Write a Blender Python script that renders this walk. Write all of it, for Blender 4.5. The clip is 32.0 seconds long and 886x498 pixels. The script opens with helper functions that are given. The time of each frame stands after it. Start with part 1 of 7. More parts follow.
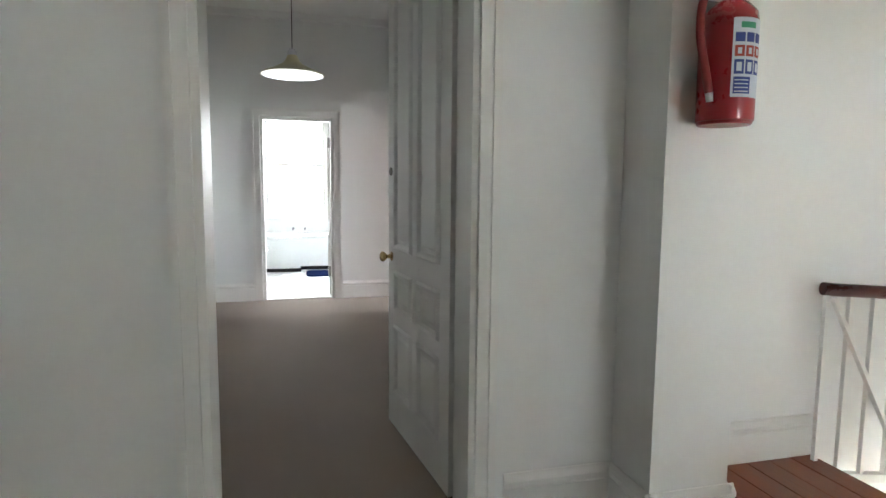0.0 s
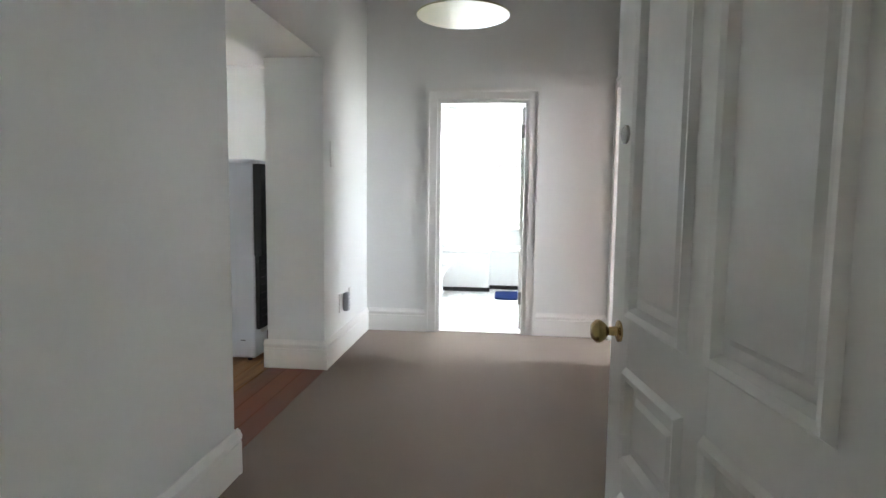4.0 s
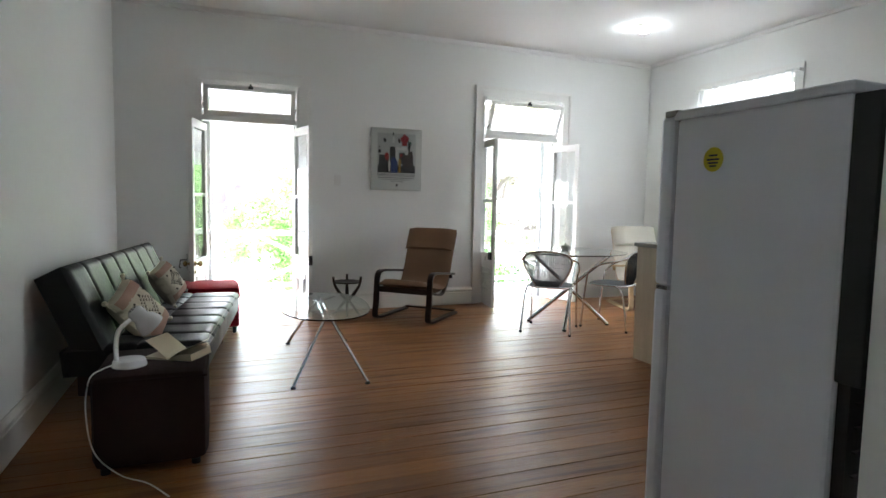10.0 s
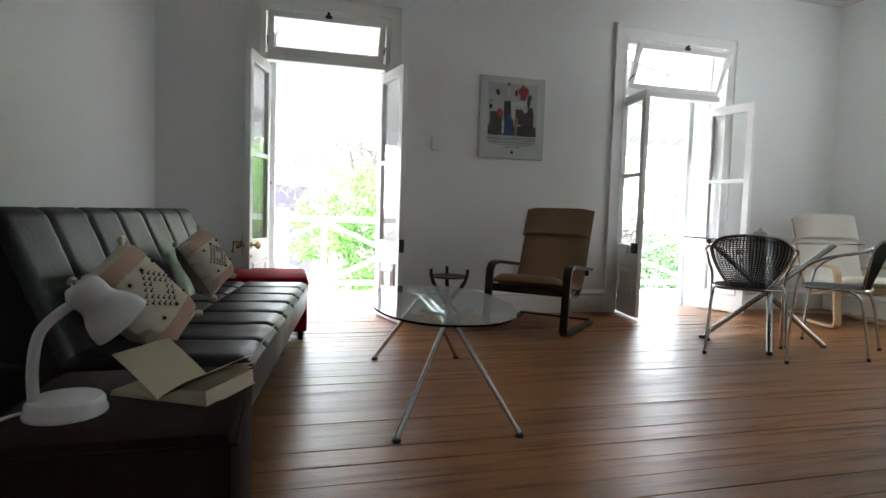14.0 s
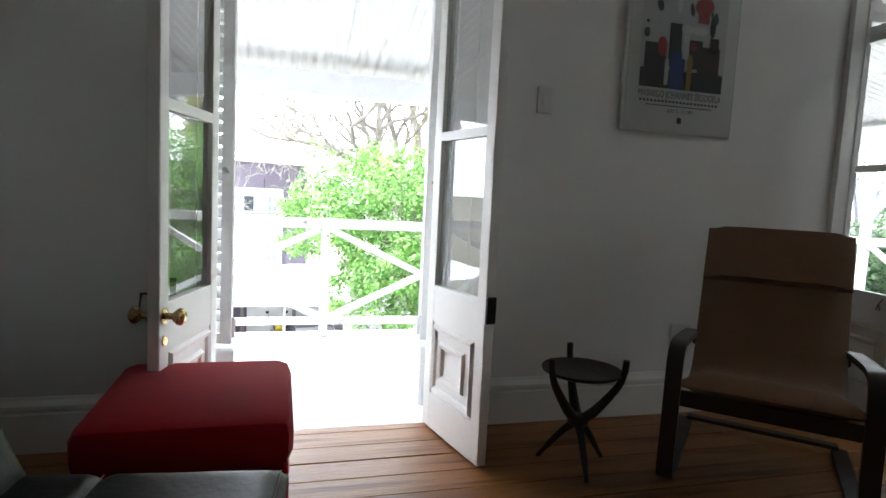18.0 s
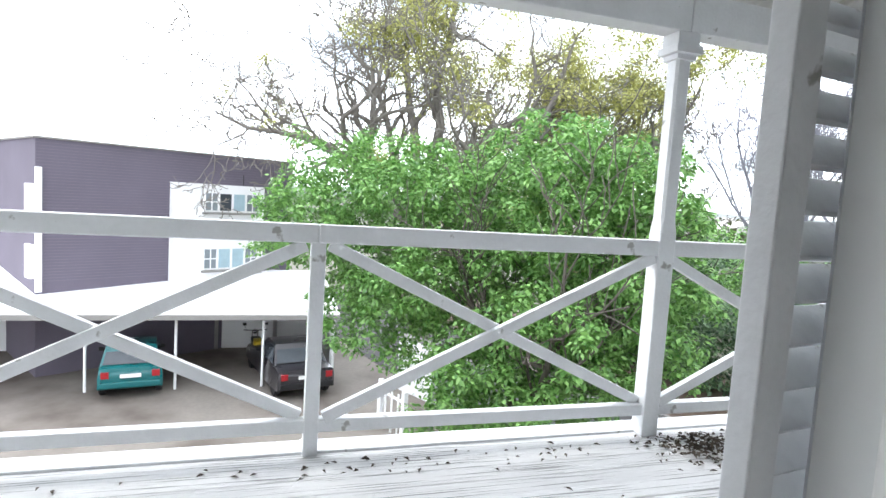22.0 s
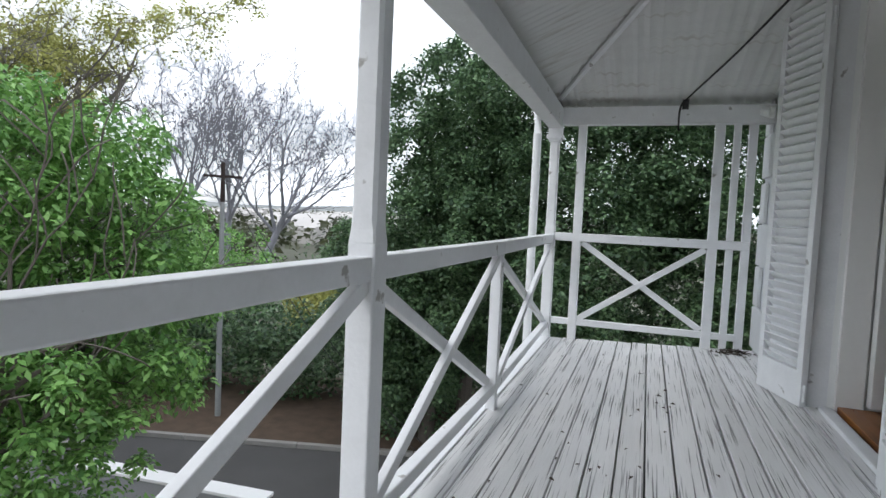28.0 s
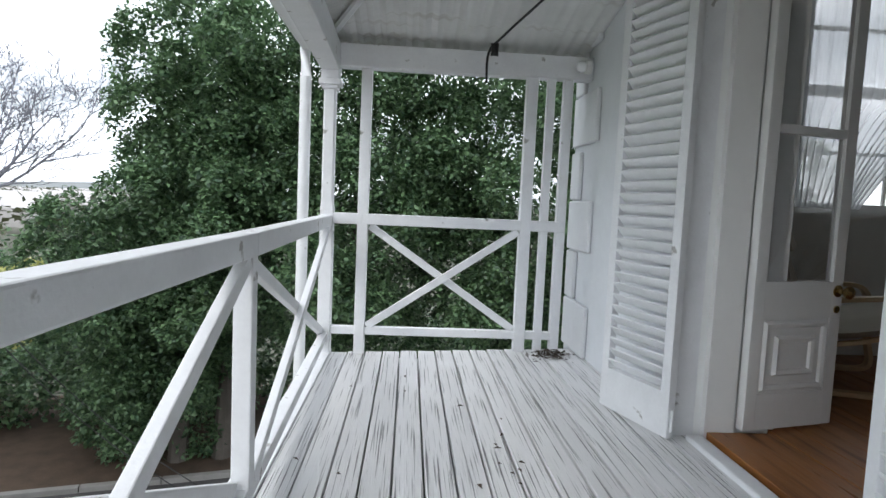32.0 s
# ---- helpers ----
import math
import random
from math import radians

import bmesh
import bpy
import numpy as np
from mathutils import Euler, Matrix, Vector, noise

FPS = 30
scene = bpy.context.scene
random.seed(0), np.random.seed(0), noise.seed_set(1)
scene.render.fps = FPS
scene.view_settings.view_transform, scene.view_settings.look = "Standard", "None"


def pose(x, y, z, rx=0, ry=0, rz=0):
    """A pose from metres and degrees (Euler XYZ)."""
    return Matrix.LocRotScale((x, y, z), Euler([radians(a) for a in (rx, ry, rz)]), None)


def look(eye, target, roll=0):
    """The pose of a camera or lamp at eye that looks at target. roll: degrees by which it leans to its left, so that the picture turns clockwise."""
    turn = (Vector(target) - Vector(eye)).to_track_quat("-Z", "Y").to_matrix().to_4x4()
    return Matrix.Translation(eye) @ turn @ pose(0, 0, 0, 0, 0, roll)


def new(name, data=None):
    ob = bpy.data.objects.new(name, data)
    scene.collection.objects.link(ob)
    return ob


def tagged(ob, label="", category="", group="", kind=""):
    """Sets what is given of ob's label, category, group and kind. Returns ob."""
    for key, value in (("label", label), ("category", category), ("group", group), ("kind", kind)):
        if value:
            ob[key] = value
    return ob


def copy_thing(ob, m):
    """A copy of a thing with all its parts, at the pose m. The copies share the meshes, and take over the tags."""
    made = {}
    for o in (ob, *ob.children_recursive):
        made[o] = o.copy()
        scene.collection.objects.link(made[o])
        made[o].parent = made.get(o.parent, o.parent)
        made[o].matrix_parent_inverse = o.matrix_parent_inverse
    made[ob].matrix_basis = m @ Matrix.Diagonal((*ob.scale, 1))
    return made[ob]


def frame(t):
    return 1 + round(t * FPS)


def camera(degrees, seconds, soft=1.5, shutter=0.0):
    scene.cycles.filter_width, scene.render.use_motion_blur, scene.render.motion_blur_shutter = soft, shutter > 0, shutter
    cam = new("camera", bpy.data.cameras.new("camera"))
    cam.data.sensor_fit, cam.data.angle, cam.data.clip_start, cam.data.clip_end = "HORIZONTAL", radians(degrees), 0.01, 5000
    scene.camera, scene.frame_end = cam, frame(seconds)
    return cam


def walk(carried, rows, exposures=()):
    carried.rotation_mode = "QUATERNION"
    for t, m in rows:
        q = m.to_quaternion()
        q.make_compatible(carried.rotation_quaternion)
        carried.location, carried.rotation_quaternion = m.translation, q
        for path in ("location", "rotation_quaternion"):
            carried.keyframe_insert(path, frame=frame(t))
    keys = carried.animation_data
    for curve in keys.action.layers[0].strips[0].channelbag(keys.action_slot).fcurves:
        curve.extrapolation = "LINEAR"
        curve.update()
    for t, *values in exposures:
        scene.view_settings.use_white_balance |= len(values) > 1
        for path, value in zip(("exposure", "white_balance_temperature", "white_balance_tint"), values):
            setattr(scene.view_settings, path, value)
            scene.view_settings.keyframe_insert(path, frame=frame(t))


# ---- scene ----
cam = camera(75.13, 32.0)
# seconds, eye x y z, yaw, pitch, roll
ROWS = [
    (0.0, 0.502, -0.162, 1.332, -14.20, -5.89, -0.49),
    (0.5, 0.556, -0.079, 1.283, -9.42, -5.42, -0.19),
    (1.0, 0.519, 0.067, 1.295, -7.42, -5.64, -0.56),
    (1.5, 0.585, 0.258, 1.298, -5.16, -5.89, -0.67),
    (2.0, 0.648, 0.465, 1.281, -3.17, -5.58, -0.64),
    (2.5, 0.691, 0.722, 1.231, -1.03, -4.97, -0.75),
    (4.5, 0.726, 1.888, 1.289, 8.54, -5.39, -0.76),
    (5.0, 0.666, 2.217, 1.274, 11.37, -5.35, -0.90),
    (5.5, 0.600, 2.596, 1.265, 15.42, -5.19, -0.90),
    (6.0, 0.545, 2.919, 1.274, 20.33, -5.36, -0.82),
    (6.5, 0.453, 3.243, 1.272, 25.55, -5.26, -0.91),
    (7.0, 0.401, 3.498, 1.280, 30.48, -5.16, -0.92),
    (7.5, 0.293, 3.710, 1.278, 37.31, -4.79, -1.03),
    (8.0, 0.191, 3.871, 1.277, 44.84, -4.52, -1.08),
    (8.5, 0.116, 3.998, 1.267, 52.06, -4.50, -1.11),
    (9.0, 0.040, 4.143, 1.264, 57.35, -4.49, -1.09),
    (9.5, -0.067, 4.253, 1.248, 63.69, -4.50, -1.08),
    (10.0, -0.213, 4.347, 1.227, 68.71, -4.54, -1.10),
    (10.5, -0.380, 4.420, 1.189, 71.76, -4.52, -1.21),
    (11.0, -0.562, 4.461, 1.136, 72.62, -4.39, -1.37),
    (11.5, -0.786, 4.497, 1.083, 73.22, -4.27, -1.42),
    (12.0, -0.976, 4.486, 1.017, 73.54, -4.11, -1.53),
    (12.5, -1.187, 4.449, 0.982, 74.04, -4.05, -1.65),
    (13.0, -1.395, 4.406, 0.942, 74.50, -3.95, -1.77),
    (13.5, -1.638, 4.390, 0.906, 74.76, -3.72, -1.76),
    (14.0, -1.878, 4.375, 0.874, 74.79, -3.57, -1.81),
    (14.5, -2.154, 4.366, 0.852, 74.64, -3.53, -1.93),
    (16.5, -3.335, 4.493, 0.959, 74.75, -5.37, -2.53),
    (17.0, -3.631, 4.499, 0.960, 74.80, -5.40, -2.57),
    (17.5, -3.938, 4.484, 0.993, 74.59, -5.44, -2.74),
    (18.0, -4.268, 4.487, 1.027, 74.50, -5.43, -2.83),
    (18.5, -4.613, 4.499, 1.024, 74.45, -5.51, -2.90),
    (19.0, -4.920, 4.539, 1.030, 74.39, -5.50, -3.12),
    (19.5, -5.261, 4.586, 1.030, 74.30, -5.35, -3.79),
    (20.0, -5.543, 4.584, 0.981, 74.08, -5.09, -4.01),
    (20.5, -5.814, 4.588, 0.957, 73.81, -4.96, -4.16),
    (21.0, -6.070, 4.627, 0.943, 73.75, -4.85, -4.11),
    (21.5, -6.272, 4.642, 0.934, 73.57, -4.83, -3.71),
    (22.0, -6.485, 4.618, 0.924, 73.11, -5.04, -3.61),
    (22.5, -6.638, 4.615, 0.922, 72.26, -4.97, -3.62),
    (23.0, -6.794, 4.631, 0.908, 70.32, -4.89, -3.59),
    (23.5, -6.950, 4.683, 0.911, 67.57, -4.82, -3.51),
    (24.0, -7.090, 4.716, 0.885, 63.83, -4.73, -3.35),
    (24.5, -7.244, 4.765, 0.864, 58.97, -4.59, -3.18),
    (25.0, -7.367, 4.815, 0.842, 52.99, -3.95, -3.13),
    (25.5, -7.499, 4.840, 0.840, 45.89, -3.41, -2.79),
    (26.0, -7.600, 4.805, 0.855, 40.67, -3.17, -2.56),
    (26.5, -7.693, 4.786, 0.871, 34.20, -3.16, -2.54),
    (28.5, -8.023, 4.955, 0.927, 15.11, -3.30, -2.62),
    (29.0, -8.096, 5.050, 0.937, 10.11, -3.20, -2.59),
    (29.5, -8.163, 5.190, 0.982, 5.92, -3.52, -2.46),
    (30.0, -8.206, 5.363, 0.990, 3.82, -3.91, -2.45),
    (30.5, -8.256, 5.594, 1.002, 2.31, -4.42, -2.46),
    (31.0, -8.276, 5.799, 0.984, 1.23, -4.69, -2.47),
    (31.5, -8.252, 6.013, 0.962, -0.10, -4.83, -2.45),
    (32.0, -8.218, 6.161, 0.904, -3.33, -4.56, -2.52),
]
EXPOSURES = [(0, 3.88), (1, 4.0), (2.5, 4.15), (5, 3.92), (6, 3.45), (7, 3.12), (9, 3.08), (10.5, 2.97), (12, 2.7), (14.5, 2.47), (17, 2.05), (18, 1.8), (19, 1.3), (20, 0.68), (22, 0.05), (23.5, -0.52), (25, -1.0), (26, -1.12), (29, -0.9), (32, -0.72)]
walk(cam, [(t, pose(x, y, z, 90 + pitch, roll, yaw)) for t, x, y, z, yaw, pitch, roll in ROWS], EXPOSURES)

# ---- world and light ----
SUN_ELEV, SUN_ROT = radians(48), radians(200)
world = bpy.data.worlds.new("overcast_sky")
scene.world = world
world.use_nodes = True
wn, wl = world.node_tree.nodes, world.node_tree.links
wn.clear()
w_out, w_bg, w_sky = wn.new("ShaderNodeOutputWorld"), wn.new("ShaderNodeBackground"), wn.new("ShaderNodeTexSky")
w_sky.sky_type, w_sky.sun_disc, w_sky.sun_elevation, w_sky.sun_rotation = "NISHITA", False, SUN_ELEV, SUN_ROT
w_tc, w_map, w_no, w_ramp, w_mix = (wn.new("ShaderNodeTexCoord"), wn.new("ShaderNodeMapping"), wn.new("ShaderNodeTexNoise"),
                                    wn.new("ShaderNodeValToRGB"), wn.new("ShaderNodeMix"))
w_map.inputs["Scale"].default_value = (1.6, 1.6, 5.0)
w_no.inputs["Scale"].default_value, w_no.inputs["Detail"].default_value = 1.7, 6
w_ramp.color_ramp.elements[0].position, w_ramp.color_ramp.elements[1].position = 0.28, 0.52
w_mix.data_type = "RGBA"
w_mix.inputs["B"].default_value = (25.0, 26.5, 29.0, 1)
wl.new(w_tc.outputs["Generated"], w_map.inputs["Vector"])
wl.new(w_map.outputs["Vector"], w_no.inputs["Vector"])
wl.new(w_no.outputs["Fac"], w_ramp.inputs["Fac"])
wl.new(w_ramp.outputs["Color"], w_mix.inputs["Factor"])
wl.new(w_sky.outputs["Color"], w_mix.inputs["A"])
wl.new(w_mix.outputs["Result"], w_bg.inputs["Color"])
wl.new(w_bg.outputs["Background"], w_out.inputs["Surface"])
w_bg.inputs["Strength"].default_value = 0.15
sun = new("sun", bpy.data.lights.new("sun", "SUN"))
sun.data.energy, sun.data.angle, sun.data.color = 1.5, radians(20), (1.0, 0.96, 0.9)
sun.matrix_world = look((-30, -20, 40), (0, 5, 0))


def area_lamp(name, m, width, height, watts, color):
    ob = new(name, bpy.data.lights.new(name, "AREA"))
    ob.data.shape, ob.data.size, ob.data.size_y, ob.data.energy, ob.data.color = "RECTANGLE", width, height, watts, color
    ob.matrix_world = m
    return ob


def bulb(name, place, watts, radius, color):
    ob = new(name, bpy.data.lights.new(name, "POINT"))
    ob.data.energy, ob.data.shadow_soft_size, ob.data.color = watts, radius, color
    ob.location = place
    return ob


area_lamp("bath_window_daylight", look((0.5, 10.06, 1.7), (0.5, 5, 1.5)), 0.95, 1.6, 5.5, (0.95, 0.98, 1.0))
# Added lamp at an unseen bedroom window, lights the corridor through the door.
area_lamp("bedroom_window_daylight", look((5.4, 6.0, 1.7), (2, 6.0, 1.3)), 1.0, 1.5, 5.0, (0.95, 0.97, 1.0))
area_lamp("kitchen_window_daylight", look((-5.07, 10.24, 1.80), (-5.07, 5, 1.45)), 1.1, 1.55, 3.4, (0.95, 0.98, 1.0))
bulb("pendant_bulb", (0.49, 4.74, 2.27), 1.6, 0.03, (1.0, 0.78, 0.50))

# ---- materials ----
def material(name, base, rough=0.6, var=0.08, scale=3.0, fine=60.0, bump=0.08, metal=0.0, stretch=(1, 1, 1), second=None, cover=0.5, edge=0.08,
             coat=0.0, transmission=0.0, random_by=0.0, bump_scale=None, sheen=0.0, ior=1.45, rough_var=0.1, spec=0.5):
    """A surface with large and fine variation, an optional second colour in patches, and relief."""
    m = bpy.data.materials.new(name)
    m.use_nodes = True
    n, l = m.node_tree.nodes, m.node_tree.links
    b = n["Principled BSDF"]
    tc, mp = n.new("ShaderNodeTexCoord"), n.new("ShaderNodeMapping")
    mp.inputs["Scale"].default_value = stretch
    l.new(tc.outputs["Object"], mp.inputs["Vector"])
    big, small = n.new("ShaderNodeTexNoise"), n.new("ShaderNodeTexNoise")
    big.inputs["Scale"].default_value, big.inputs["Detail"].default_value = scale, 5
    small.inputs["Scale"].default_value, small.inputs["Detail"].default_value = fine, 3
    l.new(mp.outputs["Vector"], big.inputs["Vector"])
    l.new(mp.outputs["Vector"], small.inputs["Vector"])
    add = n.new("ShaderNodeMath")
    add.operation = "MULTIPLY_ADD"
    l.new(small.outputs["Fac"], add.inputs[0])
    add.inputs[1].default_value = 0.5
    l.new(big.outputs["Fac"], add.inputs[2])
    rng = n.new("ShaderNodeMapRange")
    rng.inputs["From Min"].default_value, rng.inputs["From Max"].default_value = 0.4, 1.1
    rng.inputs["To Min"].default_value, rng.inputs["To Max"].default_value = 1 - var, 1 + var
    l.new(add.outputs[0], rng.inputs["Value"])
    value = rng.outputs["Result"]
    if random_by:
        info, r2, mul = n.new("ShaderNodeObjectInfo"), n.new("ShaderNodeMapRange"), n.new("ShaderNodeMath")
        r2.inputs["To Min"].default_value, r2.inputs["To Max"].default_value = 1 - random_by, 1 + random_by
        l.new(info.outputs["Random"], r2.inputs["Value"])
        mul.operation = "MULTIPLY"
        l.new(value, mul.inputs[0])
        l.new(r2.outputs["Result"], mul.inputs[1])
        value = mul.outputs[0]
        sep, shift = n.new("ShaderNodeVectorMath"), n.new("ShaderNodeCombineXYZ")
        sep.operation = "ADD"
        m100 = n.new("ShaderNodeMath")
        m100.operation = "MULTIPLY"
        m100.inputs[1].default_value = 37.0
        l.new(info.outputs["Random"], m100.inputs[0])
        l.new(m100.outputs[0], shift.inputs[1])
        l.new(tc.outputs["Object"], sep.inputs[0])
        l.new(shift.outputs[0], sep.inputs[1])
        l.new(sep.outputs[0], mp.inputs["Vector"])
    hsv = n.new("ShaderNodeHueSaturation")
    hsv.inputs["Color"].default_value = (*base, 1)
    l.new(value, hsv.inputs["Value"])
    color = hsv.outputs["Color"]
    if second:
        cut = n.new("ShaderNodeMapRange")
        cut.inputs["From Min"].default_value, cut.inputs["From Max"].default_value = cover - edge, cover + edge
        l.new(big.outputs["Fac"], cut.inputs["Value"])
        mix = n.new("ShaderNodeMix")
        mix.data_type = "RGBA"
        mix.inputs["B"].default_value = (*second, 1)
        l.new(cut.outputs["Result"], mix.inputs["Factor"])
        l.new(color, mix.inputs["A"])
        color = mix.outputs["Result"]
    l.new(color, b.inputs["Base Color"])
    rr = n.new("ShaderNodeMapRange")
    rr.inputs["To Min"].default_value, rr.inputs["To Max"].default_value = max(0.02, rough - rough_var), min(1, rough + rough_var)
    l.new(add.outputs[0], rr.inputs["Value"])
    l.new(rr.outputs["Result"], b.inputs["Roughness"])
    b.inputs["Metallic"].default_value, b.inputs["IOR"].default_value = metal, ior
    b.inputs["Coat Weight"].default_value, b.inputs["Transmission Weight"].default_value = coat, transmission
    b.inputs["Sheen Weight"].default_value, b.inputs["Specular IOR Level"].default_value = sheen, spec
    if bump:
        bp = n.new("ShaderNodeBump")
        bp.inputs["Strength"].default_value, bp.inputs["Distance"].default_value = bump, 0.01
        src = add.outputs[0]
        if bump_scale:
            extra = n.new("ShaderNodeTexNoise")
            extra.inputs["Scale"].default_value, extra.inputs["Detail"].default_value = bump_scale, 4
            l.new(mp.outputs["Vector"], extra.inputs["Vector"])
            src = extra.outputs["Fac"]
        l.new(src, bp.inputs["Height"])
        l.new(bp.outputs["Normal"], b.inputs["Normal"])
    return m


def plain_glass(name, tint=(1, 1, 1), rough=0.0):
    m = bpy.data.materials.new(name)
    m.use_nodes = True
    b = m.node_tree.nodes["Principled BSDF"]
    b.inputs["Base Color"].default_value, b.inputs["Roughness"].default_value = (*tint, 1), rough
    b.inputs["Transmission Weight"].default_value, b.inputs["IOR"].default_value = 1.0, 1.45
    return m


def glowing(name, color, strength):
    m = bpy.data.materials.new(name)
    m.use_nodes = True
    b = m.node_tree.nodes["Principled BSDF"]
    b.inputs["Base Color"].default_value = (0.9, 0.9, 0.9, 1)
    b.inputs["Emission Color"].default_value, b.inputs["Emission Strength"].default_value = (*color, 1), strength
    return m


def cloth_through(name, color, amount):
    """Thin cloth that lets light through."""
    m = bpy.data.materials.new(name)
    m.use_nodes = True
    n, l = m.node_tree.nodes, m.node_tree.links
    n.remove(n["Principled BSDF"])
    out = n["Material Output"]
    d, t, tr, m1, m2 = (n.new("ShaderNodeBsdfDiffuse"), n.new("ShaderNodeBsdfTranslucent"), n.new("ShaderNodeBsdfTransparent"),
                        n.new("ShaderNodeMixShader"), n.new("ShaderNodeMixShader"))
    d.inputs["Color"].default_value = t.inputs["Color"].default_value = (*color, 1)
    no = n.new("ShaderNodeTexNoise")
    no.inputs["Scale"].default_value = 9.0
    rg = n.new("ShaderNodeMapRange")
    rg.inputs["To Min"].default_value, rg.inputs["To Max"].default_value = amount * 0.5, amount * 1.5
    l.new(no.outputs["Fac"], rg.inputs["Value"])
    m1.inputs[0].default_value = 0.6
    l.new(d.outputs[0], m1.inputs[1])
    l.new(t.outputs[0], m1.inputs[2])
    l.new(rg.outputs["Result"], m2.inputs[0])
    l.new(m1.outputs[0], m2.inputs[1])
    l.new(tr.outputs[0], m2.inputs[2])
    l.new(m2.outputs[0], out.inputs["Surface"])
    return m


WALL = material("white_wall_paint", (0.828, 0.838, 0.822), 0.65, 0.025, 1.2, 25, 0.06, bump_scale=35)
CEIL = material("ceiling_paint", (0.84, 0.84, 0.83), 0.8, 0.02, 1.0, 20, 0.04)
TRIM = material("gloss_white_trim", (0.83, 0.825, 0.80), 0.32, 0.03, 2.5, 40, 0.05)
OUTPAINT = material("weathered_white_paint", (0.78, 0.79, 0.80), 0.55, 0.06, 11, 70, 0.22, second=(0.40, 0.39, 0.37), cover=0.70, edge=0.02)
OUTWALL = material("outside_wall_paint", (0.74, 0.76, 0.78), 0.75, 0.06, 1.5, 18, 0.25, bump_scale=30)
CARPET = material("brown_carpet", (0.180, 0.125, 0.086), 0.95, 0.16, 1.3, 260, 0.5, bump_scale=420, sheen=0.3, rough_var=0.03, spec=0.1)
BOARD = material("varnished_pine_board", (0.295, 0.122, 0.038), 0.27, 0.36, 2.2, 22, 0.30, stretch=(7, 0.55, 7), random_by=0.20, second=(0.120, 0.045, 0.016), cover=0.59, edge=0.10, rough_var=0.17, spec=0.30)
REDBOARD = material("red_brown_board", (0.20, 0.055, 0.02), 0.3, 0.2, 2.2, 22, 0.15, stretch=(7, 0.55, 7), random_by=0.1, rough_var=0.12)
# Near-black colour for the shade in open joints and under boards.
GAPSHADE = material("gap_shade", (0.03, 0.02, 0.015), 0.9, 0.1, bump=0)
DECK = material("peeling_white_deck_paint", (0.840, 0.840, 0.840), 0.7, 0.10, 5.0, 60, 0.7, stretch=(24, 0.36, 24), random_by=0.06, second=(0.22, 0.22, 0.22), cover=0.605, edge=0.05)
LINO = material("pale_bathroom_floor", (0.72, 0.74, 0.73), 0.22, 0.04, 2, 50, 0.02)
TILEWHITE = material("white_bath_panel", (0.80, 0.82, 0.82), 0.25, 0.02, 2, 30, 0.02)
NAVY = material("navy_bath_rug", (0.004, 0.016, 0.085), 0.95, 0.3, 8, 300, 0.8, bump_scale=350, sheen=0.0, spec=0.1)
BLACKTRIM = material("black_skirting", (0.015, 0.017, 0.02), 0.35, 0.1)
GLASS = plain_glass("window_glass")
TABLEGLASS = plain_glass("greenish_table_glass", (0.86, 0.95, 0.92))
CHROME = material("chrome", (0.62, 0.62, 0.63), 0.12, 0.05, 4, 60, 0.0, metal=1.0, rough_var=0.06)
BRASS = material("old_brass", (0.46, 0.33, 0.15), 0.2, 0.2, 12, 60, 0.05, metal=1.0)
STEEL = material("aged_steel", (0.30, 0.29, 0.27), 0.4, 0.2, 12, 60, 0.05, metal=1.0)
IRON = material("black_iron", (0.02, 0.02, 0.02), 0.5, 0.15, 12, 80, 0.1)
LEATHER = material("black_leather", (0.010, 0.0095, 0.0095), 0.33, 0.2, 5, 90, 0.12, bump_scale=60, rough_var=0.14, spec=0.30)
SUEDE = material("dark_brown_fabric", (0.036, 0.020, 0.019), 0.9, 0.2, 5, 200, 0.25, bump_scale=320, sheen=0.03, spec=0.1)
REDFAB = material("red_fabric", (0.30, 0.006, 0.012), 0.85, 0.12, 4, 200, 0.2, bump_scale=300, sheen=0.06, spec=0.15)
TANLEATHER = material("brown_leather", (0.20, 0.108, 0.056), 0.55, 0.14, 4, 70, 0.15, bump_scale=120)
DARKWOOD = material("dark_stained_wood", (0.022, 0.010, 0.007), 0.35, 0.25, 3, 30, 0.08, stretch=(1, 6, 6))
CREAM = material("cream_cushion", (0.66, 0.63, 0.56), 0.9, 0.06, 4, 150, 0.3, bump_scale=220)
BIRCH = material("birch_wood", (0.55, 0.40, 0.24), 0.45, 0.1, 3, 30, 0.05)
LINEN = material("cream_woven_cotton", (0.64, 0.59, 0.48), 0.95, 0.1, 6, 180, 0.5, bump_scale=260, spec=0.1)
ROSE = material("faded_rose_cotton", (0.50, 0.33, 0.26), 0.95, 0.12, 6, 180, 0.4, bump_scale=260, spec=0.1)
STITCH = material("charcoal_stitching", (0.06, 0.055, 0.055), 0.9, 0.1)
WOODLIGHT = material("limed_oak_laminate", (0.46, 0.385, 0.275), 0.45, 0.16, 2, 28, 0.06, stretch=(9, 9, 0.8))
WORKTOP = material("grey_worktop", (0.24, 0.225, 0.205), 0.4, 0.12, 8, 120, 0.03)
FRIDGE = material("white_enamel", (0.70, 0.73, 0.78), 0.28, 0.02, 1.5, 60, 0.015)
BLACK = material("black_plastic", (0.012, 0.012, 0.013), 0.5, 0.1)
GREYMESH = material("black_woven_plastic", (0.018, 0.019, 0.024), 0.5, 0.15, 20, 120, 0.2)
WHITEPLASTIC = material("white_plastic", (0.78, 0.78, 0.76), 0.35, 0.02, 4, 60, 0.01)
ENAMEL = material("white_lamp_enamel", (0.76, 0.76, 0.77), 0.16, 0.03, 4, 50, 0.01)
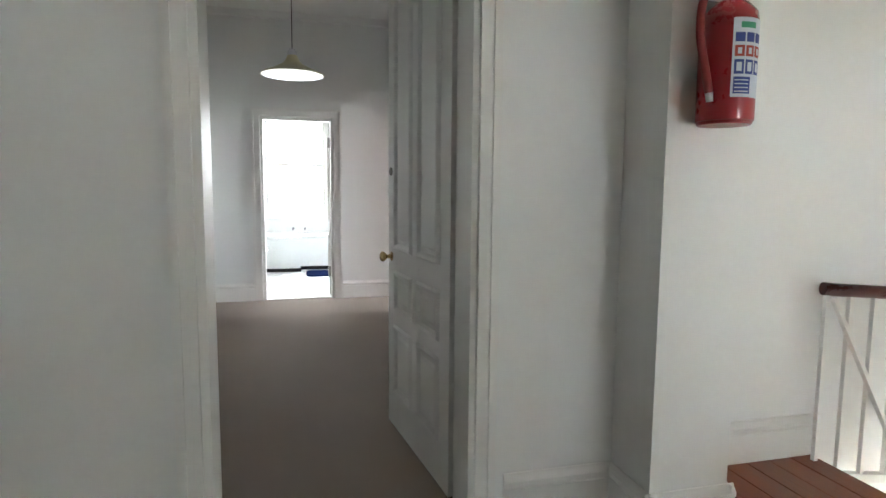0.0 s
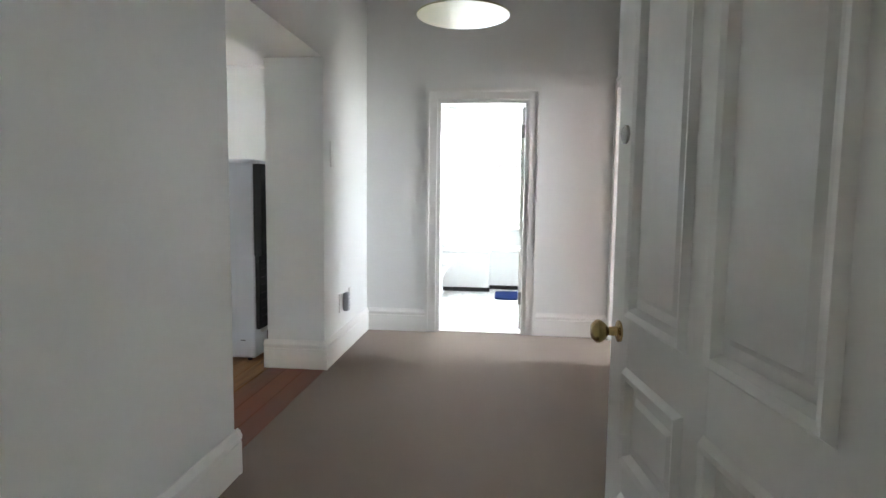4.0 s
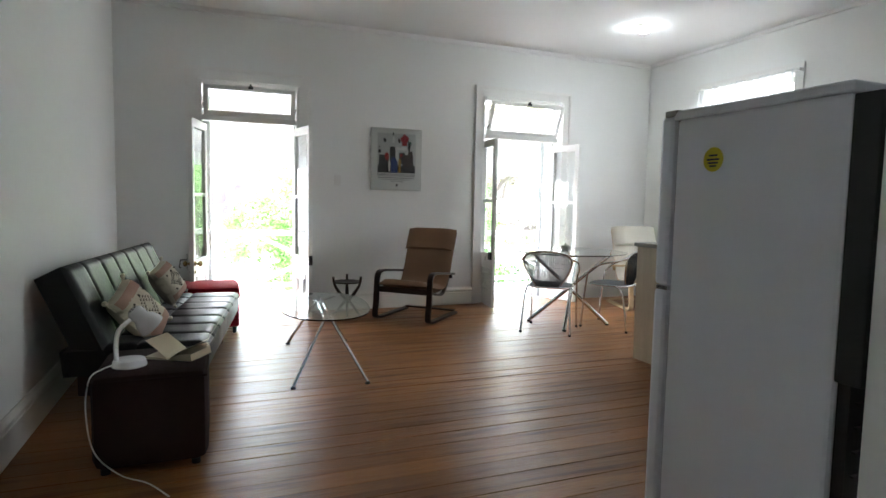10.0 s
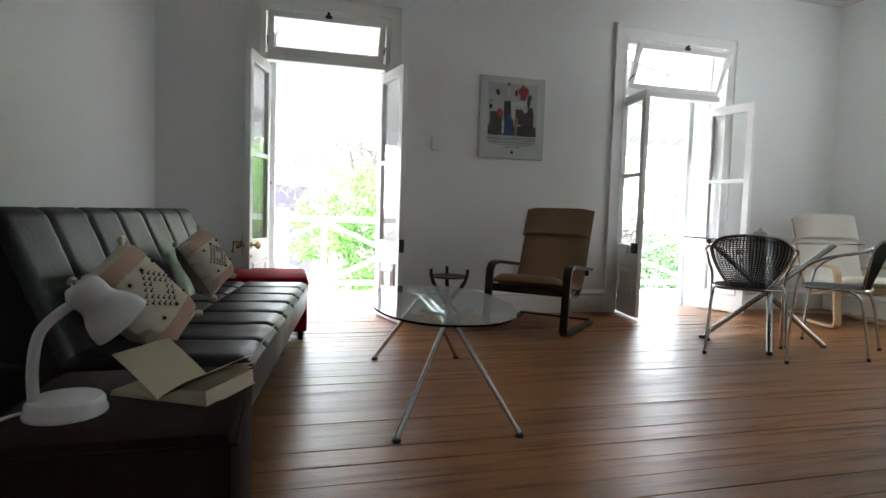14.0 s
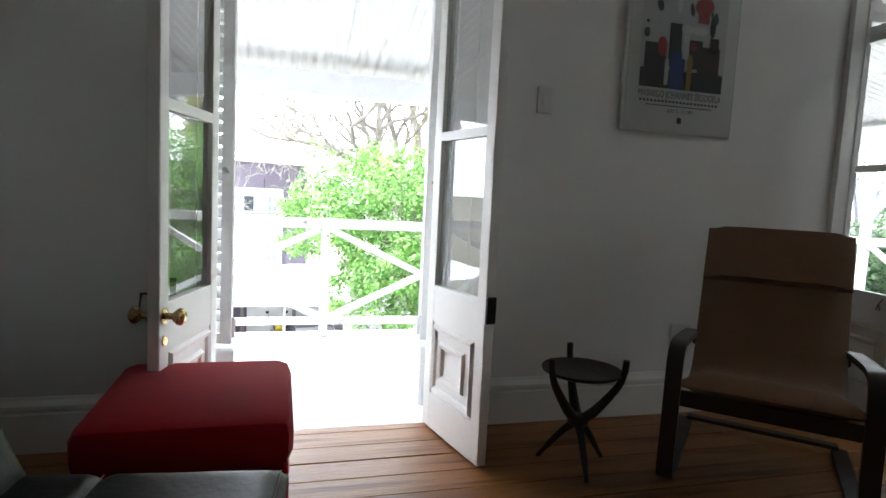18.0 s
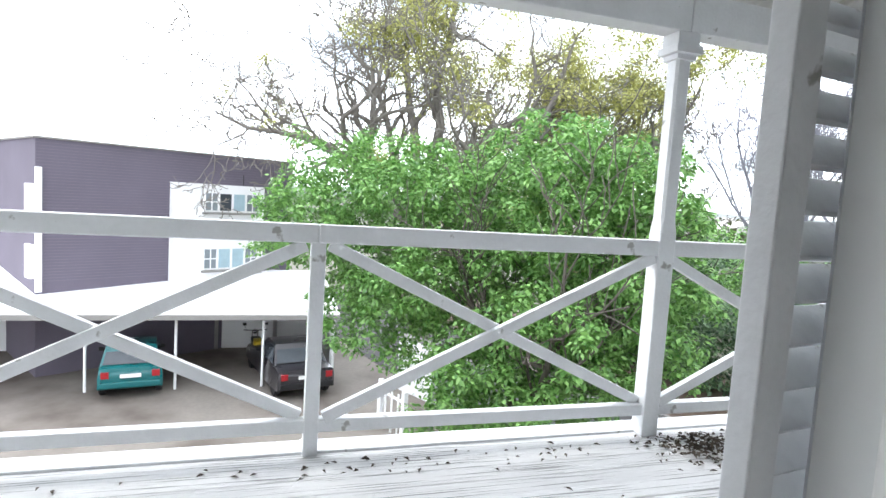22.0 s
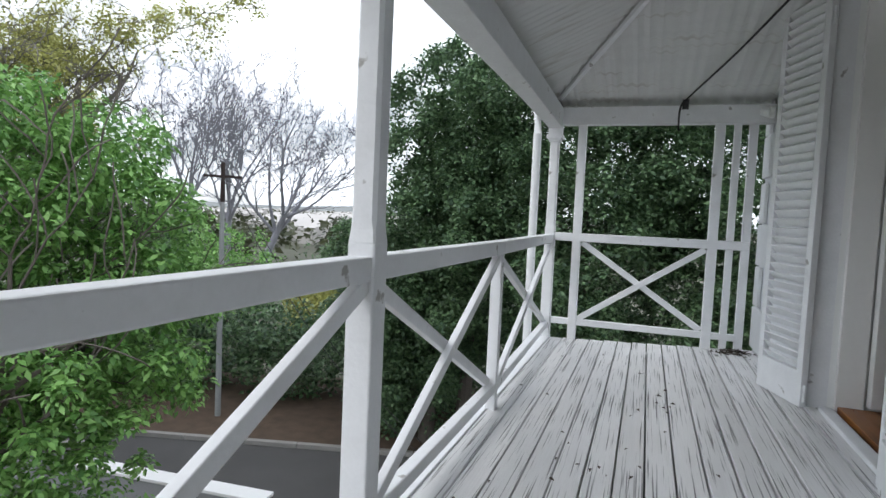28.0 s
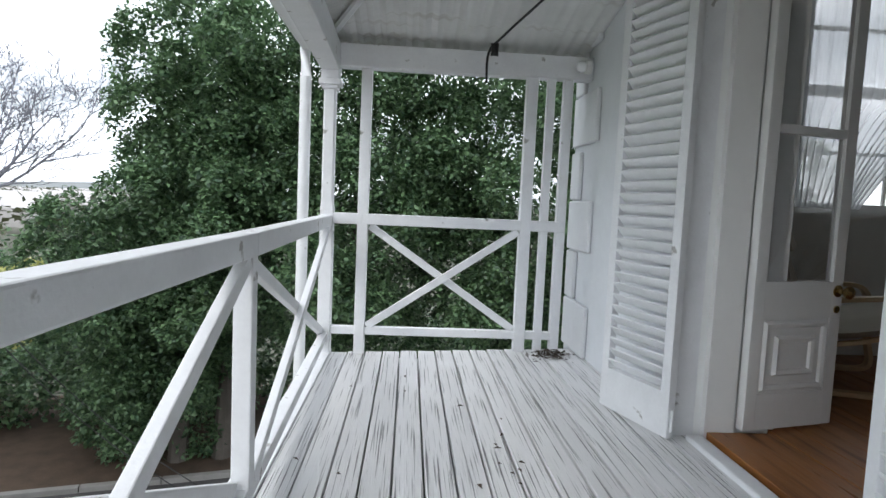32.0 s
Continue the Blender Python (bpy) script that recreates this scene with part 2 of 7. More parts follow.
PAPER = material("cream_paper", (0.62, 0.55, 0.40), 0.9, 0.06, 5, 120, 0.1)
REDMETAL = material("red_gloss_metal", (0.33, 0.012, 0.018), 0.25, 0.08, 4, 60, 0.02, coat=0.5)
RUBBER = material("red_rubber_hose", (0.22, 0.02, 0.02), 0.5, 0.1)
MAHOG = material("mahogany_handrail", (0.075, 0.018, 0.012), 0.25, 0.25, 3, 30, 0.05, stretch=(1, 5, 5))
PORCELAIN = material("white_porcelain", (0.82, 0.83, 0.83), 0.12, 0.01)


# ---- mesh helpers ----
def bm_box(bm, x0, x1, y0, y1, z0, z1, m=None, bevel=0.0):
    r = bmesh.ops.create_cube(bm, size=1.0, matrix=Matrix.LocRotScale(((x0 + x1) / 2, (y0 + y1) / 2, (z0 + z1) / 2), None, (x1 - x0, y1 - y0, z1 - z0)))
    vs = r["verts"]
    if bevel:
        es = list({e for v in vs for e in v.link_edges})
        made = bmesh.ops.bevel(bm, geom=es, offset=bevel, segments=2, affect="EDGES", profile=0.5)
        vs = list({v for f in made["faces"] for v in f.verts} | {v for v in vs if v.is_valid})
    if m is not None:
        bmesh.ops.transform(bm, matrix=m, verts=vs)
    return vs


def box(x0, x1, y0, y1, z0, z1, bevel=0.0):
    bm = bmesh.new()
    bm_box(bm, x0, x1, y0, y1, z0, z1, None, bevel)
    return bm


def bm_cyl(bm, p, q, r0, r1=None, seg=12, caps=True):
    p, q = Vector(p), Vector(q)
    d = q - p
    m = Matrix.Translation((p + q) / 2) @ d.to_track_quat("Z", "Y").to_matrix().to_4x4()
    return bmesh.ops.create_cone(bm, cap_ends=caps, segments=seg, radius1=r0, radius2=r0 if r1 is None else r1, depth=d.length, matrix=m)["verts"]


def cyl(p, q, r0, r1=None, seg=12):
    bm = bmesh.new()
    bm_cyl(bm, p, q, r0, r1, seg)
    return bm


def bm_tube(bm, points, radius, seg=8, closed=False):
    """A round bar through the points; radius may be a list."""
    pts = [Vector(p) for p in points]
    n = len(pts)
    rings, up = [], Vector((0.137, 0.31, 0.94))
    for i, p in enumerate(pts):
        a = pts[(i - 1) % n] if (closed or i) else p
        b = pts[(i + 1) % n] if (closed or i < n - 1) else p
        t = (b - a).normalized()
        s = t.cross(up).normalized()
        u = s.cross(t).normalized()
        r = radius[i] if isinstance(radius, (list, tuple)) else radius
        rings.append([bm.verts.new(p + r * (math.cos(k * math.tau / seg) * s + math.sin(k * math.tau / seg) * u)) for k in range(seg)])
    for i in range(n if closed else n - 1):
        a, b = rings[i], rings[(i + 1) % n]
        for k in range(seg):
            bm.faces.new((a[k], a[(k + 1) % seg], b[(k + 1) % seg], b[k]))
    if not closed:
        bm.faces.new(rings[0][::-1])
        bm.faces.new(rings[-1])


def tube(points, radius, seg=8, closed=False):
    bm = bmesh.new()
    bm_tube(bm, points, radius, seg, closed)
    return bm


def smooth_line(points, steps=6):
    """A Catmull-Rom line through the points."""
    pts = [Vector(p) for p in points]
    out = []
    for i in range(len(pts) - 1):
        a, b, c, d = pts[max(i - 1, 0)], pts[i], pts[i + 1], pts[min(i + 2, len(pts) - 1)]
        for k in range(steps):
            t = k / steps
            out.append(0.5 * (2 * b + (c - a) * t + (2 * a - 5 * b + 4 * c - d) * t * t + (3 * b - a - 3 * c + d) * t ** 3))
    return out + [pts[-1]]


def turned(profile, seg=24):
    """A body of revolution about z from (radius, height) pairs."""
    bm = bmesh.new()
    rings = [[bm.verts.new((r * math.cos(k * math.tau / seg), r * math.sin(k * math.tau / seg), z)) for k in range(seg)] for r, z in profile]
    for a, b in zip(rings, rings[1:]):
        for k in range(seg):
            bm.faces.new((a[k], a[(k + 1) % seg], b[(k + 1) % seg], b[k]))
    if profile[0][0] > 1e-4:
        bm.faces.new(rings[0][::-1])
    if profile[-1][0] > 1e-4:
        bm.faces.new(rings[-1])
    bmesh.ops.remove_doubles(bm, verts=bm.verts, dist=1e-5)
    return bm


def prism(outline, depth, m=None):
    """An outline in x and z, given depth along y."""
    bm = bmesh.new()
    a = [bm.verts.new((x, 0, z)) for x, z in outline]
    b = [bm.verts.new((x, depth, z)) for x, z in outline]
    k = len(outline)
    bm.faces.new(a)
    bm.faces.new(b[::-1])
    for i in range(k):
        bm.faces.new((a[i], b[i], b[(i + 1) % k], a[(i + 1) % k]))
    bmesh.ops.recalc_face_normals(bm, faces=bm.faces)
    if m is not None:
        bmesh.ops.transform(bm, matrix=m, verts=bm.verts)
    return bm


def moved(bm, m):
    bmesh.ops.transform(bm, matrix=m, verts=bm.verts)
    return bm


def as_mesh(name, bm, mat, smooth=False):
    bmesh.ops.recalc_face_normals(bm, faces=bm.faces)
    me = bpy.data.meshes.new(name)
    bm.to_mesh(me)
    bm.free()
    me.materials.append(mat)
    if smooth:
        me.shade_smooth()
        me.set_sharp_from_angle(angle=radians(40))
    return me


def part(name, bm, mat, parent, label="", smooth=False, m=None):
    ob = new(name, as_mesh(name, bm, mat, smooth))
    ob.parent = parent
    if m is not None:
        ob.matrix_basis = m
    return tagged(ob, label)


def single(name, bm, mat, label="", category="", group="", kind="", smooth=False, m=None):
    ob = new(name, as_mesh(name, bm, mat, smooth))
    if m is not None:
        ob.matrix_basis = m
    return tagged(ob, label, category, group, kind)


def empty(name, m, label="", category="", group="", kind=""):
    ob = new(name)
    ob.empty_display_size = 0.1
    ob.matrix_basis = m
    return tagged(ob, label, category, group, kind)

# ---- plan ----
ZL, ZC = 3.14, 3.32              # ceilings: living room, corridor
XW, XO = -6.65, -6.98            # west wall: room face, outside face
YN = 9.85                        # north wall of the living room
FD = ((4.17, 5.18), (7.37, 8.47))  # the two balcony doors
FD_TOPS, FD_BAR = (2.44, 2.53), 2.03
XF = -7.08                       # outside face of the wall beyond the second door


def wall(name, axis, a, b, lo, hi, z0, z1, openings=(), mat=None, label="plain white painted wall"):
    """A wall between a and b on its axis, running from lo to hi, with openings (lo, hi, bottom, top)."""
    bm = bmesh.new()

    def piece(u0, u1, w0, w1):
        if u1 - u0 > 1e-4 and w1 - w0 > 1e-4:
            if axis == "x":
                bm_box(bm, a, b, u0, u1, w0, w1)
            else:
                bm_box(bm, u0, u1, a, b, w0, w1)
    u = lo
    for o0, o1, zb, zt in sorted(openings):
        piece(u, o0, z0, z1)
        piece(o0, o1, z0, zb)
        piece(o0, o1, zt, z1)
        u = o1
    piece(u, hi, z0, z1)
    return single(name, bm, mat or WALL, label, "wall", kind="structure")


def skirting(name, p, q, inward, height=0.21, mat=None, parent=None):
    """A moulded baseboard from p to q; inward: the unit way into the room."""
    p, q, n = Vector((*p, 0)), Vector((*q, 0)), Vector((*inward, 0))
    prof = [(0.002, 0.0), (0.022, 0.0), (0.022, height * 0.70), (0.017, height * 0.72), (0.017, height * 0.76), (0.026, height * 0.79),
            (0.026, height * 0.86), (0.012, height * 0.95), (0.008, height), (0.002, height)]
    bm = bmesh.new()
    rows = [[bm.verts.new(e + n * d + Vector((0, 0, z))) for d, z in prof] for e in (p, q)]
    k = len(prof)
    for i in range(k):
        bm.faces.new((rows[0][i], rows[0][(i + 1) % k], rows[1][(i + 1) % k], rows[1][i]))
    bm.faces.new(rows[0])
    bm.faces.new(rows[1][::-1])
    return single(name, bm, mat or TRIM, "tall moulded white baseboard along the wall", "baseboard", kind="structure")


def casing(name, axis, face, lo, hi, top, out, width=0.11, bottom=0.0, mat=None, deep=0.6):
    """A stepped architrave round an opening, on the face of a wall; out: +1 or -1."""
    bm = bmesh.new()
    for inset, w, d in ((0, 0.02, 0.024), (0.02, width - 0.05, 0.017), (width - 0.03, 0.03, 0.032)):
        d *= deep
        for u0, u1, w0, w1 in ((lo - inset - w, lo - inset, bottom, top + inset + w), (hi + inset, hi + inset + w, bottom, top + inset + w), (lo - inset, hi + inset, top + inset, top + inset + w)):
            f0, f1 = sorted((face + out * 0.001, face + out * d))
            if axis == "x":
                bm_box(bm, f0, f1, u0, u1, w0, w1)
            else:
                bm_box(bm, u0, u1, f0, f1, w0, w1)
    return single(name, bm, mat or TRIM, "moulded white door and window surround", "trim", kind="structure")


# living room
wall("wall_west", "x", XO, XW, -3.0, 10.2, -0.15, 3.6, [(a, b + wide, -0.15, top) for (a, b), top, wide in zip(FD, FD_TOPS, (0.06, 0.0))])
wall("wall_living_north", "y", YN, 10.2, XW, -0.5, -0.15, 3.6, [(-5.66, -4.50, 0.95, 2.62)])
wall("wall_living_south", "y", 3.02, 3.42, XW, -0.99, 0, 3.6)
wall("wall_corridor_west", "x", -0.99, -0.56, 4.0, YN, 0, 3.6, [(4.0, 5.61, 0, 2.24)])
wall("wall_corridor_southwest", "x", -0.99, -0.47, 2.13, 4.0, 0, 3.6)
wall("wall_bathroom", "y", 6.92, 7.10, -0.56, 1.70, 0, 3.6, [(0.10, 0.94, 0, 2.16)])
wall("wall_corridor_east", "x", 1.70, 1.88, 2.13, 7.10, 0, 3.6, [(6.02, 6.82, 0, 2.24)])
# stair hall
wall("wall_entrance", "y", 1.90, 2.13, -1.2, 2.10, 0, 3.6, [(0.17, 1.16, 0, 2.55)])
single("wall_pier", box(1.76, 2.10, 1.63, 1.90, 0, 3.6), WALL, "white painted wall pier", "wall", kind="structure")
wall("wall_hall_west", "x", -1.4, -1.2, -3.2, 2.13, 0, 3.6)
# Unseen opening added here, sized to let sky light into the stair hall.
wall("wall_hall_south", "y", -3.2, -3.0, -1.2, 5.4, -3, 3.6, [(3.06, 3.52, 1.7, 2.25)])
wall("wall_stair_east", "x", 5.2, 5.4, -3.0, 2.13, -3, 3.6)
wall("wall_stair_north", "y", 2.131, 2.33, 1.88, 5.4, -3, 3.6)
# bathroom and bedroom
wall("wall_bath_north", "y", 9.96, 10.2, -0.56, 2.0, 0, 3.6, [(0.0, 1.0, 0.85, 2.60)])
wall("wall_bath_east", "x", 1.88, 2.0, 7.10, 10.2, 0, 3.6)
PINK = material("pale_pink_wall_paint", (0.78, 0.68, 0.66), 0.7, 0.03, 1.2, 25, 0.05)
wall("wall_bedroom_north", "y", 9.0, 9.2, 2.0, 5.6, 0, 3.6, mat=PINK, label="pale pink bedroom wall")
wall("wall_bedroom_south", "y", 4.2, 4.4, 1.88, 5.6, 0, 3.6, mat=PINK, label="pale pink bedroom wall")
# The window opening here is unseen, added for the bedroom lamp.
wall("wall_bedroom_east", "x", 5.42, 5.6, 4.4, 9.0, 0, 3.6, [(5.5, 6.5, 0.95, 2.45)], mat=PINK, label="pale pink bedroom wall")

# floors and ceilings
single("floor", box(-0.555, 1.70, 2.13, 6.97, -0.15, 0.0), CARPET, "worn brown fitted carpet in the corridor", "carpet", kind="structure")
single("floor_bedroom", box(1.70, 5.6, 4.4, 9.0, -0.15, -0.002), CARPET, "brown fitted carpet in the bedroom", "carpet", kind="structure")
single("floor_bathroom", box(-0.56, 1.88, 6.974, 9.96, -0.15, 0.0), LINO, "shiny pale bathroom floor", "floor", kind="structure")
single("subfloor_living", box(-6.80, -0.56, 3.42, 9.85, -0.2, -0.03), GAPSHADE, "near-black sheet for the shade under the floorboards", "floor", kind="structure")
single("floor_stair_hall", box(-1.2, 1.72, -3.0, 2.13, -0.15, 0.0), CARPET, "brown carpet in the stair hall", "carpet", kind="structure")
single("subfloor_landing", box(1.72, 3.05, 0.4, 2.13, -0.15, -0.025), GAPSHADE, "near-black sheet for the shade under the landing boards", "floor", kind="structure")
single("floor_stair_well", box(1.72, 5.2, -3.0, 2.13, -3.1, -3.0), BOARD, "wooden floor below the stair well", "floor", kind="structure")
single("ceiling_living", box(XW, -0.99, 3.42, YN, ZL, ZL + 0.12), CEIL, "white living room ceiling", "ceiling", kind="structure")
single("ceiling_corridor", box(-0.56, 1.70, 2.13, 6.92, ZC, ZC + 0.1), CEIL, "white corridor ceiling", "ceiling", kind="structure")
single("ceiling_bathroom", box(-0.56, 1.88, 7.10, 9.96, 3.0, 3.1), CEIL, "white bathroom ceiling", "ceiling", kind="structure")
single("ceiling_bedroom", box(1.88, 5.42, 4.4, 9.0, 3.1, 3.2), CEIL, "white bedroom ceiling", "ceiling", kind="structure")
single("ceiling_hall", box(-1.2, 5.2, -3.0, 1.90, 3.35, 3.45), CEIL, "white stair hall ceiling", "ceiling", kind="structure")
single("roof_slab", box(-7.3, 5.8, -3.4, 10.4, 3.6, 3.75), CEIL, "flat closing slab above the rooms", "roof", kind="structure")
bm = bmesh.new()
for a, b in ((XW, XW + 0.035), (-0.99 - 0.035, -0.99)):
    bm_box(bm, a, b, 3.42, YN, ZL - 0.045, ZL)
for a, b in ((3.42, 3.455), (YN - 0.035, YN)):
    bm_box(bm, XW, -0.99, a, b, ZL - 0.04, ZL - 0.001)
single("cornice_living", bm, CEIL, "small white cornice under the ceiling", "cornice", kind="structure")
bm = bmesh.new()
bm_box(bm, -0.56, 1.70, 6.85, 6.92, ZC - 0.07, ZC)
bm_box(bm, -0.56, -0.50, 2.13, 6.92, ZC - 0.068, ZC - 0.001)
bm_box(bm, 1.64, 1.70, 2.13, 6.92, ZC - 0.068, ZC - 0.001)
single("cornice_corridor", bm, CEIL, "white cornice along the corridor ceiling", "cornice", kind="structure")

# baseboards
for p, q, n in (((XW, 3.42), (XW, FD[0][0] - 0.12), (1, 0)), ((XW, FD[0][1] + 0.12), (XW, FD[1][0] - 0.12), (1, 0)), ((XW, FD[1][1] + 0.12), (XW, YN), (1, 0)),
                ((XW, YN), (-0.99, YN), (0, -1)), ((XW, 3.42), (-0.99, 3.42), (0, 1)), ((-0.99, 3.42), (-0.99, 4.0), (-1, 0)), ((-0.99, 5.61), (-0.99, YN), (-1, 0)),
                ((-0.56, 5.585), (-0.56, 6.92), (1, 0)), ((-1.015, 5.61), (-0.535, 5.61), (0, -1)), ((-0.47, 2.13), (-0.47, 4.025), (1, 0)), ((-1.015, 4.0), (-0.445, 4.0), (0, 1)),
                ((-0.56, 6.92), (0.0, 6.92), (0, -1)), ((1.04, 6.92), (1.70, 6.92), (0, -1)), ((1.70, 2.13), (1.70, 5.91), (-1, 0)),
                ((1.28, 1.90), (1.76, 1.90), (0, -1)), ((1.76, 1.90), (1.76, 1.605), (-1, 0)), ((1.735, 1.63), (2.125, 1.63), (0, -1)), ((2.10, 1.605), (2.10, 2.131), (1, 0)),
                ((2.10, 2.131), (3.02, 2.131), (0, -1)), ((-1.2, 1.90), (0.06, 1.90), (0, -1)), ((1.28, 2.13), (1.70, 2.13), (0, 1)), ((-0.47, 2.13), (0.05, 2.13), (0, 1))):
    skirting("baseboard", p, q, n)

# door and window surrounds
for (a, b), top in zip(FD, FD_TOPS):
    casing("trim_balcony_door", "x", XW, a, b, top, 1, 0.12, deep=1.0)
casing("trim_bath_door", "y", 6.92, 0.10, 0.94, 2.16, -1, 0.10)
casing("trim_bedroom_door", "x", 1.70, 6.02, 6.82, 2.24, -1, 0.09)
casing("trim_entrance_hall", "y", 1.90, 0.17, 1.16, 2.55, -1, 0.08)
casing("trim_entrance_corridor", "y", 2.13, 0.17, 1.16, 2.55, 1, 0.11)
casing("trim_kitchen_window", "y", YN, -5.66, -4.50, 2.62, -1, 0.10, bottom=0.95)
bm = bmesh.new()
for a, b in ((0.101, 0.135), (0.905, 0.939)):
    bm_box(bm, a, b, 6.925, 7.095, 0, 2.159)
bm_box(bm, 0.135, 0.905, 6.925, 7.095, 2.125, 2.159)
bm_box(bm, 0.135, 0.905, 6.95, 7.0, -0.01, 0.006)
single("trim_bath_jamb", bm, TRIM, "white door lining of the bathroom", "trim", kind="structure")
bm = bmesh.new()
for a, b in ((0.171, 0.20), (1.135, 1.159)):
    bm_box(bm, a, b, 1.905, 2.125, 0, 2.549)
bm_box(bm, 0.20, 1.135, 1.905, 2.125, 2.52, 2.549)
single("trim_entrance_jamb", bm, TRIM, "white door lining of the entrance", "trim", kind="structure")


# ---- doors ----
def raised_panel(x0, x1, z0, z1, y, out):
    """A framed, fielded door panel on one face of a leaf."""
    bm = bmesh.new()

    def ring(i0, i1, d0, d1):
        a = [bm.verts.new(v) for v in ((x0 + i0, y + out * d0, z0 + i0), (x1 - i0, y + out * d0, z0 + i0), (x1 - i0, y + out * d0, z1 - i0), (x0 + i0, y + out * d0, z1 - i0))]
        b = [bm.verts.new(v) for v in ((x0 + i1, y + out * d1, z0 + i1), (x1 - i1, y + out * d1, z0 + i1), (x1 - i1, y + out * d1, z1 - i1), (x0 + i1, y + out * d1, z1 - i1))]
        for k in range(4):
            bm.faces.new((a[k], a[(k + 1) % 4], b[(k + 1) % 4], b[k]))
        return b
    ring(-0.004, 0.006, 0.0005, 0.014)
    ring(0.006, 0.020, 0.014, 0.010)
    ring(0.020, 0.030, 0.010, -0.006)
    b = ring(0.030, 0.050, -0.006, -0.006)
    b = ring(0.050, 0.062, -0.006, 0.001)
    bm.faces.new(b)
    return bm


def door_knob(place, way):
    """A round knob with its rose, on a door face."""
    bm = turned([(0.026, 0), (0.026, 0.004), (0.012, 0.008), (0.010, 0.028), (0.020, 0.036), (0.028, 0.048), (0.028, 0.056), (0.018, 0.066), (0, 0.068)], 18)
    return moved(bm, Matrix.Translation(place) @ Vector(way).to_track_quat("Z", "Y").to_matrix().to_4x4())


def panelled_leaf(parent, width, height, columns, rows, label):
    """A panelled leaf: hinge at the origin, running along x; holes for the panels are real."""
    t = 0.042
    xs = [0.0]
    for a, b in columns:
        xs += [a, b]
    xs.append(width)
    zs = [0.0]
    for a, b in rows:
        zs += [a, b]
    zs.append(height)
    bm = bmesh.new()
    for i in range(0, len(xs) - 1, 2):
        bm_box(bm, xs[i], xs[i + 1], -t / 2, t / 2, 0, height)
    for a, b in columns:
        for j in range(0, len(zs) - 1, 2):
            bm_box(bm, a, b, -t / 2 + 0.0005, t / 2 - 0.0005, zs[j], zs[j + 1])
    leaf = part("leaf", bm, TRIM, parent, label)
    for a, b in columns:
        for c, d in rows:
            core = box(a, b, -0.009, 0.009, c, d)
            p = part("panel", core, TRIM, leaf)
            for o in (1, -1):
                part("moulding", raised_panel(a, b, c, d, o * t / 2, o), TRIM, leaf)
    return leaf


# the open entrance door
entrance = empty("door_1", pose(1.135, 2.13, 0.008, rz=97.2), "tall white six-panel entrance door standing open", "door", kind="structure")
leaf = panelled_leaf(entrance, 0.915, 2.50, ((0.12, 0.415), (0.50, 0.795)), ((0.20, 0.58), (0.66, 0.88), (1.00, 2.36)), "white gloss six-panel door leaf")
part("knob", door_knob((0.855, 0.021, 0.955), (0, 1, 0)), BRASS, leaf, "old brass door knob", True)
part("knob", door_knob((0.855, -0.021, 0.955), (0, -1, 0)), BRASS, leaf, "old brass door knob", True)
part("lock", moved(turned([(0.022, 0), (0.022, 0.006), (0.014, 0.010), (0, 0.012)], 16), Matrix.Translation((0.86, 0.021, 1.42)) @ pose(0, 0, 0, -90)), STEEL, leaf, "round steel lock cylinder", True)
for z in (0.25, 1.05, 2.2):
    bm = box(-0.012, 0.02, -0.030, -0.021, z - 0.06, z + 0.06)
    bm_cyl(bm, (-0.008, -0.03, z - 0.065), (-0.008, -0.03, z + 0.065), 0.008, seg=10)
    part("hinge", bm, STEEL, leaf, "worn steel hinge")

# the open bathroom door, seen edge-on
bath_door = empty("door_2", pose(0.905, 7.10, 0.01, rz=86), "white bathroom door standing open into the bathroom", "door", kind="structure")
leaf = panelled_leaf(bath_door, 0.76, 2.10, ((0.11, 0.34), (0.42, 0.65)), ((0.2, 0.75), (0.92, 1.98)), "white gloss door leaf")
for z in (0.30, 1.88):
    part("hinge", box(-0.016, 0.006, -0.03, 0.026, z - 0.06, z + 0.06, 0.003), STEEL, leaf, "dark steel hinge")


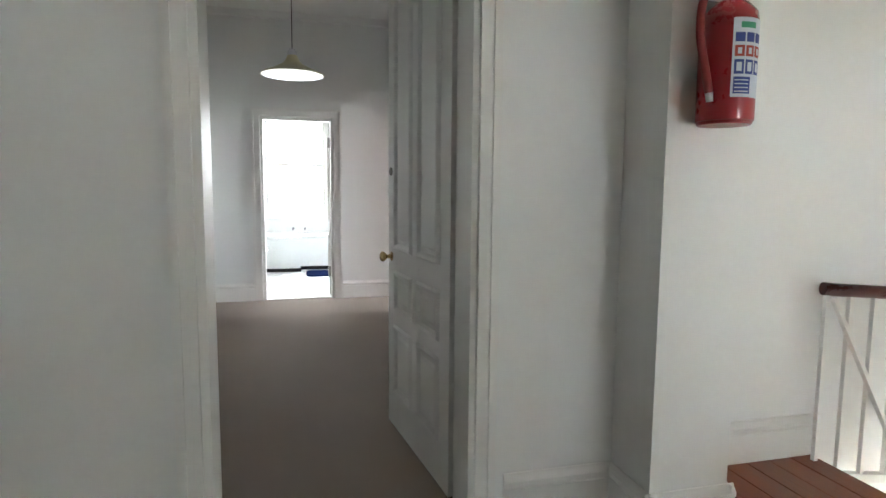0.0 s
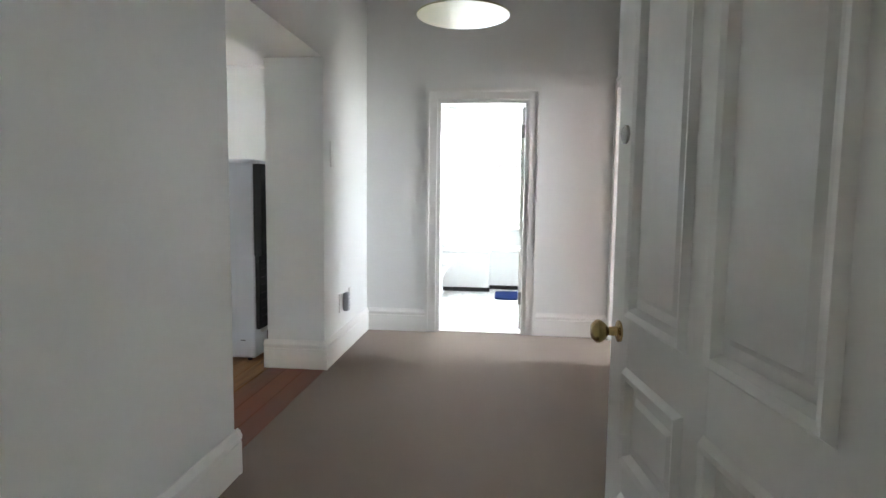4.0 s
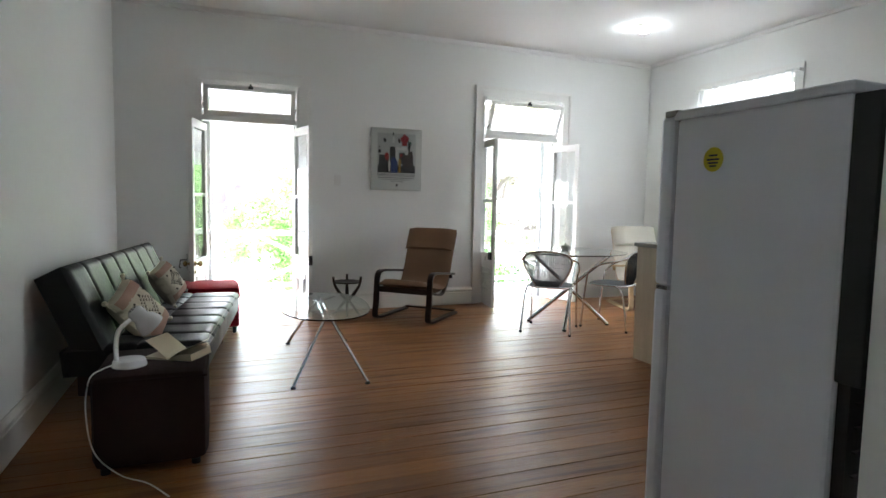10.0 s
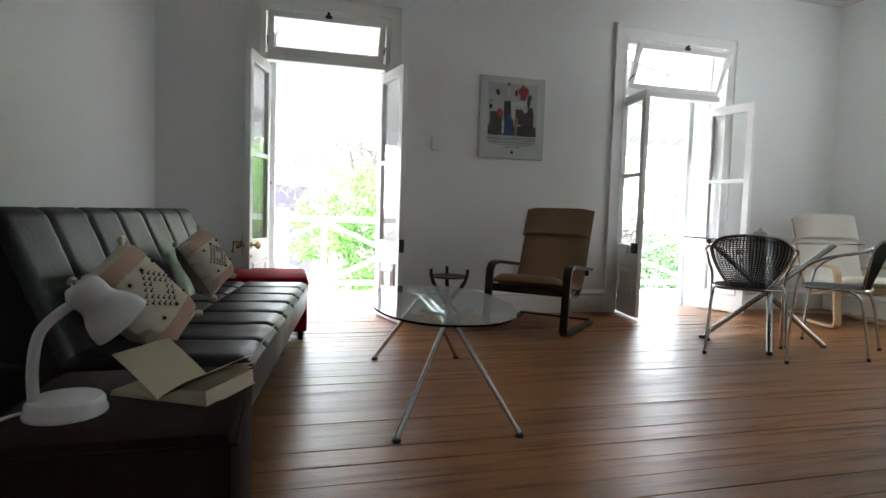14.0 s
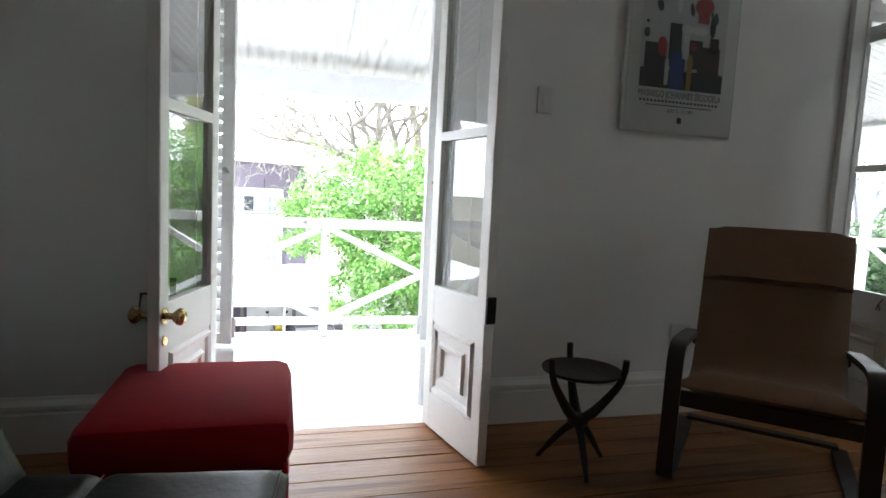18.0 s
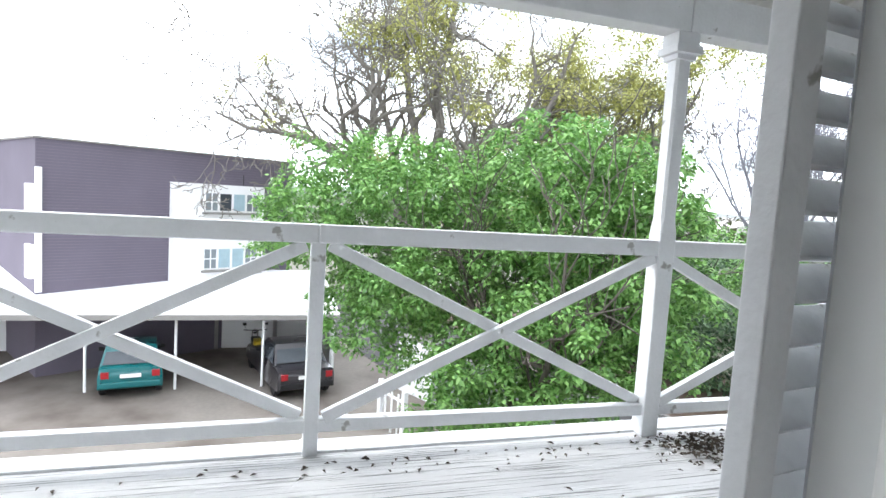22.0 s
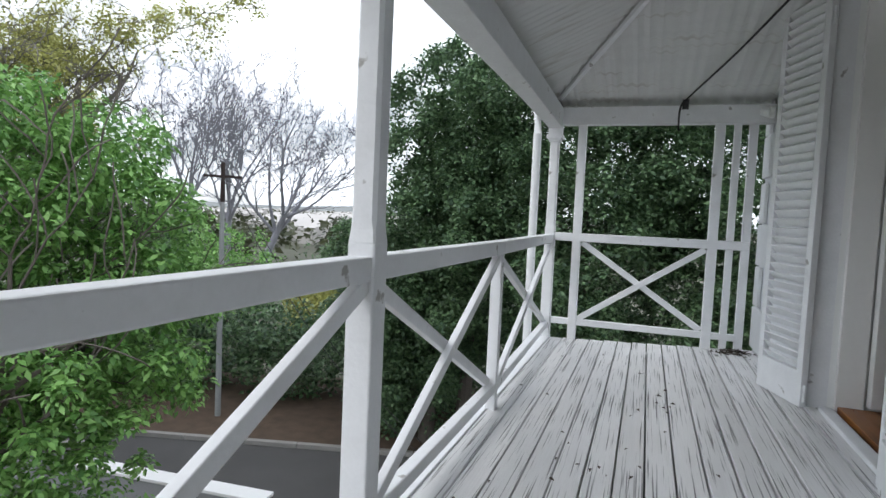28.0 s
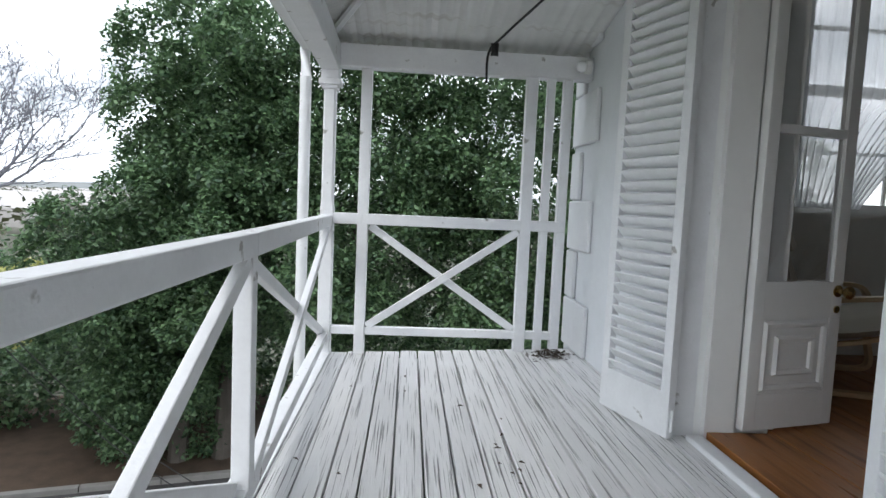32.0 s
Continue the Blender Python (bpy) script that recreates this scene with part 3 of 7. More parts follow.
def french_leaf(name, m, width, mirrored, knob=False, bolt=False):
    """A balcony door leaf: two panes over a fielded panel."""
    t, st, h = 0.04, 0.062, 1.99
    root = empty(name, m, "white french door leaf standing open, two panes over a panel", "door", "leaves of the balcony doors", "structure")
    bm = bmesh.new()
    for a, b in ((0, st), (width - st, width)):
        bm_box(bm, a, b, -t / 2, t / 2, 0.012, h, None, 0.004)
    for c, d in ((0.012, 0.165), (0.485, 0.64), (1.248, 1.283), (h - 0.08, h)):
        bm_box(bm, st - 0.001, width - st + 0.001, -t / 2 + 0.001, t / 2 - 0.001, c, d)
    frame_part = part("leaf", bm, TRIM, root, "white painted leaf frame with worn edges")
    for c, d in ((0.64, 1.248), (1.283, h - 0.08)):
        pane = part("pane", box(st, width - st, -0.002, 0.002, c, d), GLASS, frame_part, "clear glass pane")
        pane.visible_shadow = False
    part("panel", box(st, width - st, -0.014, 0.014, 0.165, 0.485), TRIM, frame_part)
    for o in (1, -1):
        part("moulding", raised_panel(st + 0.012, width - st - 0.012, 0.180, 0.470, o * 0.0135, o), TRIM, frame_part, "raised moulding round the panel")
        part("field", raised_panel(st + 0.075, width - st - 0.075, 0.243, 0.407, o * 0.0140, o), TRIM, frame_part, "small fielded centre panel")
    if knob:
        for o in (1, -1):
            part("knob", door_knob((width - 0.03, o * t / 2, 0.60), (0, o, 0)), BRASS, frame_part, "brass door knob", True)
            part("keyhole", moved(turned([(0.016, 0), (0.016, 0.005), (0, 0.006)], 14), Matrix.Translation((width - 0.03, o * t / 2, 0.52)) @ Vector((0, o, 0)).to_track_quat("Z", "Y").to_matrix().to_4x4()), BRASS, frame_part)
    if bolt is True:
        bm = box(width - 0.002, width + 0.012, -0.02, 0.02, 0.56, 0.66, 0.003)
        part("latch", bm, IRON, frame_part, "black iron lock case")
    if bolt == "case":
        part("lock_case", box(width - 0.095, width - 0.004, -t / 2 - 0.024, -t / 2 - 0.0005, 0.575, 0.665, 0.004), IRON, frame_part, "black iron rim lock")
        part("key", tube([(width - 0.11, -t / 2 - 0.03, 0.625), (width - 0.11, -t / 2 - 0.05, 0.60), (width - 0.10, -t / 2 - 0.05, 0.57), (width - 0.12, -t / 2 - 0.05, 0.57), (width - 0.11, -t / 2 - 0.05, 0.60)], 0.004), STEEL, frame_part, "small key hanging in the lock")
    return root


for i, (a, b) in enumerate(FD):
    FD_TOP = FD_TOPS[i]
    root = empty("window_balcony_%d" % (i + 1), pose(0, 0, 0), "white wooden frame of the balcony door with its fanlight", "door frame", kind="structure")
    bm = bmesh.new()
    if i == 0:
        jambs = ((XW - 0.21, XW - 0.002, a + 0.001, a + 0.035), (XO + 0.002, XW - 0.21, a + 0.001, a + 0.026), (XW - 0.11, XW - 0.002, b - 0.035, b + 0.059), (XW - 0.21, XW - 0.11, b + 0.006, b + 0.059))
    else:
        jambs = ((XO + 0.03, XW - 0.175, a + 0.001, a + 0.035), (XO + 0.03, XW - 0.175, b - 0.035, b - 0.001))
    for x0, x1, c, d in jambs:
        bm_box(bm, x0, x1, c, d, -0.04, FD_TOP - 0.001)
    bm_box(bm, XW - 0.21, XW - 0.002, a + 0.035, b - 0.035, FD_TOP - 0.04, FD_TOP - 0.001)
    bm_box(bm, XW - 0.11, XW - 0.012, a + 0.035, b - 0.035, FD_BAR, FD_BAR + 0.055, None, 0.006)
    part("frame", bm, TRIM, root)
    xs = (XW - 0.055, XW - 0.29)[i]
    part("sill", box(XO - 0.05, xs - 0.022, a + 0.036, (b + 0.056, b - 0.036)[i], -0.08, -0.012, 0.006), OUTPAINT, root, "worn painted wooden sill")
    # Thin dark box set in for the shade of the sill joint.
    part("gap", box(xs - 0.021, xs - 0.001, a + 0.036, b - 0.036, -0.06, -0.034), GAPSHADE, root, "dark strip for the shade in the open sill joint")
    part("threshold", box(xs, XW - 0.002, a + 0.036, b - 0.036, -0.06, -0.002, 0.004), BOARD, root, "worn red-brown threshold board")
    for yy in (a + 0.001, b - 0.020 + 0.06 * (i == 0)):
        part("bead", box(XW - 0.245, XW - 0.212, yy, yy + 0.019, -0.01, FD_TOP - 0.045, 0.004), TRIM, root)
    # fanlight, hinged below and tilted into the room
    fan = empty("window_fanlight_%d" % (i + 1), pose(XW - 0.05, a + 0.05, FD_BAR + 0.062, ry=24), "white fanlight tilted open above the balcony door", "window", kind="structure")
    L, H = b - a - 0.10, FD_TOP - FD_BAR - 0.09
    bm = bmesh.new()
    for c, d, e, f_ in ((0, 0.045, 0, H), (L - 0.045, L, 0, H), (0.045, L - 0.045, 0, 0.05), (0.045, L - 0.045, H - 0.045, H)):
        bm_box(bm, -0.02, 0.02, c, d, e, f_)
    fr = part("window_frame", bm, TRIM, fan)
    p = part("pane", box(-0.002, 0.002, 0.045, L - 0.045, 0.05, H - 0.045), GLASS, fan, "glass pane")
    p.visible_shadow = False
    bm = cyl((0.0, L / 2, H), (0.03, L / 2, H + 0.02), 0.012, seg=10)
    bm_box(bm, 0.02, 0.035, L / 2 - 0.025, L / 2 + 0.025, H - 0.02, H + 0.005)
    part("catch", bm, IRON, fan, "small iron catch")
    for s, yy in ((1, a + 0.037), (-1, b - 0.037)):
        bm = tube([(XW - 0.02, yy + s * 0.012, FD_BAR + 0.12), (XW + 0.06, yy + s * 0.012, FD_BAR + 0.16)], 0.006)
        part("stay", bm, IRON, root, "iron fanlight stay")
W1, W2 = 0.472, 0.485
french_leaf("door_3", pose(XW - 0.01, FD[0][0] + 0.06, 0, rz=-15), W1, False, knob=True)
french_leaf("door_4", pose(XW - 0.04, FD[0][1] - 0.05, 0, rz=12.5), W1, True, bolt=True)
french_leaf("door_5", pose(XW - 0.07, FD[1][0] + 0.045, 0, rz=-8.5), W2, False, bolt="case")
french_leaf("door_6", pose(XW - 0.155, FD[1][1] - 0.04, 0, rz=14), W2, True, knob=True)
# the iron key latch on the wall beside the first door
latch = empty("wall_latch", pose(XW + 0.02, 4.075, 0.50), "black iron rim latch with a hanging key", "latch")
part("plate", box(-0.018, 0.0, -0.03, 0.03, 0, 0.16, 0.004), IRON, latch)
part("key", tube([(0.005, -0.03, 0.10), (0.005, -0.09, 0.10), (0.005, -0.10, 0.02), (0.005, -0.085, 0.02)], 0.006), IRON, latch)


def shutter(name, m, width, slope, foot=0.0):
    """A louvred shutter with solid rails; hinge at the origin, along x."""
    root = empty(name, m, "white louvred wooden shutter standing open outside the balcony door", "shutter", "balcony shutters", "structure")
    st, h = 0.05, 2.36 - foot
    m = m @ Matrix.Translation((0, 0, foot))
    root.matrix_world = m
    for a, b in ((0, st), (width - st, width)):
        part("stile", box(a, b, -0.018, 0.018, 0.0, h, 0.003), OUTPAINT, root)
    low = 0.19 if foot == 0 else 0.05
    for c, d in ((0.0, low), (h - 0.09, h)):
        part("rail", box(st - 0.001, width - st + 0.001, -0.0172, 0.0172, c, d), OUTPAINT, root)
    slat = as_mesh("slat", moved(box(st - 0.004, width - st + 0.004, -0.026, 0.026, -0.005, 0.005, 0.002), Matrix.Rotation(radians(slope), 4, "X")), OUTPAINT)
    for lo, hi in ((low, h - 0.09),):
        n = int((hi - lo) / 0.052)
        for k in range(n):
            s = new("slat", slat)
            s.parent = root
            s.location = (0, 0, lo + (k + 0.5) * (hi - lo) / n)
    part("hinge", cyl((-0.006, 0, 0.03), (-0.006, 0, 0.12), 0.008, seg=8), OUTPAINT, root)
    part("hinge", cyl((-0.006, 0, 2.02), (-0.006, 0, 2.12), 0.008, seg=8), OUTPAINT, root)
    return root


SH = 0.47
shutter("shutter", pose(XO - 0.026, 4.28, -0.03, rz=-99), SH, -53, 0.33)
shutter("shutter", pose(XO - 0.026, 5.156, -0.03, rz=99), SH, 53, 0.33)
shutter("shutter", pose(XO - 0.07, 7.47, -0.03, rz=-102), SH, -50)
shutter("shutter", pose(XF - 0.022, 8.425, -0.03, rz=108.5), 0.445, 50)
# ---- windows ----
def sash_window(name, axis_y, x0, x1, z0, z1, bars, label):
    """A sash window in a wall that runs along x."""
    root = empty(name, pose(0, 0, 0), label, "window", kind="structure")
    bm = bmesh.new()
    for a, b in ((x0, x0 + 0.06), (x1 - 0.06, x1)):
        bm_box(bm, a, b, axis_y - 0.05, axis_y + 0.05, z0, z1)
    zm = (z0 + z1) / 2
    for c, d in ((z0, z0 + 0.07), (zm - 0.03, zm + 0.03), (z1 - 0.06, z1)):
        bm_box(bm, x0 + 0.06, x1 - 0.06, axis_y - 0.045, axis_y + 0.045, c, d)
    part("window_frame", bm, TRIM, root)
    for k in range(bars):
        zz = z0 + (k + 1) * (z1 - z0) / (bars + 1)
        part("bar", box(x0 + 0.06, x1 - 0.06, axis_y - 0.012, axis_y + 0.012, zz - 0.012, zz + 0.012), TRIM, root)
    for c, d in ((z0 + 0.07, zm - 0.03), (zm + 0.03, z1 - 0.06)):
        p = part("pane", box(x0 + 0.06, x1 - 0.06, axis_y - 0.003, axis_y + 0.003, c, d), GLASS, root)
        p.visible_shadow = False
    for k in (1, 2):
        xx = x0 + 0.06 + k * (x1 - x0 - 0.12) / 3
        part("glazing_bar", box(xx - 0.011, xx + 0.011, axis_y - 0.0115, axis_y + 0.0115, z0 + 0.07, z1 - 0.06), TRIM, root)
    part("window_sill", box(x0 - 0.04, x1 + 0.04, axis_y - 0.16, axis_y - 0.05, z0 - 0.04, z0, 0.006), TRIM, root)
    return root


sash_window("window_1", 10.02, 0.0, 1.0, 0.85, 2.60, 4, "tall white bathroom sash window in bright daylight")
sash_window("window_2", 10.03, -5.66, -4.50, 0.95, 2.62, 3, "white kitchen sash window behind a sheer curtain")
casing("trim_bath_window", "y", 9.96, 0.0, 1.0, 2.60, -1, 0.09, bottom=0.85)

# ---- balcony ----
XR, YE = -8.69, 9.90              # line of the outer railing, line of the end railing
DZ = lambda x: -0.03 - 0.075 * (XO - x) / 1.7
single("deck_joists", box(XR - 0.10, XO, -3.0, 10.0, -0.35, -0.155), OUTPAINT, "painted timber frame under the balcony boards", "deck", kind="structure")
single("deck_curb", box(XR - 0.12, XR - 0.005, -3.0, 9.95, -0.115, -0.092, 0.004), OUTPAINT, "white painted deck edge board", "deck", kind="structure")


def column(name, x, y, r, z0, z1):
    """A square column with a base block, chamfered shaft and a stepped capital."""
    root = empty(name, pose(x, y, z0), "square white timber verandah column with a moulded capital", "column", "verandah columns", "structure")
    h = z1 - z0
    e = r + 0.004
    part("base_block", box(-e, e, -e, e, 0, 0.94, 0.006), OUTPAINT, root)
    bm = bmesh.new()
    rings = []
    for z, w, c in ((0.939, e, 0.006), (0.975, r, 0.006), (1.00, r, 0.011), (h - 0.10, r, 0.011)):
        rings.append([bm.verts.new((x, y, z)) for x, y in ((-w + c, -w), (w - c, -w), (w, -w + c), (w, w - c), (w - c, w), (-w + c, w), (-w, w - c), (-w, -w + c))])
    for a, b in zip(rings, rings[1:]):
        for k in range(8):
            bm.faces.new((a[k], a[(k + 1) % 8], b[(k + 1) % 8], b[k]))
    bm.faces.new(rings[0][::-1])
    bm.faces.new(rings[-1])
    part("shaft", bm, OUTPAINT, root)
    bm = bmesh.new()
    for i, (e, a, b) in enumerate(((0.012, h - 0.115, h - 0.09), (0.03, h - 0.09, h - 0.055), (0.018, h - 0.055, h))):
        bm_box(bm, -r - e, r + e, -r - e, r + e, a, b, None, 0.004)
    part("capital", bm, OUTPAINT, root)
    return root


def rail_bay(name, p, q, zt=0.797, zb=0.042, brace=True, label="white painted balcony railing with crossed braces"):
    """One bay between posts: cross braces; p and q are the post centres."""
    root = empty(name, Matrix.Translation((*p, 0)) @ Matrix.Rotation(math.atan2(q[1] - p[1], q[0] - p[0]), 4, "Z"), label, "railing", "balcony railing bays", "structure")
    L = math.dist(p, q)
    part("top_rail", box(0.0005, L - 0.0005, -0.035, 0.035, zt - 0.07, zt, 0.006), OUTPAINT, root, "flat white top rail with flaking edges")
    part("bottom_rail", box(0.0005, L - 0.0005, -0.025, 0.025, zb - 0.052, zb, 0.005), OUTPAINT, root)
    if brace:
        a, b = Vector((0.045, 0, zb + 0.005)), Vector((L - 0.045, 0, zt - 0.078))
        for s, k in ((1, -0.006), (-1, 0.010)):
            u, v = (a, b) if s > 0 else (Vector((a.x, 0, b.z)), Vector((b.x, 0, a.z)))
            d = v - u
            bm = box(0, d.length, -0.016, 0.016, -0.024, 0.024, 0.004)
            moved(bm, Matrix.Translation(u + Vector((0, k * 2.0, 0))) @ Matrix.Rotation(-math.atan2(d.z, d.x), 4, "Y"))
            part("brace", bm, OUTPAINT, root)
    return root


def small_post(x, y, zt=0.730, r=0.028):
    root = single("railing_post", box(-r, r, -r, r, 0, zt + 0.115, 0.005), OUTPAINT, "short white railing post", "post", "railing posts", "structure", m=pose(x, y, -0.115))
    return root


POSTS = ((XR, 0.38, 0), (XR, 1.85, 0), (XR, 3.32, 1), (XR - 0.01, 4.81, 0), (XR + 0.01, 6.33, 1), (XR + 0.01, 7.84, 0), (XR - 0.05, YE, 1))
for x, y, tall in POSTS:
    if tall:
        column("column", x, y, 0.038, -0.105, 1.70)
    else:
        small_post(x, y)
for (xa, a, _), (xb, b, _) in zip(POSTS, POSTS[1:]):
    rail_bay("balcony_railing", (xa, a), (xb, b))
for x, r in ((-8.512, 0.034), (-7.46, 0.036), (-7.335, 0.026), (-7.225, 0.030)):
    single("railing_post", box(-r, r, -r, r, 0, 1.824, 0.005), OUTPAINT, "tall white timber post of the end railing", "post", "end railing posts", "structure", m=pose(x, YE + 0.0, -0.10))
rail_bay("end_railing", (-8.512, YE), (-7.46, YE), 0.815, 0.08)
rail_bay("end_railing", (-7.46, YE), (-7.20, YE), 0.815, 0.08, False)
rail_bay("end_railing", (-8.70, YE), (-8.512, YE), 0.815, 0.08, False)
BEAM = ((XR, -3.0), (XR + 0.01, 6.33), (XR - 0.05, YE + 0.06))
for (xa, a), (xb, b) in zip(BEAM, BEAM[1:]):
    d = math.hypot(xb - xa, b - a)
    single("verandah_beam", box(0.0005, d - 0.0005, -0.06, 0.06, 0, 0.165, 0.006), OUTPAINT, "white painted verandah beam", "beam", "verandah beams", "structure", m=pose(xa, a, 1.70, rz=math.degrees(math.atan2(b - a, xb - xa))))
single("verandah_end_beam", box(-8.68, XO - 0.002, YE - 0.05, YE + 0.05, 1.725, 1.868, 0.008), OUTPAINT, "white painted end beam", "beam", kind="structure")
bulk = empty("bulkhead_lamp", pose(XF - 0.03, 9.82, 1.80), "small white bulkhead lamp high on the house corner", "lamp")
part("base", moved(turned([(0.045, 0), (0.045, 0.03), (0.036, 0.036), (0, 0.036)], 16), pose(0, 0, 0, 0, -90, 0)), WHITEPLASTIC, bulk, smooth=True)
part("globe", moved(turned([(0.034, 0.036), (0.036, 0.06), (0.026, 0.085), (0, 0.092)], 16), pose(0, 0, 0, 0, -90, 0)), PORCELAIN, bulk, smooth=True)
single("gutter", tube([(XR - 0.22, -3, 1.90), (XR - 0.22, 10.05, 1.90)], 0.055, 10), OUTPAINT, "white roof gutter along the eave", "gutter", kind="structure", smooth=True)
pipe = [(XR - 0.24, YE + 0.14, 1.86), (-8.90, YE + 0.02, 1.66), (-8.90, YE + 0.02, -5.2)]
single("downpipe", tube(pipe, 0.036, 12), OUTPAINT, "white round downpipe at the balcony corner", "pipe", kind="structure", smooth=True)

ROOF = material("white_corrugated_iron", (0.66, 0.665, 0.65), 0.6, 0.08, 2.2, 30, 0.08, stretch=(0.8, 6, 1), second=(0.46, 0.44, 0.40), cover=0.66, edge=0.08)
XE, ZE, XT, ZT = XR - 0.2, 1.89, XO, 2.70
YH, HK = YE + 0.16, 0.52          # line of the end eave; run of the hip across for one along
rise = (ZT - ZE) / (XT - XE)
bm = bmesh.new()
prev = None
steps = int((YH + 3.0) / 0.019)
for k in range(steps + 1):
    y = -3.0 + k * (YH + 3.0) / steps
    wave = 0.009 * math.cos(y * math.tau / 0.076)
    xu = min(XT, XE + (YH - y) * HK)
    row = [bm.verts.new((x, y, ZE + rise * (x - XE) + wave + s)) for s in (0, 0.012) for x in (XE - 0.04, xu)]
    if prev:
        bm.faces.new((prev[0], prev[1], row[1], row[0]))
        bm.faces.new((prev[2], row[2], row[3], prev[3]))
        bm.faces.new((prev[0], row[0], row[2], prev[2]))
    prev = row
single("verandah_roof", bm, ROOF, "white painted corrugated iron verandah roof", "roof", kind="structure", smooth=True)
bm = bmesh.new()
prev = None
for k in range(101):
    x = XE + k * (XT - XE) / 100
    wave = 0.009 * math.cos(x * math.tau / 0.076)
    yu = YH - (x - XE) / HK
    row = [bm.verts.new((x, y, ZE + rise * HK * (YH - y) + wave + s)) for s in (0, 0.012) for y in (YH + 0.04, yu)]
    if prev:
        bm.faces.new((prev[0], row[0], row[1], prev[1]))
        bm.faces.new((prev[2], prev[3], row[3], row[2]))
        bm.faces.new((prev[0], prev[2], row[2], row[0]))
    prev = row
single("verandah_roof_end", bm, ROOF, "white painted corrugated iron hip of the verandah", "roof", kind="structure", smooth=True)
single("hip_rafter", tube([(XE + 0.1, YH - 0.1, ZE + 0.0), (XT, YH - (XT - XE) / HK, ZT - 0.03)], 0.024, 6), OUTPAINT, "white painted hip rafter", "rafter", kind="structure")
for y in (1.0, 3.5, 6.0):
    single("rafter", moved(box(XE + 0.15, XT, y - 0.02, y + 0.02, 0, 0.07), Matrix.Translation((0, 0, ZE - 0.10 - rise * XE)) @ Matrix(((1, 0, 0, 0), (0, 1, 0, 0), (rise, 0, 1, 0), (0, 0, 0, 1)))),
           OUTPAINT, "white painted verandah rafter", "rafter", "verandah rafters", "structure")
# house corner stones
QUOIN = material("painted_corner_stone", (0.76, 0.77, 0.78), 0.75, 0.05, 2, 20, 0.2)
for k, z in enumerate((-0.03, 0.63, 1.32, 1.93)):
    single("corner_stone", box(XF - 0.032, XF - 0.002, 9.64 + 0.03 * (k % 2), 10.12, z, z + 0.325, 0.010), QUOIN, "white painted corner stone of the house", "stone", "corner stones", "structure")
for z in (0.30, 0.96, 1.65):
    single("corner_stone", box(XF - 0.030, XF - 0.002, 9.93, 10.12, z + 0.004, z + 0.32, 0.010), QUOIN, "white painted corner stone of the house", "stone", "corner stones", "structure")
single("wall_outside_skin", box(XF, XO - 0.0005, 8.565, 10.15, -0.3, 3.0), OUTWALL, "white painted outside house wall", "wall", kind="structure")
for y0, y1 in ((FD[0][0] + 0.002, 4.292), (5.150, FD[0][1] + 0.058)):
    single("trim_outer_jamb", box(XO - 0.03, XO + 0.04, y0, y1, -0.06, 0.285, 0.008), OUTPAINT, "white hinge block at the foot of the outer door lining", "trim", kind="structure")
# the outer lining of the second door, with its hinge block
single("trim_outer_jamb", box(XF + 0.004, XO + 0.03, 8.471, 8.564, -0.06, 2.52, 0.004), OUTPAINT, "white outer door lining with a routed hinge block", "trim", kind="structure")
for z0, z1 in ((-0.02, 0.185), (0.285, 2.0)):
    single("trim_jamb_panel", box(XF - 0.004, XF + 0.003, 8.477, 8.558, z0, z1, 0.003), OUTPAINT, "raised panel on the outer door lining", "trim", kind="structure")
single("wall_outside_skin_between", box(XO - 0.004, XO - 0.0005, FD[0][1] + 0.06, FD[1][0], -0.3, 3.0), OUTWALL, "white painted outside house wall", "wall", kind="structure")

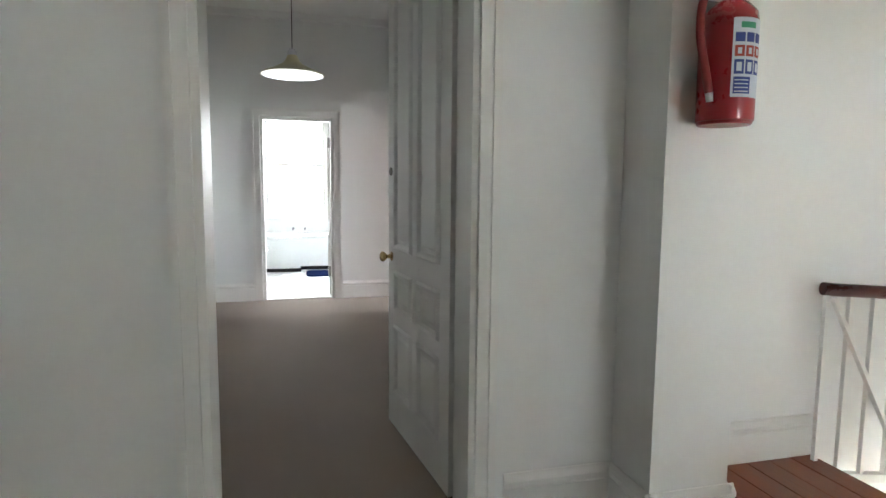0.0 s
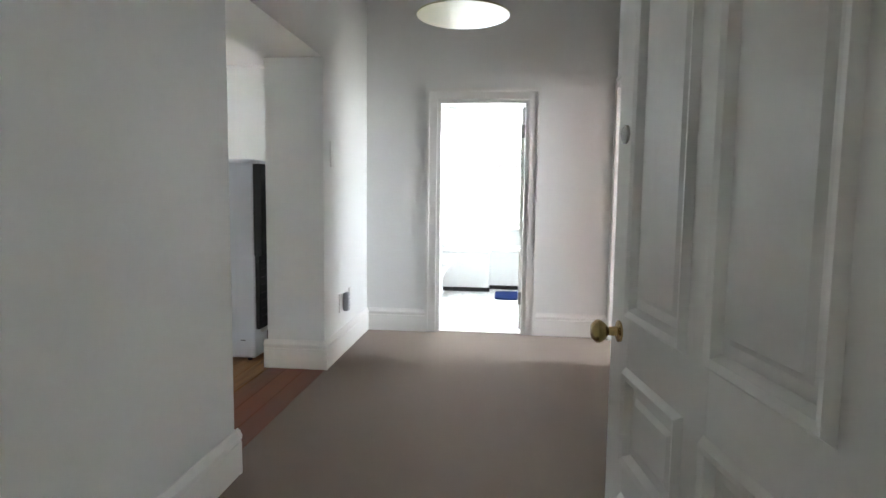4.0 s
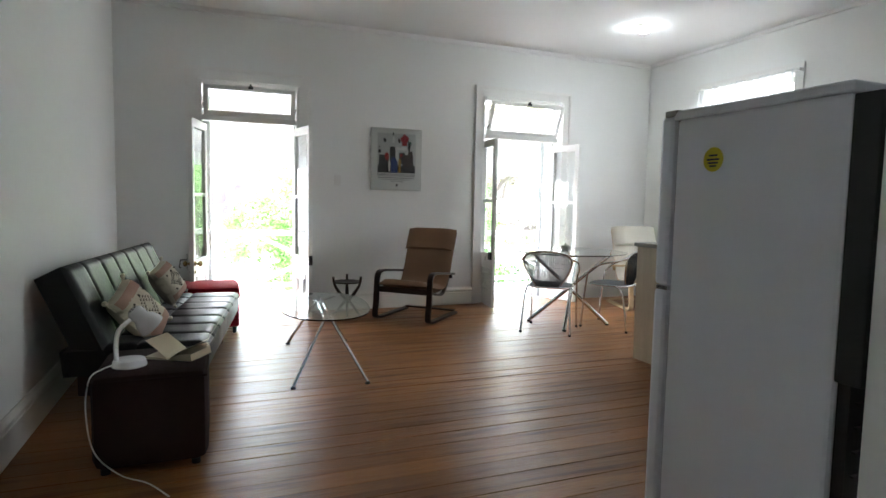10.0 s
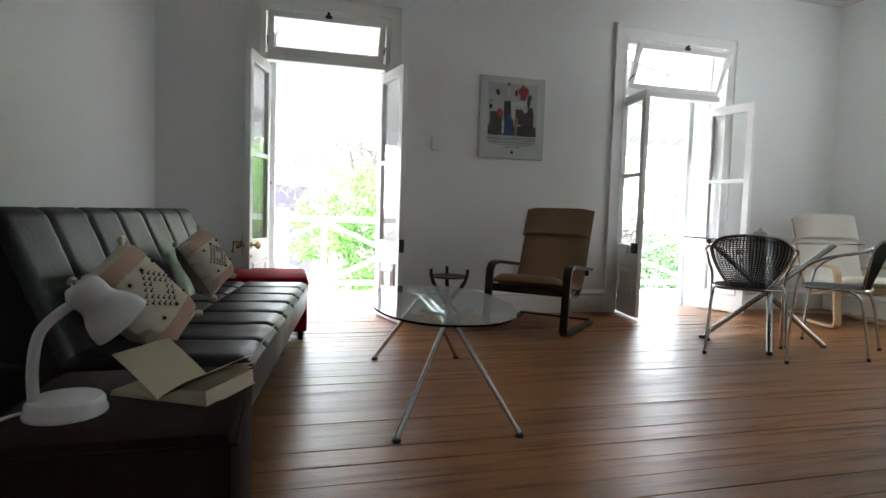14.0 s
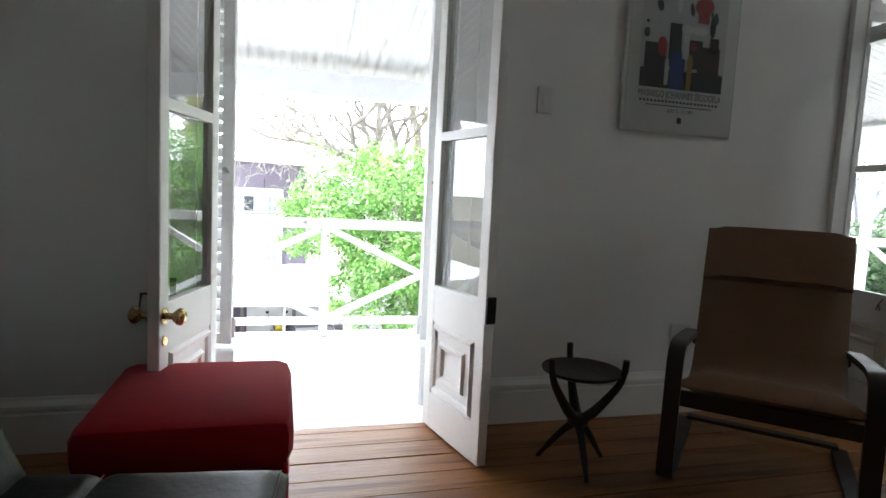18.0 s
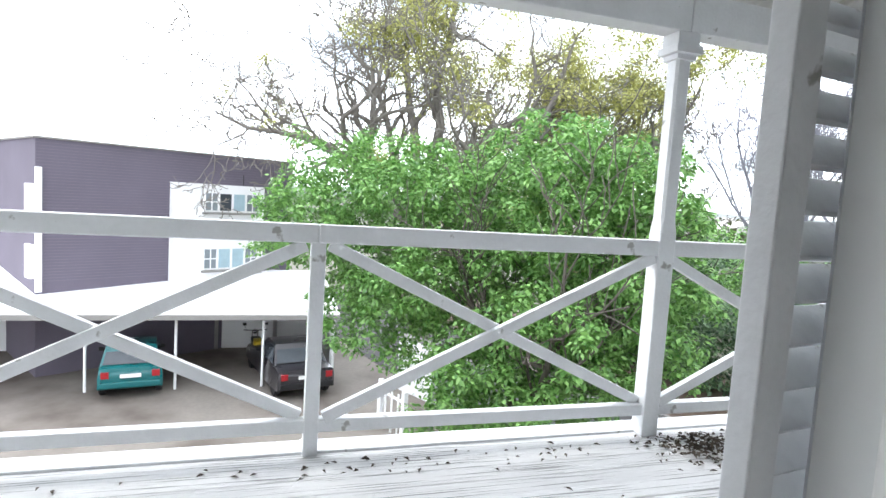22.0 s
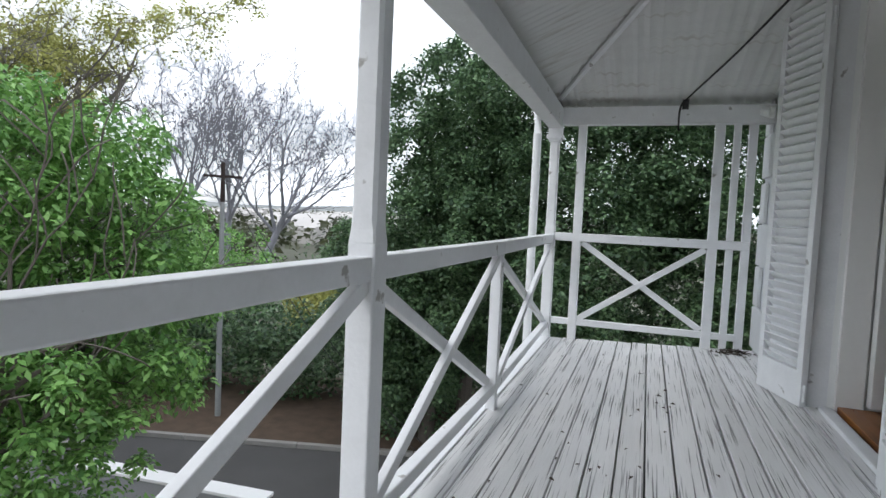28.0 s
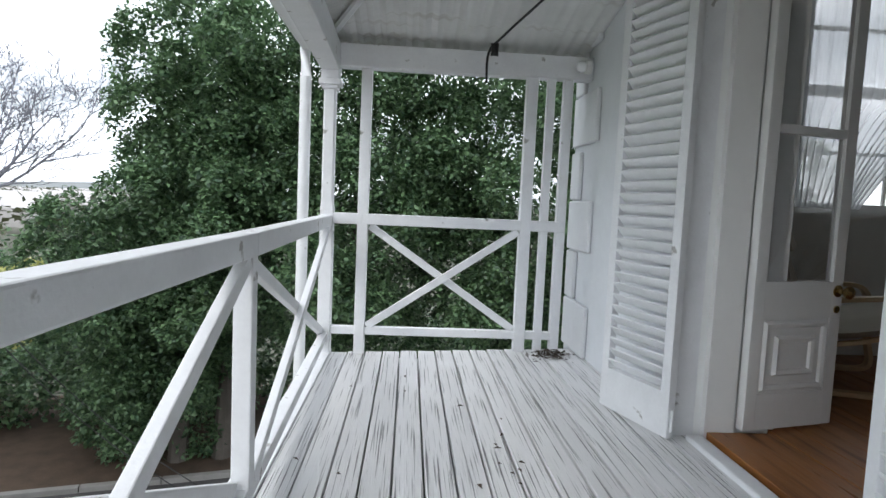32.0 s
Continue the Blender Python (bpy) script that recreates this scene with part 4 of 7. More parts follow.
# ---- living room ----
def fridge(m):
    root = empty("fridge", m, "white fridge freezer with a black back, beside the wide opening", "fridge")
    part("body", box(-0.56, -0.018, 0, 0.58, 0.022, 1.485, 0.012), FRIDGE, root)
    part("top", box(-0.575, -0.012, -0.004, 0.584, 1.483, 1.512, 0.008), FRIDGE, root)
    for a, b, n in ((0.955, 1.50, "freezer_door"), (0.032, 0.945, "fridge_door")):
        d = part(n, box(-0.628, -0.566, -0.004, 0.584, a, b, 0.016), FRIDGE, root)
        part("seal", box(-0.567, -0.559, 0.012, 0.568, a + 0.012, b - 0.012), BLACK, d)
        part("handle", box(-0.640, -0.627, 0.015, 0.040, (a + 0.03) if a > 0.5 else b - 0.33, (a + 0.33) if a > 0.5 else b - 0.03, 0.005), FRIDGE, d)
    part("hinge", box(-0.61, -0.56, -0.008, 0.03, 0.943, 0.957, 0.002), CHROME, root, "small metal middle hinge")
    part("hinge", box(-0.61, -0.56, -0.004, 0.03, 1.497, 1.516, 0.002), STEEL, root)
    bm = box(-0.0195, 0.045, 0.004, 0.576, 0.80, 1.480, 0.004)
    bm_box(bm, -0.0195, 0.012, 0.02, 0.56, 0.24, 0.80)
    part("back_panel", bm, BLACK, root, "black back panel")
    bm = bmesh.new()
    for k in range(9):
        bm_box(bm, 0.0125, 0.022, 0.04, 0.54, 0.27 + k * 0.06, 0.275 + k * 0.06)
    part("condenser", bm, IRON, root, "black condenser grid")
    part("compressor", moved(turned([(0, 0), (0.07, 0.01), (0.09, 0.06), (0.085, 0.12), (0.04, 0.16), (0, 0.165)], 20), pose(-0.07, 0.3, 0.06)), BLACK, root, smooth=True)
    part("water_tray", box(-0.06, 0.01, 0.10, 0.2, 0.20, 0.235, 0.006), WHITEPLASTIC, root)
    for x in (-0.54, -0.08):
        for y in (0.04, 0.54):
            part("foot", cyl((x, y, 0), (x, y, 0.024), 0.018, 0.014), BLACK, root)
    st = part("sticker", moved(turned([(0.036, 0), (0.036, 0.0012), (0, 0.0013)], 24), pose(-0.41, -0.0005, 1.352, 90)), material("yellow_sticker", (0.62, 0.50, 0.02), 0.5, 0.05), root, "round yellow energy sticker")
    bm = bmesh.new()
    for k, (w, z) in enumerate(((0.03, 0.012), (0.044, 0.0), (0.036, -0.010), (0.024, -0.019))):
        bm_box(bm, -0.41 - w / 2, -0.41 + w / 2, -0.0032, -0.002, 1.352 + z - 0.0025, 1.352 + z + 0.0025)
    part("print", bm, STITCH, st)
    part("scuff", box(-0.135, -0.095, -0.0015, -0.0003, 0.155, 0.160), STITCH, root)
    return root


fridge(pose(-1.125, 5.735, 0, rz=1.5) @ Matrix.Diagonal((1, 1, 1.015, 1)))


def peninsula():
    x0, x1, y0, y1 = -3.92, -3.37, 7.50, 9.82
    for i, (a, b) in enumerate(((y0, 8.27), (8.27, 9.04), (9.04, y1))):
        root = empty("kitchen_cabinet", pose(x0, a, 0), "limed oak kitchen base cabinet of the peninsula", "cabinet", "peninsula cabinets")
        d, w = x1 - x0, b - a
        part("body", box(0.0, d - 0.02, 0.003 if i else 0, w - 0.001, 0.10, 0.912), WOODLIGHT, root)
        part("plinth", box(0.03, d - 0.06, 0.02, w - 0.001, 0.0, 0.10), WOODLIGHT, root)
        dr = part("door", box(d - 0.019, d, 0.004, w - 0.004, 0.115, 0.908, 0.002), WOODLIGHT, root)
        part("handle", tube([(d, w - 0.06, 0.70), (d + 0.028, w - 0.06, 0.715), (d + 0.028, w - 0.06, 0.845), (d, w - 0.06, 0.86)], 0.005), CHROME, dr)
        if i == 0:
            part("end_panel", box(-0.002, d - 0.022, -0.018, -0.001, 0.105, 0.912, 0.002), WOODLIGHT, root, "limed oak end panel")
            part("end_plinth", box(-0.002, d - 0.030, -0.013, -0.001, 0.0, 0.104, 0.002), WOODLIGHT, root, "limed oak plinth strip")
            part("back_panel", box(-0.016, -0.001, -0.018, y1 - y0, 0.0, 0.912), WOODLIGHT, root)
    single("worktop", box(x0 - 0.035, x1 + 0.02, y0 - 0.04, y1 + 0.02, 0.9135, 0.945, 0.004), WORKTOP, "grey laminate worktop on the peninsula", "worktop")


peninsula()


def quilt(w, d, nx, ny, mid, thick, sag=0.010, rows=None):
    """A padded slab w by d with stitched seams; its top is at z 0 and it is thick deep."""
    bm = bmesh.new()
    seams_x = [i * w / mid for i in range(mid + 1)]
    seams_y = rows or [0, d / 2, d]

    def pad(v, seams):
        gap = min(abs(v - s) for s in seams[1:-1])
        return min(1.0, gap / 0.03)
    grid = []
    for j in range(ny + 1):
        row = []
        for i in range(nx + 1):
            x, y = w * i / nx, d * j / ny
            p = pad(x, seams_x) ** 0.5 * pad(y, seams_y) ** 0.5
            edge = min(1.0, min(x, w - x, y, d - y) / 0.05)
            z = -sag * (1 - p) - 0.028 * (1 - edge) ** 2
            z += 0.003 * noise.noise((x * 6, y * 6, w)) + 0.0035 * (1 - p) * noise.noise((x * 26, y * 26, 1.0))
            row.append(bm.verts.new((x, y, z)))
        grid.append(row)
    for a, b in zip(grid, grid[1:]):
        for i in range(nx):
            bm.faces.new((a[i], a[i + 1], b[i + 1], b[i]))
    rim = [grid[0][i] for i in range(nx)] + [grid[j][nx] for j in range(ny)] + [grid[ny][i] for i in range(nx, 0, -1)] + [grid[j][0] for j in range(ny, 0, -1)]
    low = []
    for v in rim:
        c = v.co
        low.append(bm.verts.new((min(max(c.x, 0.012), w - 0.012), min(max(c.y, 0.012), d - 0.012), -thick)))
    k = len(rim)
    for i in range(k):
        bm.faces.new((rim[i], low[i], low[(i + 1) % k], rim[(i + 1) % k]))
    bm.faces.new(low)
    return bm


def sofa(m):
    L = 1.88
    root = empty("sofa_bed", m, "black leather click-clack sofa bed with stitched panels", "sofa")
    seat = part("seat", moved(quilt(L, 0.74, 112, 44, 7, 0.17, 0.013), pose(0, -0.02, 0.425)), LEATHER, root, "stitched black leather seat", True)
    back = part("backrest", moved(quilt(L, 0.52, 112, 36, 7, 0.17, rows=[0, 0.25, 0.52]), pose(0, 0.225, 0.385, 113) @ pose(L, 0, 0, 0, 180, 0)), LEATHER, root, "stitched black leather backrest", True)
    for j, y in enumerate((0.35,)):
        for i in range(1, 7):
            part("button", moved(turned([(0.013, 0), (0.011, 0.005), (0, 0.007)], 10), pose(i * L / 7, y, 0.416)), LEATHER, seat, smooth=True)
    pip = material("grey_seam_thread", (0.20, 0.19, 0.18), 0.7, 0.05)
    part("piping", tube([(0.02, 0.705, 0.413), (L - 0.02, 0.705, 0.413)], 0.0022, 6), pip, seat, "grey seam thread")
    part("piping", tube([(0.03, 0.352, 0.417), (L - 0.03, 0.352, 0.417)], 0.0016, 6), pip, seat)
    part("base_frame", box(0.06, L - 0.06, 0.04, 0.64, 0.13, 0.26, 0.01), SUEDE, root, "dark fabric base")
    for x in (0.16, L - 0.16):
        for y in (0.10, 0.58):
            part("leg", cyl((x, y, 0), (x, y, 0.135), 0.02, 0.026), CHROME, root)
    return root


sofa(pose(-5.615, 3.80, 0, rz=-7))


def puffed(w, h, t, m=None, n=18):
    """A stuffed cushion lying in the xz plane, thick along y."""
    bm = bmesh.new()
    sides = []
    for s in (1, -1):
        rows = []
        for j in range(n + 1):
            row = []
            for i in range(n + 1):
                u, v = 2 * i / n - 1, 2 * j / n - 1
                fat = max(0.0, (1 - u ** 4) * (1 - v ** 4)) ** 0.55
                pinch = 1 - 0.05 * (1 - abs(u)) * abs(v) ** 3 - 0.0
                row.append(bm.verts.new((w / 2 * u * (1 - 0.05 * (1 - v * v)), s * t / 2 * fat + 0.007 * noise.noise((u * 2.4, v * 2.4, s)) + 0.004 * noise.noise((u * 6, v * 5, s + 3)), h / 2 * v * (1 - 0.05 * (1 - u * u)))))
            rows.append(row)
        for a, b in zip(rows, rows[1:]):
            for i in range(n):
                bm.faces.new((a[i], a[i + 1], b[i + 1], b[i]))
    bmesh.ops.remove_doubles(bm, verts=bm.verts, dist=0.0015)
    return moved(bm, m) if m is not None else bm


def cushion(m, size):
    root = empty("throw_pillow", m, "cream woven throw pillow with rose bands, charcoal stitching and tassels", "pillow", "sofa pillows")
    w = size
    part("cover", puffed(w, w, 0.15), LINEN, root, smooth=True)

    def face_y(x, z, s=1):
        u, v = 2 * x / w, 2 * z / w
        return s * 0.075 * max(0.0, (1 - u ** 4) * (1 - v ** 4)) ** 0.55
    for z0, z1 in ((-0.42 * w, -0.27 * w), (0.27 * w, 0.42 * w)):
        bm = bmesh.new()
        grid = [[bm.verts.new((x * 0.94 * w, face_y(x * 0.94 * w, z) + 0.0025, z)) for x in [i / 16 - 0.5 for i in range(17)]] for z in [z0 + k * (z1 - z0) / 4 for k in range(5)]]
        for a, b in zip(grid, grid[1:]):
            for i in range(16):
                bm.faces.new((a[i], b[i], b[i + 1], a[i + 1]))
        part("band", bm, ROSE, root, "faded rose band", True)
    bm = bmesh.new()
    for r in (3, 5):
        for q in range(4):
            for k in range(r):
                u, v = ((k, r - k), (r - k, -k), (-k, k - r), (k - r, k))[q]
                x, z = u * 0.026 * w / 0.42, v * 0.017 * w / 0.42
                y = face_y(x, z) + 0.003
                bm_box(bm, x - 0.010, x + 0.010, y - 0.002, y + 0.002, z - 0.0016, z + 0.0016)
                bm_box(bm, x + 0.0085, x + 0.0115, y - 0.002, y + 0.002, z - 0.007, z + 0.0016)
    for x, z in ((-0.30, 0.2), (0.30, 0.2), (-0.3, -0.2), (0.3, -0.2), (0, 0.22), (0, -0.22)):
        bmesh.ops.create_icosphere(bm, subdivisions=1, radius=0.007, matrix=Matrix.Translation((x * w, face_y(x * w, z * w) + 0.003, z * w)))
    part("stitching", bm, STITCH, root, "charcoal diamond stitching")["kind"] = "stuff"
    for sx in (-1, 1):
        for sz in (-1, 1):
            bm = tube([(sx * w * 0.47, 0, sz * w * 0.47), (sx * w * 0.52, 0.004, sz * w * 0.52), (sx * w * 0.56, 0.006, sz * w * 0.53)], [0.004, 0.016, 0.011], 8)
            part("tassel", bm, LINEN, root, smooth=True)
    return root


# the two pillows lean on the backrest
cushion(Matrix.Translation((-5.00, 3.985, 0.59)) @ pose(0, 0, 0, 0, 0, -12) @ pose(0, 0, 0, 31, 14, 0), 0.30)
cushion(Matrix.Translation((-4.06, 3.90, 0.54)) @ pose(0, 0, 0, 0, 0, -6) @ pose(0, 0, 0, 40, 16, 0), 0.375)

# red footstool beyond the sofa
stool = empty("red_footstool", pose(-6.33, 4.00, 0) @ Matrix.Diagonal((1, 1, 0.965, 1)), "square red fabric footstool at the end of the sofa", "footstool")
part("seat", box(0, 0.58, 0, 0.53, 0.30, 0.445, 0.045), REDFAB, stool, smooth=True)
part("base", box(0.01, 0.57, 0.01, 0.52, 0.06, 0.31, 0.015), REDFAB, stool)
for x in (0.05, 0.53):
    for y in (0.05, 0.48):
        part("foot", cyl((x, y, 0), (x, y, 0.065), 0.016, 0.02), BLACK, stool)

cube = empty("footstool", pose(-3.50, 3.82, 0), "dark brown fabric cube footstool carrying a lamp and a book", "footstool")
part("cover", box(0, 0.50, 0, 0.475, 0.02, 0.458, 0.05), SUEDE, cube, smooth=True)
part("seam", tube([(0.004, 0.004, 0.425), (0.496, 0.004, 0.425), (0.496, 0.471, 0.425), (0.004, 0.471, 0.425)], 0.004, 6, True), SUEDE, cube)
for x in (0.05, 0.45):
    for y in (0.05, 0.42):
        part("foot", cyl((x, y, 0), (x, y, 0.025), 0.02), BLACK, cube)


def desk_lamp(m):
    root = empty("desk_lamp", m, "white gooseneck desk lamp standing on the brown footstool", "lamp")
    part("base", turned([(0.072, 0), (0.074, 0.006), (0.073, 0.012), (0.070, 0.016), (0.069, 0.028), (0.064, 0.034), (0, 0.036)], 32), ENAMEL, root, smooth=True)
    line = smooth_line([(-0.048, -0.02, 0.033), (-0.050, -0.018, 0.10), (-0.040, -0.010, 0.165), (-0.005, 0.0, 0.205), (0.02, 0.008, 0.222)], 8)
    part("gooseneck", tube(line, 0.0105, 12), ENAMEL, root, smooth=True)
    head = turned([(0, 0.062), (0.012, 0.064), (0.026, 0.060), (0.036, 0.048), (0.038, 0.030), (0.036, 0.012), (0.039, 0.002), (0.050, -0.014), (0.058, -0.034), (0.061, -0.056), (0.058, -0.056), (0.053, -0.033), (0.045, -0.014), (0.030, -0.004), (0, -0.002)], 32)
    turn = Matrix.Translation((0.055, 0.022, 0.215)) @ Vector((-0.62, -0.25, 0.70)).to_track_quat("Z", "Y").to_matrix().to_4x4()
    h = part("shade", moved(head, turn), ENAMEL, root, "bell-shaped white shade", True)
    bm = bmesh.new()
    for k in range(8):
        a = k * math.tau / 8
        bm_cyl(bm, turn @ Vector((0.016 * math.cos(a), 0.016 * math.sin(a), 0.060)), turn @ Vector((0.016 * math.cos(a), 0.016 * math.sin(a), 0.0655)), 0.003, seg=8)
    part("vents", bm, BLACK, h, "small round vent holes")
    cord = smooth_line([(-0.07, -0.02, 0.012), (-0.10, -0.05, 0.006), (-0.14, -0.10, -0.02), (-0.15, -0.135, -0.15), (-0.12, -0.15, -0.33), (-0.02, -0.17, -0.435), (0.10, -0.25, -0.452), (0.20, -0.40, -0.452)], 8)
    part("cord", tube(cord, 0.0033, 6), WHITEPLASTIC, root, "white cord hanging to the floor", True)
    return root


desk_lamp(Matrix.Translation((-3.145, 3.962, 0.455)) @ pose(0, 0, 0, 0, 0, 88))


def open_book(m):
    root = empty("open_book", m, "open cream-paged paperback lying face up", "book")
    rnd = random.Random(3)

    def leaf(side, fan, lift, curl):
        bm = bmesh.new()
        rows = []
        for i in range(9):
            t = i / 8
            x = side * 0.115 * t
            z = lift * (1 - (1 - t) ** 2.2) + fan * t + curl * t * t + 0.004
            rows.append([bm.verts.new((x, y, z)) for y in (-0.09, 0.09)])
        for a, b in zip(rows, rows[1:]):
            bm.faces.new((a[0], b[0], b[1], a[1]))
        return bm
    for side, thick in ((1, 0.030), (-1, 0.010)):
        bm = bmesh.new()
        prof = [(side * 0.115 * t, thick * (1 - (1 - t) ** 3) + 0.003) for t in [k / 8 for k in range(9)]]
        prof += [(side * 0.118, 0.002), (0, 0.002)]
        block = prism(prof, 0.18, Matrix.Translation((0, -0.09, 0)))
        part("page_block", block, PAPER, root)
        bm.free()
    for fan, lift, curl in ((0.045, 0.02, -0.02), (0.028, 0.02, -0.012), (0.06, 0.015, -0.01)):
        part("page", leaf(1, fan, lift, curl), PAPER, root)
    part("page", leaf(-1, 0.055, 0.02, 0.012), PAPER, root, "lifted page")
    part("cover", box(-0.121, 0.121, -0.093, 0.093, 0, 0.002), LINEN, root)
    return root


open_book(pose(-3.27, 4.16, 0.456, 0, 0, 62))


# ---- glass coffee table ----
def oval_slab(a, b, z0, z1, n=72, power=2.3):
    bm = bmesh.new()
    rings = []
    for z, k in ((z0, 0.996), (z0 + 0.002, 1.0), (z1 - 0.002, 1.0), (z1, 0.996)):
        ring = []
        for i in range(n):
            t = i * math.tau / n
            c, s = math.cos(t), math.sin(t)
            r = (abs(c) ** power + abs(s) ** power) ** (-1 / power)
            ring.append(bm.verts.new((a * k * r * c, b * k * r * s, z)))
        rings.append(ring)
    for p, q in zip(rings, rings[1:]):
        for i in range(n):
            bm.faces.new((p[i], p[(i + 1) % n], q[(i + 1) % n], q[i]))
    bm.faces.new(rings[0][::-1])
    bm.faces.new(rings[-1])
    return bm


coffee = empty("coffee_table", pose(-4.575, 5.085, 0, rz=-4.6), "oval glass coffee table on slanting chrome legs", "table")
part("tabletop", moved(oval_slab(0.585, 0.325, 0.447, 0.457), pose(0.075, 0, 0)), TABLEGLASS, coffee, "clear greenish glass top", True).visible_shadow = False
for sx in (-1, 1):
    ax, az = sx * 0.36, 0.405
    for sy in (-1, 1):
        line = smooth_line([(sx * 0.001, sy * 0.018, az - 0.004), (ax - sx * 0.02, sy * 0.020, az), (ax + sx * 0.02, sy * 0.035, az - 0.025), (sx * 0.612, sy * 0.243, 0.014)], 8)
        leg = part("leg", tube(line, 0.0105, 12), CHROME, coffee, "slanting chrome leg", True)
        part("foot", moved(turned([(0.017, 0), (0.019, 0.006), (0.014, 0.014), (0, 0.016)], 14), pose(sx * 0.614, sy * 0.244, 0)), BLACK, leg, smooth=True)
    bm = cyl((sx * 0.30, 0, az + 0.008), (sx * 0.30, 0, 0.446), 0.016, seg=16)
    bm_box(bm, sx * 0.30 - 0.05, sx * 0.30 + 0.05, -0.022, 0.022, az - 0.012, az + 0.012, None, 0.004)
    part("clamp", bm, CHROME, coffee, "chrome clamp under the glass")
    for sy in (-1, 1):
        part("pad", cyl((sx * 0.30, sy * 0.10, 0.436), (sx * 0.30, sy * 0.10, 0.4468), 0.02, seg=16), CHROME, coffee)
        part("arm", tube([(sx * 0.30, 0, az + 0.012), (sx * 0.30, sy * 0.10, 0.436)], 0.008), CHROME, coffee)


# ---- bent-wood armchairs ----
def strip(line, width, thick):
    """A bent flat strip through (y, z) points, width along x."""
    pts = smooth_line([(0, y, z) for y, z in line], 7)
    bm = bmesh.new()
    rows = []
    for i, p in enumerate(pts):
        t = (pts[min(i + 1, len(pts) - 1)] - pts[max(i - 1, 0)]).normalized()
        n = Vector((0, -t.z, t.y)) * thick / 2
        rows.append([bm.verts.new(p + n * s + Vector((x, 0, 0))) for x, s in ((-width / 2, 1), (width / 2, 1), (width / 2, -1), (-width / 2, -1))])
    for a, b in zip(rows, rows[1:]):
        for k in range(4):
            bm.faces.new((a[k], a[(k + 1) % 4], b[(k + 1) % 4], b[k]))
    bm.faces.new(rows[0][::-1])
    bm.faces.new(rows[-1])
    return bm


def padded_strip(line, width, thick):
    """A long soft cushion through (y, z) points, rounded across."""
    pts = smooth_line([(0, y, z) for y, z in line], 8)
    bm = bmesh.new()
    rows, K = [], 9
    for i, p in enumerate(pts):
        t = (pts[min(i + 1, len(pts) - 1)] - pts[max(i - 1, 0)]).normalized()
        n = Vector((0, -t.z, t.y))
        e = min(1.0, 0.35 + min(i, len(pts) - 1 - i) / 3)
        ring = []
        for k in range(K):
            u = 2 * k / (K - 1) - 1
            ring.append(bm.verts.new(p + Vector((u * width / 2, 0, 0)) + n * thick / 2 * e * (1 - u ** 6) ** 0.5 + n * 0.002 * noise.noise((u * 3, i * 0.4, 0))))
        for k in range(K - 2, 0, -1):
            u = 2 * k / (K - 1) - 1
            ring.append(bm.verts.new(p + Vector((u * width / 2, 0, 0)) - n * thick / 2 * e * (1 - u ** 6) ** 0.5))
        rows.append(ring)
    m = len(rows[0])
    for a, b in zip(rows, rows[1:]):
        for k in range(m):
            bm.faces.new((a[k], a[(k + 1) % m], b[(k + 1) % m], b[k]))
    bm.faces.new(rows[0][::-1])
    bm.faces.new(rows[-1])
    return bm


def bent_armchair(m, wood, cover, label):
    root = empty("armchair", m, label, "armchair", "bent-wood armchairs")
    for sx in (-1, 1):
        x = sx * 0.295
        side = part("side_frame", strip([(-0.36, 0.018), (-0.10, 0.018), (0.22, 0.018), (0.335, 0.03), (0.365, 0.08), (0.345, 0.20), (0.33, 0.40), (0.31, 0.49), (0.24, 0.525), (0.08, 0.515), (-0.14, 0.49), (-0.28, 0.475)], 0.055, 0.024), wood, root, "bent wooden side frame with armrest", True, m=pose(x, 0, 0))
        part("back_rail", strip([(0.28, 0.345), (0.05, 0.275), (-0.12, 0.27), (-0.24, 0.40), (-0.33, 0.62), (-0.43, 0.86), (-0.465, 0.93)], 0.03, 0.022), wood, root, smooth=True, m=pose(sx * 0.245, 0, 0))
    for y, z in ((0.315, 0.335), (-0.27, 0.45), (-0.34, 0.03)):
        part("crossbar", box(-0.29, 0.29, y - 0.012, y + 0.012, z - 0.03, z + 0.03, 0.006) if y != -0.34 else box(-0.29, 0.29, y - 0.025, y + 0.025, 0.032, 0.05, 0.004), wood, root)
    for k in range(5):
        y, z = (-0.20, 0.36) if k == 0 else (-0.27 - 0.045 * k, 0.44 + 0.105 * k)
        part("slat", strip([(y, z), (y - 0.012, z + 0.03)], 0.47, 0.008), wood, root)
    part("cushion", padded_strip([(0.335, 0.385), (0.30, 0.40), (0.10, 0.345), (-0.08, 0.325), (-0.165, 0.37), (-0.235, 0.49), (-0.315, 0.70), (-0.40, 0.91), (-0.425, 0.965)], 0.55, 0.098), cover, root, "long padded seat and back cushion", True)
    part("head_pillow", padded_strip([(-0.275, 0.735), (-0.30, 0.79), (-0.35, 0.91), (-0.375, 0.965)], 0.545, 0.095), cover, root, "head pillow strapped to the top", True)
    return root


bent_armchair(pose(-6.045, 6.335, 0, rz=-134.5) @ Matrix.Diagonal((1.03, 1, 0.965, 1)), DARKWOOD, TANLEATHER, "brown leather armchair with a dark bent-wood frame")
bent_armchair(pose(-5.87, 9.22, 0, rz=-107), BIRCH, CREAM, "cream cushioned armchair with a pale bent-wood frame, in the corner")

